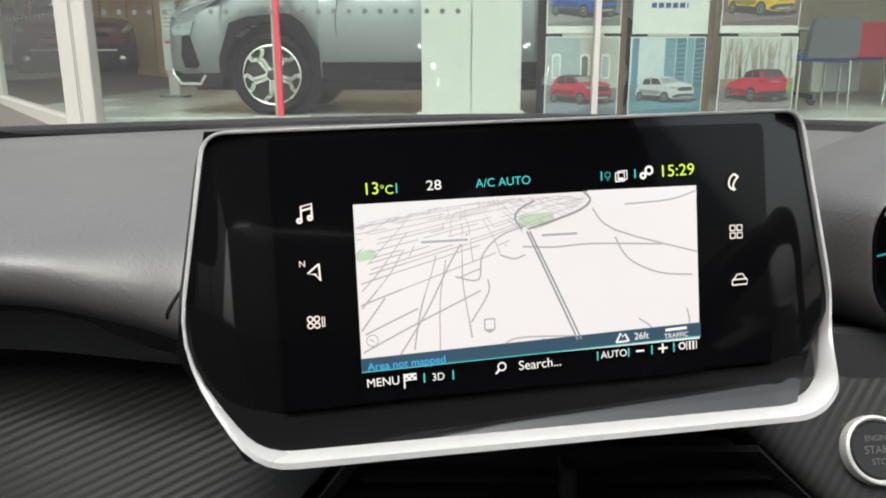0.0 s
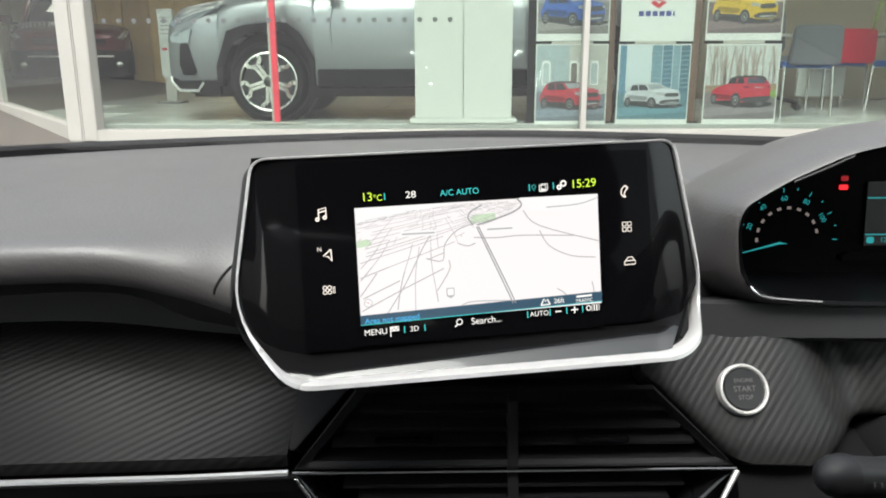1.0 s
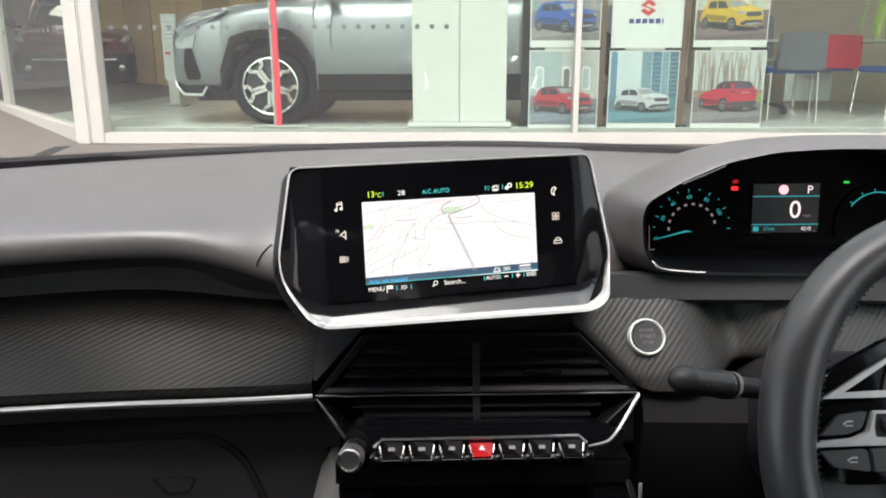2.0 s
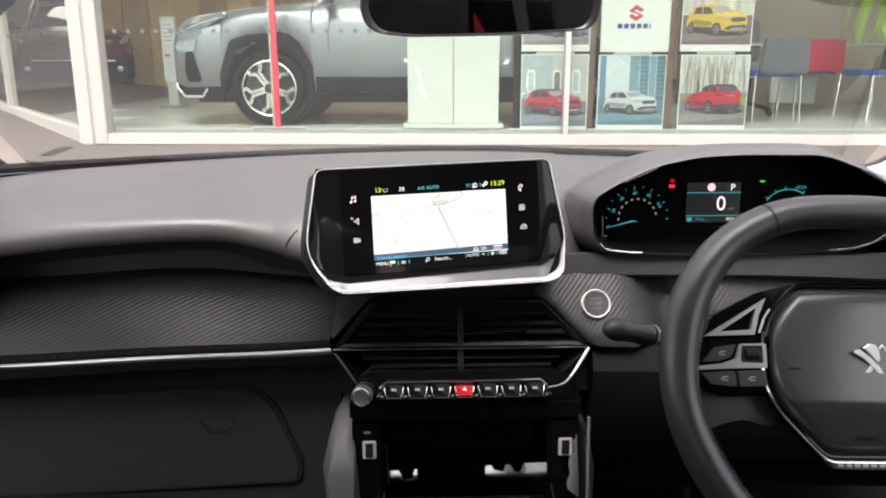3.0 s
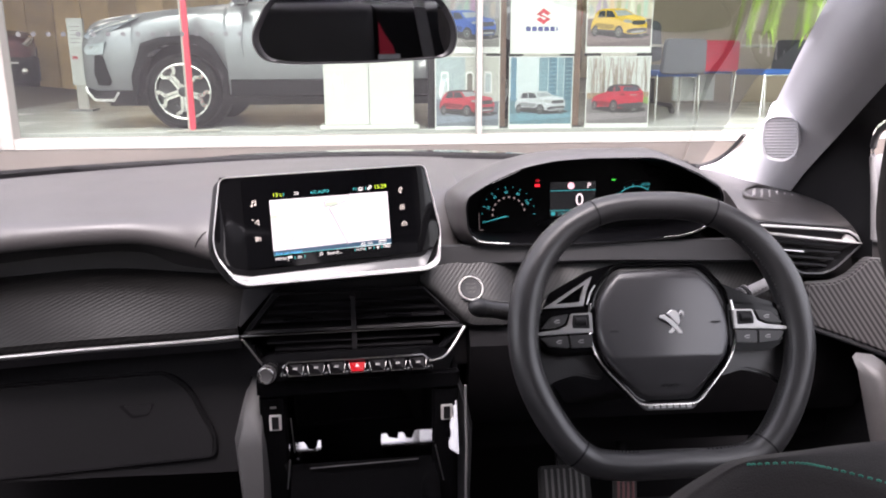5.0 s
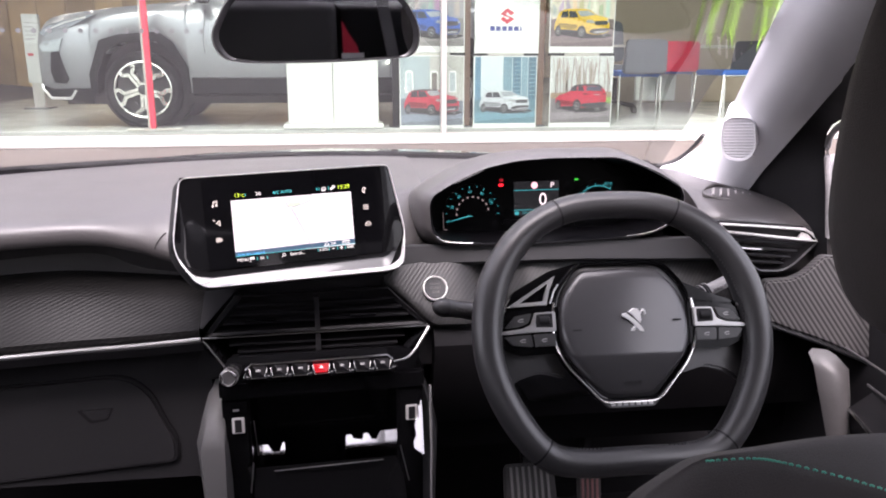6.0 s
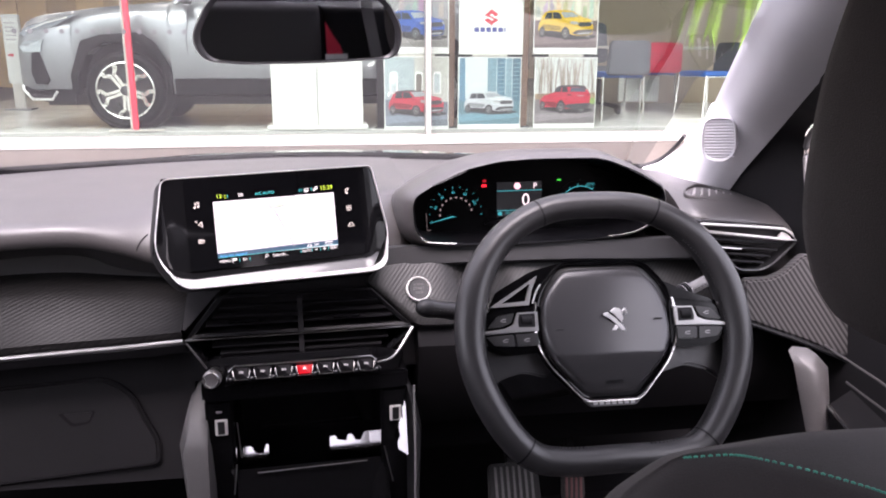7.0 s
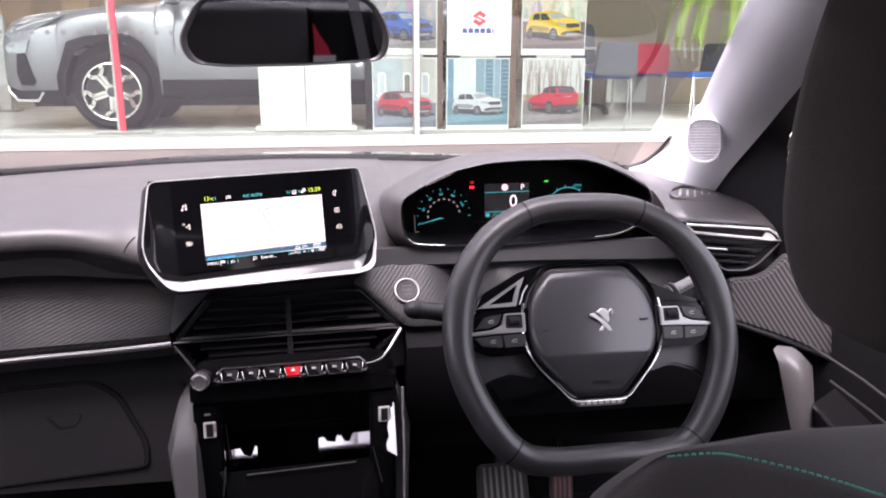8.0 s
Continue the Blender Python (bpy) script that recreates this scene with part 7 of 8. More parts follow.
def poster(x0, x1, z0, z1, label, scene_, color, cy=0.16, cw=0.43, sy=1.0):
    ps = thing("poster", label, "poster", (x0, PY, z0), group="window posters")
    pm = frame_of(((x0 + x1) / 2, PY, z0), (1, 0, 0), (0, 0, 1))
    w, h = (x1 - x0) / 2, z1 - z0
    part("card", slab([(-w, 0), (w, 0), (w, h), (-w, h)], -0.008, 0.0, pm, 0.001), M_BOARD, ps)
    q = at2(pm, 0, 0, 0.0012)
    e = 0.008
    b0 = 0.055 if scene_ != "sign" else 0
    def bit(nm, pts, mt, lift=0.0):
        part(nm, flat(pts, at2(q, 0, 0, lift)), mt, ps)
    if scene_ == "sign":
        return ps, pm
    road = {"street": (0.16, 0.19, 0.23), "city": (0.10, 0.22, 0.27), "wood": (0.20, 0.18, 0.19), "rough": (0.22, 0.21, 0.20), "yard": (0.16, 0.12, 0.12)}[scene_]
    far = {"street": (0.36, 0.44, 0.46), "city": (0.62, 0.70, 0.72), "wood": (0.58, 0.60, 0.58), "rough": (0.34, 0.33, 0.34), "yard": (0.62, 0.56, 0.46)}[scene_]
    hz = 0.44 * h
    bit("picture_background", [(-w + e, hz), (w - e, hz), (w - e, h - e), (-w + e, h - e)], paint("poster_far", far))
    bit("picture_road", [(-w + e, b0), (w - e, b0), (w - e, hz), (-w + e, hz)], paint("poster_road", road))
    bit("picture_road_light", [(-w + e, b0 + 0.02), (w - e, b0 + 0.06), (w - e, b0 + 0.10), (-w + e, b0 + 0.09)], paint("poster_road_light", tuple(c * 1.4 for c in road)), 0.0001)
    r2 = random.Random(len(label))
    if scene_ == "street":
        bit("picture_house", [(-0.02, hz - 0.02), (w - e, hz - 0.02), (w - e, h - e), (-0.02, h - e)], paint("poster_house", (0.50, 0.50, 0.46)), 0.0001)
        for u in (-0.20, 0.02, 0.18):
            bit("picture_window_frame", rounded([(u - 0.035, hz + 0.05), (u + 0.035, hz + 0.05), (u + 0.035, hz + 0.24, 0.03), (u - 0.035, hz + 0.24, 0.03)], 0.002), M_BOARD, 0.00015)
            bit("picture_window_dark", rounded([(u - 0.024, hz + 0.06), (u + 0.024, hz + 0.06), (u + 0.024, hz + 0.22, 0.02), (u - 0.024, hz + 0.22, 0.02)], 0.002), paint("poster_dusk", (0.16, 0.14, 0.12)) if u == 0.02 else paint("poster_sky", (0.45, 0.52, 0.55)), 0.00018)
    if scene_ == "city":
        for k, (u0, u1, t0) in enumerate(((-0.27, -0.22, 0.16), (-0.02, 0.06, 0.20), (0.065, 0.14, 0.24), (0.145, 0.20, 0.2), (0.205, w - e, 0.18))):
            bit("picture_tower", [(u0, hz - 0.02), (u1, hz - 0.02), (u1, h - e), (u0, h - e)], paint("poster_tower", ((0.10, 0.25, 0.36), (0.16, 0.30, 0.36), (0.07, 0.19, 0.27), (0.20, 0.34, 0.40), (0.06, 0.16, 0.22))[k]), 0.0001)
            for j in range(9):
                z = hz + 0.02 + j * 0.035
                if z < h - 0.03 and k:
                    bit("picture_floor_band", [(u0, z), (u1, z + 0.004), (u1, z + 0.010), (u0, z + 0.005)], paint("poster_band", (0.24, 0.38, 0.44)), 0.00015)
    if scene_ == "wood":
        bit("picture_grass", [(-w + e, hz - 0.01), (w - e, hz - 0.02), (w - e, hz + 0.05), (-w + e, hz + 0.04)], paint("poster_brush", (0.34, 0.24, 0.15)), 0.0001)
        bit("picture_grass", [(0.2, hz - 0.04), (w - e, hz - 0.06), (w - e, hz + 0.0), (0.22, hz - 0.0)], paint("poster_grass", (0.22, 0.36, 0.08)), 0.00012)
        bm_ = bmesh.new()
        for k in range(26):
            u = -w + 0.02 + r2.random() * (2 * w - 0.04)
            z = hz + r2.uniform(0.0, 0.04)
            for j in range(3):
                strip([(u, z), (u + r2.uniform(-0.01, 0.01), z + 0.12), (u + r2.uniform(-0.035, 0.035), min(h - e - 0.005, z + r2.uniform(0.18, 0.36)))], r2.uniform(0.0012, 0.004), 0.00015 + 0.00001 * k, q, bm_)
        part("picture_trees", bm_, paint("poster_bark", (0.36, 0.30, 0.25)), ps, smooth=0)
    if scene_ in ("rough", "yard"):
        for k in range(9):
            u = -w + 0.02 + k * (2 * w - 0.05) / 9
            bit("picture_wall_block", [(u, hz + 0.02), (u + 0.04, hz + 0.02), (u + 0.04, hz + 0.05 + 0.2 * r2.random()), (u, hz + 0.05 + 0.2 * r2.random())], paint("poster_block", tuple(c * r2.uniform(0.6, 1.3) for c in far)), 0.0001 + 0.00001 * k)
        if scene_ == "yard":
            for k in range(8):
                for j in range(3):
                    if (k + j) % 2 == 0:
                        bit("picture_check", [(-0.06 + k * 0.025, h - 0.11 + j * 0.03), (-0.035 + k * 0.025, h - 0.11 + j * 0.03), (-0.035 + k * 0.025, h - 0.08 + j * 0.03), (-0.06 + k * 0.025, h - 0.08 + j * 0.03)], M_TYRE, 0.0003)
    car_picture(at2(q, 0, 0, 0.0004), ps, color, 0.0, cy, cw, sy, scene_ == "wood", scene_ == "street")
    return ps, pm


poster(0.612, 1.180, 0.668, 1.322, "poster of a bright red hatchback before pale houses", "street", (0.50, 0.02, 0.045), 0.145, 0.485, 0.92)
poster(1.262, 1.832, 0.680, 1.318, "poster of a white estate car before glass towers", "city", (0.56, 0.59, 0.62), 0.145, 0.45, 0.88)
poster(1.952, 2.530, 0.680, 1.318, "poster of a red off-roader seen from behind in woodland", "wood", (0.55, 0.02, 0.05), 0.145, 0.46, 1.0)
poster(0.612, 1.180, 1.345, 2.00, "poster of a bright blue car on rough stone ground", "rough", (0.02, 0.10, 0.42), 0.12, 0.50, 0.95)
poster(1.932, 2.520, 1.345, 2.00, "poster of a yellow off-roader in a yard", "yard", (0.64, 0.42, 0.02), 0.13, 0.50, 0.98)
sign, sm = poster(1.268, 1.838, 1.340, 2.02, "white sign with a red angular emblem and blue bars", "sign", (1, 1, 1))
sm = at2(sm, 0.0, 0, 0.0012)
M_SRED = paint("sign_red", (0.62, 0.02, 0.04))
M_SBLUE = paint("sign_blue", (0.03, 0.05, 0.28))
S_OUT = [(-37, 8), (0, 38), (37, 14), (20, 2), (0, 16), (-12, 8), (37, -14), (0, -40), (-37, -16), (-20, -4), (0, -18), (12, -10)]
part("emblem", flat([(x * 0.00172, 0.315 + y * 0.00172) for x, y in S_OUT], at2(sm, 0, 0, 0.0003)), M_SRED, sign, "red angular emblem")
for k in range(6):
    u = -0.150 + k * 0.053
    part("letter_bar", flat([(u, 0.190), (u + (0.040 if k < 5 else 0.012), 0.190), (u + (0.040 if k < 5 else 0.012), 0.228), (u, 0.228)], sm), M_SBLUE, sign)
for x in (1.215, 1.885, 0.585):
    ps = thing("poster_post", "brown upright post of the poster rack", "post", (x, 6.30, FZ), group="poster rack posts")
    part("upright", block(x - 0.030, x + 0.030, 6.29, 6.33, FZ, 3.0, 0.004), M_BROWN if x > 0.6 else M_DEEP, ps)
    part("foot", block(x - 0.05, x + 0.05, 6.24, 6.38, FZ, FZ + 0.012, 0.003), M_DEEP, ps)
for x0, x1 in ((0.60, 1.19), (1.25, 1.84), (1.93, 2.54)):
    rl = thing("poster_rail", "slim white rail between two posters", "rail", ((x0 + x1) / 2, PY, 1.33), group="poster rails")
    part("clip", block((x0 + x1) / 2 - 0.16, (x0 + x1) / 2 + 0.16, PY - 0.004, PY + 0.006, 1.322, 1.342, 0.002), M_FRAME, rl)
    part("bar", block(x0, x1, PY + 0.008, PY + 0.020, 1.322, 1.342, 0.002), M_DEEP, rl, "dark bar")


# ---------------------------------------------------------------- cars in the showroom
def lerp_table(tbl, x):
    return float(np.interp(x, [a for a, _ in tbl], [b for _, b in tbl]))


M_MACHINED = shade("machined_alloy", (0.75, 0.74, 0.70), 0.25, metal=0.9, spread=0.05)
M_DISC = shade("brake_metal", (0.42, 0.39, 0.30), 0.35, metal=0.7)
M_WING = shade("pale_bumper_insert", (0.42, 0.47, 0.50), 0.25, metal=0.4, coat=0.5)


def show_car(label, m, color, rim, lip=True, lens=(0.24, 0.27, 0.31)):
    """A parked car, its front axle at the origin, facing +x, standing on z = 0."""
    R, ARCH, WB, HW = 0.352, 0.405, 2.66, 0.905
    TR = 0.326 if lip else R  # tyre
    car = new("parked_car")
    car.matrix_basis = Matrix.Identity(4)
    tagged(car, label, "car")
    pm = shade("car_paint", color, 0.34, metal=0.6, coat=0.5, spread=0.0, even=True)
    clad = shade("black_cladding", (0.005, 0.005, 0.0055), 0.6, spec=0.08)
    top = [(-3.62, 0.78), (-3.55, 1.02), (-3.2, 1.12), (-1.5, 1.10), (-0.55, 1.09), (-0.2, 1.06), (0.2, 1.02), (0.5, 0.980), (0.70, 0.950), (0.80, 0.915), (0.87, 0.855), (0.92, 0.78), (0.93, 0.56)]
    low = [(-3.62, 0.48), (-3.5, 0.34), (-3.2, 0.30), (0.45, 0.30), (0.75, 0.28), (0.93, 0.33)]
    plan = [(-3.62, 0.70), (-3.5, 0.84), (-3.0, HW), (-0.4, HW), (0.3, HW - 0.01), (0.6, HW - 0.035), (0.80, HW - 0.10), (0.88, HW - 0.17), (0.93, HW - 0.32)]
    xs_ = sorted(set([-3.62 + 4.55 * k / 90 for k in range(91)] + [c + ARCH * math.cos(math.pi * k / 20) for c in (0, -WB) for k in range(21)]))
    prof = [(0.0, 0.955), (0.08, 0.975), (0.30, 1.0), (0.55, 0.995), (0.72, 0.985), (0.80, 0.965), (0.92, 0.90), (1.0, 0.80), (1.02, 0.55), (1.03, 0.0)]
    rings = []
    for x in xs_:
        zb, zt, w = lerp_table(low, x), lerp_table(top, x), lerp_table(plan, x)
        for c in (0.0, -WB):
            if abs(x - c) < ARCH:
                zb = max(zb, R + math.sqrt(max(0, ARCH ** 2 - (x - c) ** 2)) - 0.01)
        half = [(w * f, zb + (zt - zb) * s) for s, f in prof]
        rings.append([Vector((x, y, z)) for y, z in half] + [Vector((x, -y, z)) for y, z in half[:-1][::-1]])
    part("body", loft(rings, caps=True), pm, car, "glossy painted body", smooth=50)
    # cabin
    cab = []
    for z, xf, xr, w in ((1.06, -0.46, -3.42, 0.83), (1.20, -0.66, -3.38, 0.80), (1.45, -1.06, -3.22, 0.71), (1.62, -1.38, -3.05, 0.62)):
        cab.append([Vector((x, y, z)) for x, y in rounded([(xf, -w * 0.86, 0.12), (xf, w * 0.86, 0.12), (xr, w * 0.9, 0.2), (xr, -w * 0.9, 0.2)], seg=4)])
    part("window_glass", loft(cab), shade("dark_car_glass", (0.02, 0.025, 0.028), 0.05, coat=0.5), car, "dark tinted windows", smooth=50)
    part("roof", loft([[Vector((x, y, z)) for x, y in rounded([(-1.30 + k, -0.62 + k, 0.12), (-1.30 + k * 0, 0.62 - k, 0.12), (-3.12, 0.60 - k, 0.2), (-3.12, -0.60 + k, 0.2)], seg=4)] for z, k in ((1.60, -0.02), (1.645, 0.0), (1.675, 0.08))]), pm, car, smooth=50)
    for s in (-1, 1):
        part("windscreen_post", tube([Vector((-0.44, s * 0.74, 1.05)), Vector((-0.85, s * 0.69, 1.34)), Vector((-1.30, s * 0.60, 1.63))], 0.035, 8), pm, car)
        mr = part("door_mirror", loft([[Vector((-0.62 + dx, s * (0.90 + y), z)) for y, z in rounded([(0.0, 1.08), (0.02, 1.20), (0.20, 1.21), (0.21, 1.10), (0.10, 1.06)], 0.03)] for dx in (0.0, 0.05, 0.11)]), pm, car, "painted door mirror", smooth=60)
        part("mirror_base", block(-0.60, -0.52, s * 0.82, s * 0.98, 1.05, 1.09, 0.01), M_RUBBER, mr)
        for c in (0.0, -WB):
            pts = [(c + x, R + z) for x, z in ((0.425, -0.06), (0.432, 0.106), (0.326, 0.388), (0.168, 0.438), (-0.168, 0.462), (-0.282, 0.375), (-0.400, 0.159), (-0.400, -0.06))]
            rin = [(c + x, R + z) for x, z in ((0.375, -0.06), (0.365, 0.106), (0.275, 0.300), (0.145, 0.372), (-0.145, 0.380), (-0.262, 0.270), (-0.345, 0.130), (-0.350, -0.06))]
            rows_ = []
            for (xo, zo), (xi, zi) in zip(pts, rin):
                w = lerp_table(plan, xo) * 0.995
                rows_.append([Vector((xo, s * (w - 0.03), zo)), Vector((xo, s * (w + 0.010), zo)), Vector(((xo + xi) / 2, s * (w + 0.022), (zo + zi) / 2)), Vector((xi, s * (w + 0.012), zi)), Vector((xi, s * (w - 0.20), zi))])
            part("arch_cladding", loft(rows_), clad, car, "black wheel arch cladding", smooth=50)
            part("wheel_well", lathe([(0.10, -0.02), (ARCH - 0.005, -0.02), (ARCH - 0.005, 0.16)], 30, Matrix.Translation((c, s * (HW - 0.38 if s > 0 else HW - 0.38), R)) @ pose(0, 0, 0, -90 * s, 0, 0)), M_DEEP, car)
            wh = part("wheel", lathe([(0.235, -0.10), (0.29, -0.115), (TR - 0.012, -0.10), (TR, -0.07), (TR, 0.07), (TR - 0.012, 0.10), (0.29, 0.115), (0.250, 0.108), (0.243, 0.095)], 48, Matrix.Translation((c, s * (HW - 0.125), TR)) @ pose(0, 0, 0, -90 * s, 0, 0), caps=False), clad, car, "black tyre")
            wm = Matrix.Translation((c, s * (HW - 0.125), TR)) @ pose(0, 0, 0, -90 * s, 0, 0)
            part("rim", lathe([(0.243, 0.06), (0.243, 0.100), (0.236, 0.104), (0.229, 0.098), (0.222, 0.05), (0.05, 0.03)], 40, wm), M_SATIN, wh, "dark rim with machined spokes")
            bmr = bmesh.new()
            lathe([(0.236, 0.098), (0.244, 0.104), (0.236, 0.108), (0.231, 0.104)], 40, wm, bmr, False)
            for k in range(5):
                for dd in (-0.17, 0.17):
                    a = 2 * math.pi * k / 5 + math.pi / 2
                    way = [Vector((r_ * math.cos(a + dd * f), r_ * math.sin(a + dd * f))) for r_, f in ((0.040, 2.2), (0.165, 0.62), (0.200, 1.75), (0.238, 1.55))]
                    for a_, b_, hw in zip(way, way[1:], (0.0130, 0.0150, 0.0160)):
                        d_ = (b_ - a_).normalized()
                        n_ = Vector((-d_.y, d_.x)) * hw
                        a_, b_ = a_ - d_ * 0.004, b_ + d_ * 0.004
                        slab([tuple(a_ - n_), tuple(b_ - n_), tuple(b_ + n_), tuple(a_ + n_)], 0.085, 0.104, wm, 0, bm=bmr)
            part("spokes", bmr, rim, wh, "bright machined spokes")
            part("brake_disc", lathe([(0.15, 0.050), (0.15, 0.058), (0.06, 0.060)], 30, wm), M_DISC, wh, "pale brake disc")
            part("hub_cap", lathe([(0.045, 0.09), (0.045, 0.103), (0.03, 0.108)], 20, wm), M_SATIN, wh)
        sk = lambda x: lerp_table(plan, x)
        part("sill_cladding", loft([[Vector((x, s * (sk(x) - 0.06), 0.27)), Vector((x, s * (sk(x) + 0.006), 0.29)), Vector((x, s * (sk(x) + 0.008), 0.42)), Vector((x, s * (sk(x) - 0.04), 0.44))] for x in (-WB + ARCH + 0.02, -1.4, -ARCH - 0.02)]), clad, car)
        for x in (-0.56, -1.62):
            part("door_gap", tube([Vector((x, s * (sk(x) * 0.985 + 0.004), 0.46)), Vector((x + 0.02, s * (sk(x) + 0.002), 0.75)), Vector((x - 0.01, s * (sk(x) * 0.975), 1.0))], 0.003, 5), M_DEEP, car)
        lm = part("headlamp", loft([[Vector((x, s * (lerp_table(plan, x) * k + 0.006), z)) for x, z in pts_] for k, pts_ in ((0.955, [(0.34, 0.955), (0.58, 0.905), (0.76, 0.855), (0.86, 0.80), (0.80, 0.775), (0.60, 0.835)]), (0.90, [(0.34, 0.965), (0.58, 0.92), (0.76, 0.875), (0.86, 0.82), (0.80, 0.79), (0.60, 0.845)]))]), shade("lamp_lens", lens, 0.08, metal=0.3, coat=1.0), car, "clear headlamp")
        part("lamp_strip", tube([Vector((x, s * (lerp_table(plan, x) * 0.965 + 0.008), z)) for x, z in ((0.42, 0.930), (0.60, 0.885), (0.78, 0.82))], 0.006, 6), M_BRIGHT, lm)
        part("side_intake", loft([[Vector((x, s * (lerp_table(plan, x) * k + 0.004), z)) for x, z in pts_] for k, pts_ in ((1.0, [(0.675, 0.650), (0.745, 0.640), (0.765, 0.48), (0.735, 0.385), (0.635, 0.380), (0.605, 0.415)]), (0.94, [(0.675, 0.650), (0.745, 0.640), (0.765, 0.48), (0.735, 0.385), (0.635, 0.380), (0.605, 0.415)]))]), clad, car, "black side intake")
        if lip:
            part("bumper_wing", loft([[Vector((x, s * (lerp_table(plan, x) * k + 0.006), z)) for x, z in ((0.63, 0.755), (0.80, 0.730), (0.86, 0.690), (0.82, 0.645), (0.665, 0.648))] for k in (1.0, 0.93)]), M_WING, car, "pale insert under the headlamp")
            part("lower_bumper", loft([[Vector((x, s * (lerp_table(plan, x) + dy), z)) for dy, z in ((-0.05, z0), (0.007, z0 + 0.01), (0.009, z1), (-0.05, z1 + 0.01))] for x, z0, z1 in ((0.41, 0.20, 0.335), (0.58, 0.225, 0.335), (0.76, 0.25, 0.33), (0.85, 0.30, 0.36))]), clad, car, "black lower bumper")
            part("bumper_lip", tube([Vector((x, s * (lerp_table(plan, x) + 0.006), z)) for x, z in ((0.55, 0.325), (0.60, 0.255), (0.78, 0.255), (0.86, 0.33), (0.87, 0.37))], 0.012, 8), M_BRIGHT, car, "silver bumper lip")
        part("door_handle", tube([Vector((-1.30, s * (HW + 0.005), 0.90)), Vector((-1.40, s * (HW + 0.025), 0.905)), Vector((-1.50, s * (HW + 0.005), 0.90))], 0.012, 8), pm, car)
        part("tail_lamp", block(-3.58, -3.40, s * 0.62, s * 0.86, 0.88, 1.04, 0.02), shade("tail_red", (0.35, 0.01, 0.01), 0.15), car)
    if not lip:
        run = [(x, lerp_table(plan, x) * 1.03 + 0.008) for x in (0.44, 0.60, 0.74, 0.82, 0.88, 0.93)] + [(0.950, 0.40), (0.955, 0.15)]
        run = run + [(x, -y) for x, y in run[::-1]]
        part("lower_bumper", loft([[Vector((x, y, 0.24)), Vector((x, y, 0.60)), Vector((x - 0.03, y * 0.97, 0.63)), Vector((x - 0.08, y * 0.9, 0.63)), Vector((x - 0.08, y * 0.9, 0.24))] for x, y in run]), clad, car, "black lower bumper", smooth=50)
        part("bumper_strip", tube([Vector((x + 0.006, y, 0.53)) for x, y in run[5:11]], 0.016, 6), M_BRIGHT, car, "bright bumper strip")
        for s in (-1, 1):
            part("fog_lamp", lathe([(0.05, 0.0), (0.05, 0.02), (0.03, 0.03)], 18, Matrix.Translation((0.905, s * 0.68, 0.40)) @ pose(0, 0, 0, 0, 90, 0)), M_MACHINED, car, "round fog lamp")
    part("grille", slab(rounded([(-0.52, 0.62), (0.52, 0.62), (0.46, 0.44), (-0.46, 0.44)], 0.03), -0.05, 0.03, frame_of((0.915, 0, 0), (0, 1, 0), (0, 0, 1))), clad, car, "black grille")
    part("grille", slab(rounded([(-0.50, 0.80), (0.50, 0.80), (0.54, 0.68), (-0.54, 0.68)], 0.03), -0.08, 0.015, frame_of((0.885, 0, 0), (0, 1, 0), (0, 0, 1))), clad, car, "black grille")
    part("grille_bar", tube([Vector((0.905, y, 0.70)) for y in (-0.5, 0, 0.5)], 0.012, 6), M_CHROME if lip else clad, car)
    part("underbody", block(-3.4, 0.7, -0.80, 0.80, 0.20, 0.34, 0.03), M_DEEP, car)
    car.matrix_basis = m
    return car


show_car("silver off-road car with black arches and machined alloy wheels", pose(-1.60, 6.46 + 0.905, FZ, 0, 0, 180), (0.19, 0.197, 0.21), M_MACHINED)
show_car("dark red car with black lower bumper inside the showroom", pose(-6.46, 13.0, FZ, 0, 0, -66), (0.085, 0.004, 0.012), M_MACHINED, False, (0.62, 0.60, 0.58))


# ---------------------------------------------------------------- chairs, plant, clutter
M_BLUE_SEAT = shade("blue_upholstery", (0.03, 0.10, 0.32), 0.8, bump=0.3)
M_GREY_BACK = shade("grey_upholstery", (0.075, 0.080, 0.092), 0.85, bump=0.3)
M_RED_BACK = shade("red_upholstery", (0.42, 0.015, 0.04), 0.8, bump=0.3)


def show_chair(x, y, turn, back, label):
    ch = new("visitor_chair")
    tagged(ch, label, "chair", "visitor chairs")
    part("seat", slab(rounded([(-0.23, -0.22), (0.23, -0.22), (0.23, 0.22), (-0.23, 0.22)], 0.05), 0.42, 0.475, Matrix.Identity(4), 0.018), M_BLUE_SEAT, ch, "blue padded seat")
    part("backrest", slab(rounded([(-0.23, 0.45), (0.23, 0.45), (0.21, 0.78), (-0.21, 0.78)], 0.05), -0.02, 0.03, frame_of((0, -0.235, 0), (1, 0, 0), (0, -0.10, 1)), 0.012), back, ch, "padded backrest")
    for sx in (-1, 1):
        for sy in (-1, 1):
            part("leg", tube([Vector((sx * 0.215, sy * 0.20, 0.43)), Vector((sx * 0.225, sy * 0.225, 0.0))], 0.011, 8), M_CHROME, ch, "bright metal leg")
        part("side_rail", tube([Vector((sx * 0.215, -0.2, 0.415)), Vector((sx * 0.215, 0.2, 0.415))], 0.010, 8), M_CHROME, ch)
    ch.matrix_basis = pose(x, y, FZ, 0, 0, turn)
    return ch


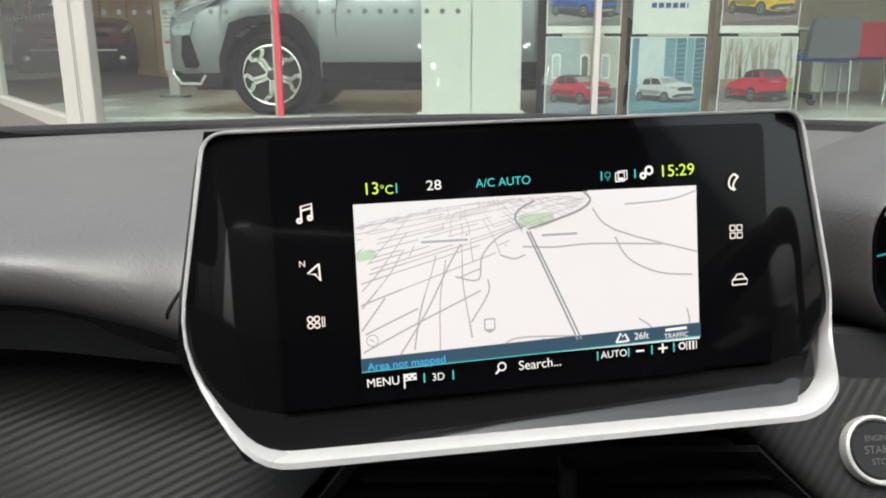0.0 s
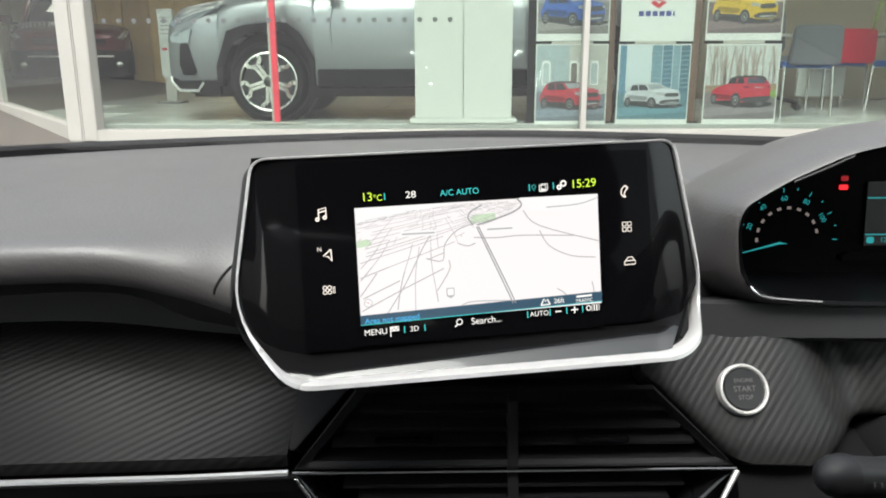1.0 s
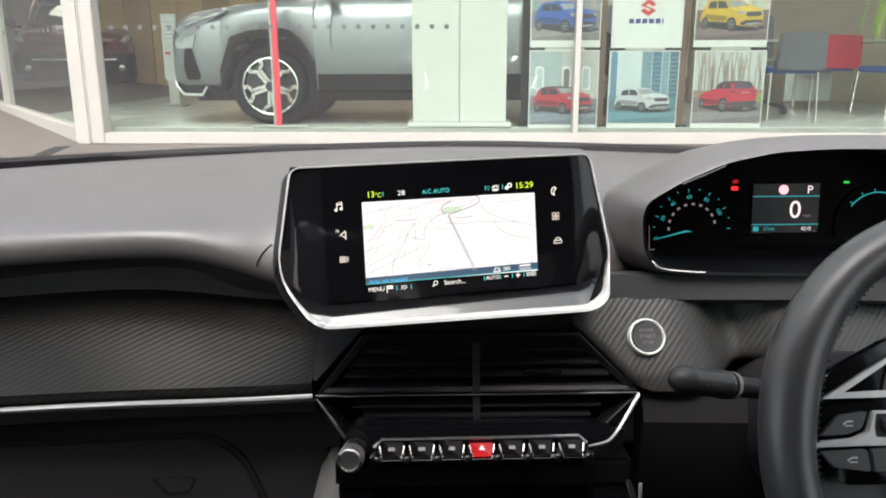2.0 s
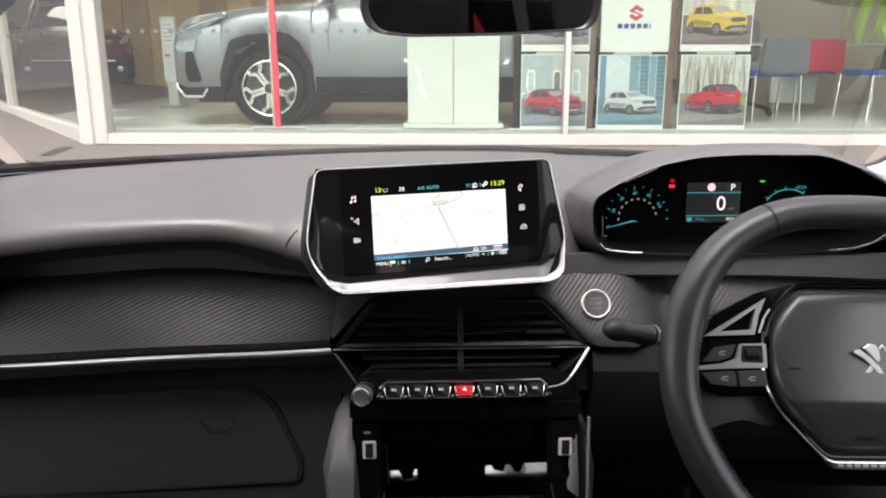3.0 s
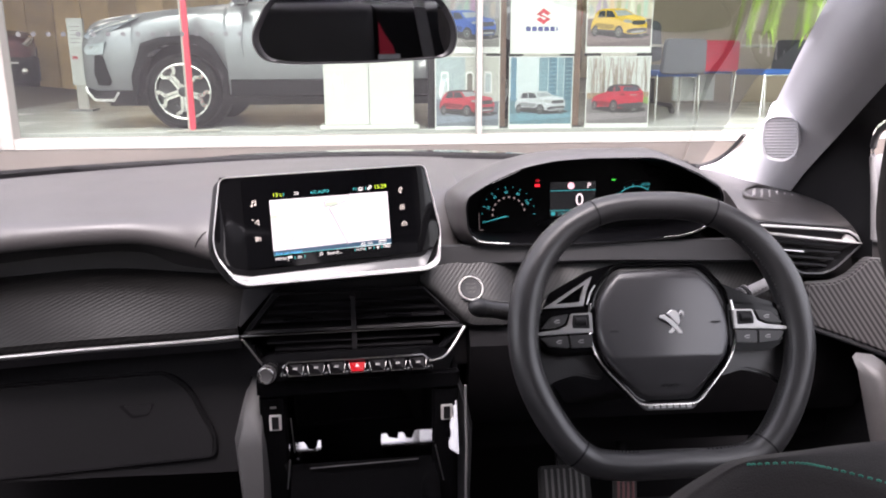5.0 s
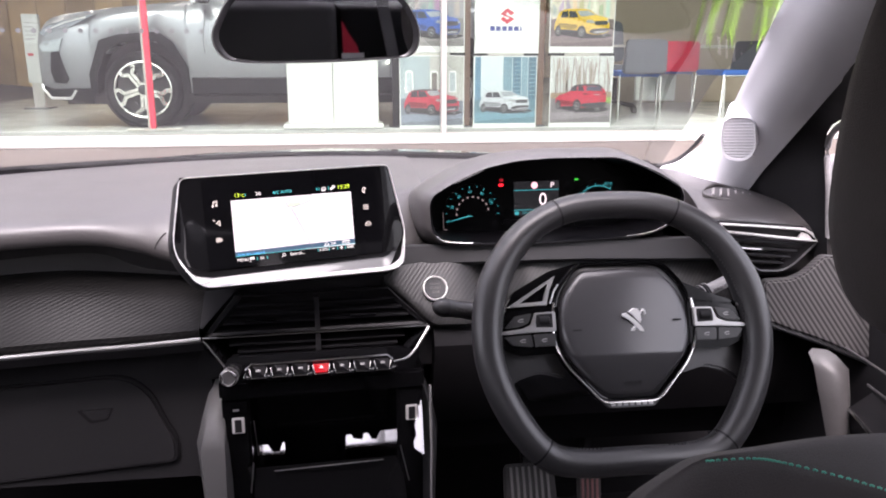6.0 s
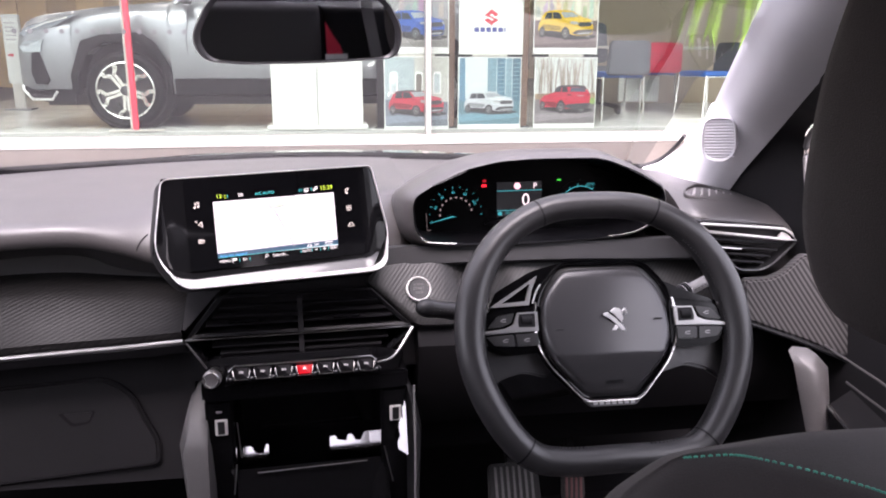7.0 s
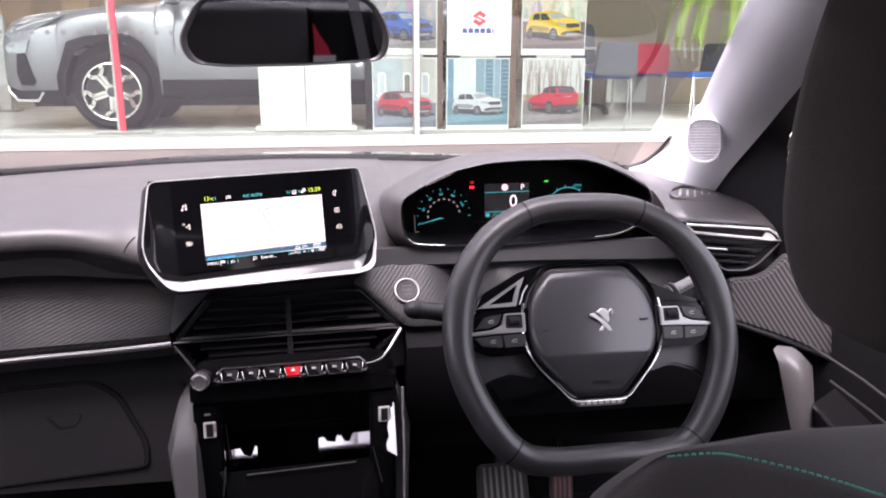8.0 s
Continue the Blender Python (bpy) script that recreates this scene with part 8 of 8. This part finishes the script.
show_chair(3.02, 7.05, 4, M_GREY_BACK, "visitor chair with a blue seat and grey back")
show_chair(4.22, 7.45, 105, M_GREY_BACK, "visitor chair with a blue seat and grey back")
show_chair(3.86, 8.15, 5, M_RED_BACK, "visitor chair with a bright red back")
tb = thing("desk", "pale sales desk with a white modesty panel", "desk", (4.1, 7.9, FZ))
part("top", block(3.1, 5.6, 8.15, 8.85, FZ + 0.71, FZ + 0.74, 0.006), M_FRAME, tb, "pale desk top")
part("front_panel", block(3.55, 4.05, 8.30, 8.33, FZ + 0.1, FZ + 0.40, 0.004), M_WHITE, tb)
for x in (3.2, 5.5):
    part("leg", block(x - 0.03, x + 0.03, 8.2, 8.8, FZ, FZ + 0.71, 0.006), M_GREYP, tb)
swv = thing("office_chair", "black swivel chair on castors", "chair", (3.15, 8.0, FZ))
part("seat", slab(rounded([(-0.24, -0.24), (0.24, -0.24), (0.24, 0.24), (-0.24, 0.24)], 0.08), 0.44, 0.52, Matrix.Translation((3.15, 7.9, FZ)), 0.02), M_GREY_BACK, swv)
part("backrest", slab(rounded([(-0.22, 0.55), (0.22, 0.55), (0.2, 1.0), (-0.2, 1.0)], 0.08), 0, 0.06, frame_of((3.15, 8.15, FZ), (1, 0.2, 0), (0, 0.1, 1)), 0.02), M_GREY_BACK, swv)
part("column", tube([Vector((3.15, 7.9, FZ + 0.1)), Vector((3.15, 7.9, FZ + 0.45))], 0.03, 10), M_DEEP, swv)
for k in range(5):
    a = 2 * math.pi * k / 5 + 0.3
    lg = part("base_arm", tube([Vector((3.15, 7.9, FZ + 0.12)), Vector((3.15 + 0.28 * math.cos(a), 7.9 + 0.28 * math.sin(a), FZ + 0.07))], 0.018, 8), M_DEEP, swv)
    part("castor", lathe([(0.01, -0.02), (0.03, -0.018), (0.03, 0.018), (0.01, 0.02)], 14, Matrix.Translation((3.15 + 0.28 * math.cos(a), 7.9 + 0.28 * math.sin(a), FZ + 0.03)) @ pose(0, 0, 0, 90, 0, 20)), M_RUBBER, lg)

M_LEAF = shade("palm_leaf", (0.24, 0.38, 0.04), 0.45, spread=0.35, cloud=6)
palm = thing("potted_palm", "tall potted palm with drooping green fronds", "plant", (4.75, 7.0, FZ))
part("pot", lathe([(0.16, 0), (0.20, 0.02), (0.24, 0.38), (0.25, 0.40), (0.22, 0.40), (0.21, 0.36)], 28, Matrix.Translation((4.75, 7.0, FZ))), M_GREYP, palm, "grey plant pot")
part("trunk", tube(smooth_line([(4.75, 7.0, FZ + 0.3), (4.72, 7.0, FZ + 0.9), (4.50, 6.90, FZ + 1.30)], 5), lambda s: 0.035 - 0.012 * s, 10), M_BROWN, palm, "slim brown stem")
lr = random.Random(11)
crown_at = Vector((4.50, 6.90, FZ + 1.30))
for k in range(17):
    a = 2 * math.pi * k / 17 + lr.uniform(-0.2, 0.2)
    reach, lift = lr.uniform(0.7, 1.05), lr.uniform(0.15, 0.5)
    line = smooth_line([crown_at, crown_at + Vector((math.cos(a) * reach * 0.4, math.sin(a) * reach * 0.35, lift)), crown_at + Vector((math.cos(a) * reach * 0.8, math.sin(a) * reach * 0.6, lift * 0.75)), crown_at + Vector((math.cos(a) * reach, math.sin(a) * reach * 0.75, lift * 0.1 - 0.45))], 7)
    bm = tube(line, lambda s: 0.007 * (1 - s * 0.8), 5)
    for i in range(3, len(line)):
        d = (line[i] - line[i - 1]).normalized()
        side_ = d.cross(Vector((0, 0, 1))).normalized()
        for sg in (-1, 1):
            for h in (0, 0.33, 0.67):
                base = line[i - 1] + (line[i] - line[i - 1]) * h
                L_ = 0.34 * math.sin(min(1, i / len(line) + 0.25) * math.pi * 0.85) + 0.06
                tip_ = base + side_ * sg * L_ * 0.46 + d * L_ * 0.42 + Vector((0, 0, -L_ * 0.70 + lr.uniform(-0.02, 0.02)))
                mid_ = (base + tip_) / 2 + Vector((0, 0, 0.05))
                wv = d * 0.0115
                va = [bm.verts.new(p) for p in (base, mid_ - wv, tip_, mid_ + wv)]
                bm.faces.new(va)
    part("frond", bm, M_LEAF, palm, "drooping green frond", smooth=30)

lect = thing("info_stand", "slim white information stand beside the cars", "display stand", (-3.38, 9.0, FZ))
part("board", block(-3.47, -3.29, 9.0, 9.06, FZ + 0.30, FZ + 1.06, 0.006), M_WHITE, lect)
part("post", block(-3.44, -3.32, 9.01, 9.05, FZ + 0.02, FZ + 0.30, 0.004), M_FRAME, lect)
part("sheet", block(-3.45, -3.31, 8.996, 8.999, FZ + 0.74, FZ + 1.02, 0.0), M_BOARD, lect, "pale printed sheet")
for k in range(5):
    part("print_bar", block(-3.44, -3.34 + 0.012 * (k % 3), 8.9945, 8.9958, FZ + 0.78 + 0.045 * k, FZ + 0.79 + 0.045 * k, 0.0), M_GREYP, lect)
part("leaflet", block(-3.44, -3.38, 8.996, 8.999, FZ + 0.60, FZ + 0.63, 0.0), M_SRED, lect, "small red leaflet")
part("foot", block(-3.52, -3.24, 8.9, 9.16, FZ, FZ + 0.02, 0.005), M_GREYP, lect)

# wooden cabinets along the far side of the showroom
M_OAK = shade("pale_oak", (0.46, 0.30, 0.13), 0.5, spread=0.2, cloud=3, grain=40, random_tone=0.25)
cabinet = thing("display_cabinet", "pale oak wall cabinet with upright panels", "cabinet", (-4.0, 13.2, FZ))
part("carcass", block(-6.6, -1.2, 13.3, 13.8, FZ, FZ + 2.1, 0.01), M_OAK, cabinet)
for k in range(12):
    x = -6.58 + 0.449 * k
    part("door", block(x, x + 0.43, 13.265, 13.299, FZ + 0.08, FZ + 2.05, 0.006), M_OAK, cabinet, "oak veneered door")
part("plinth", block(-6.6, -1.2, 13.32, 13.8, FZ, FZ + 0.07, 0.002), M_DEEP, cabinet)
counter = thing("low_counter", "low oak counter with a pale top", "counter", (-2.9, 11.6, FZ))
part("body", block(-3.6, -2.5, 11.3, 11.8, FZ, FZ + 0.92, 0.01), M_OAK, counter)
part("top", block(-3.65, -2.45, 11.25, 11.85, FZ + 0.92, FZ + 0.96, 0.008), M_CREAM, counter, "cream counter top")

# floor tiles near the glazing
tile = finish("floor_tile", block(-0.297, 0.297, -0.297, 0.297, -0.008, 0.0, 0.0015, seg=1), M_TILE)
for i in range(-11, 13):
    for j in range(0, 10):
        if 0.6 * i < -3.1 - j * 0.35:
            continue
        ob = new("floor_tile", tile)
        ob.parent, ob.matrix_parent_inverse = shop, shop.matrix_basis.inverted()
        ob.matrix_basis = Matrix.Translation((0.6 * i + 0.1, GY + 0.40 + 0.6 * j, FZ))
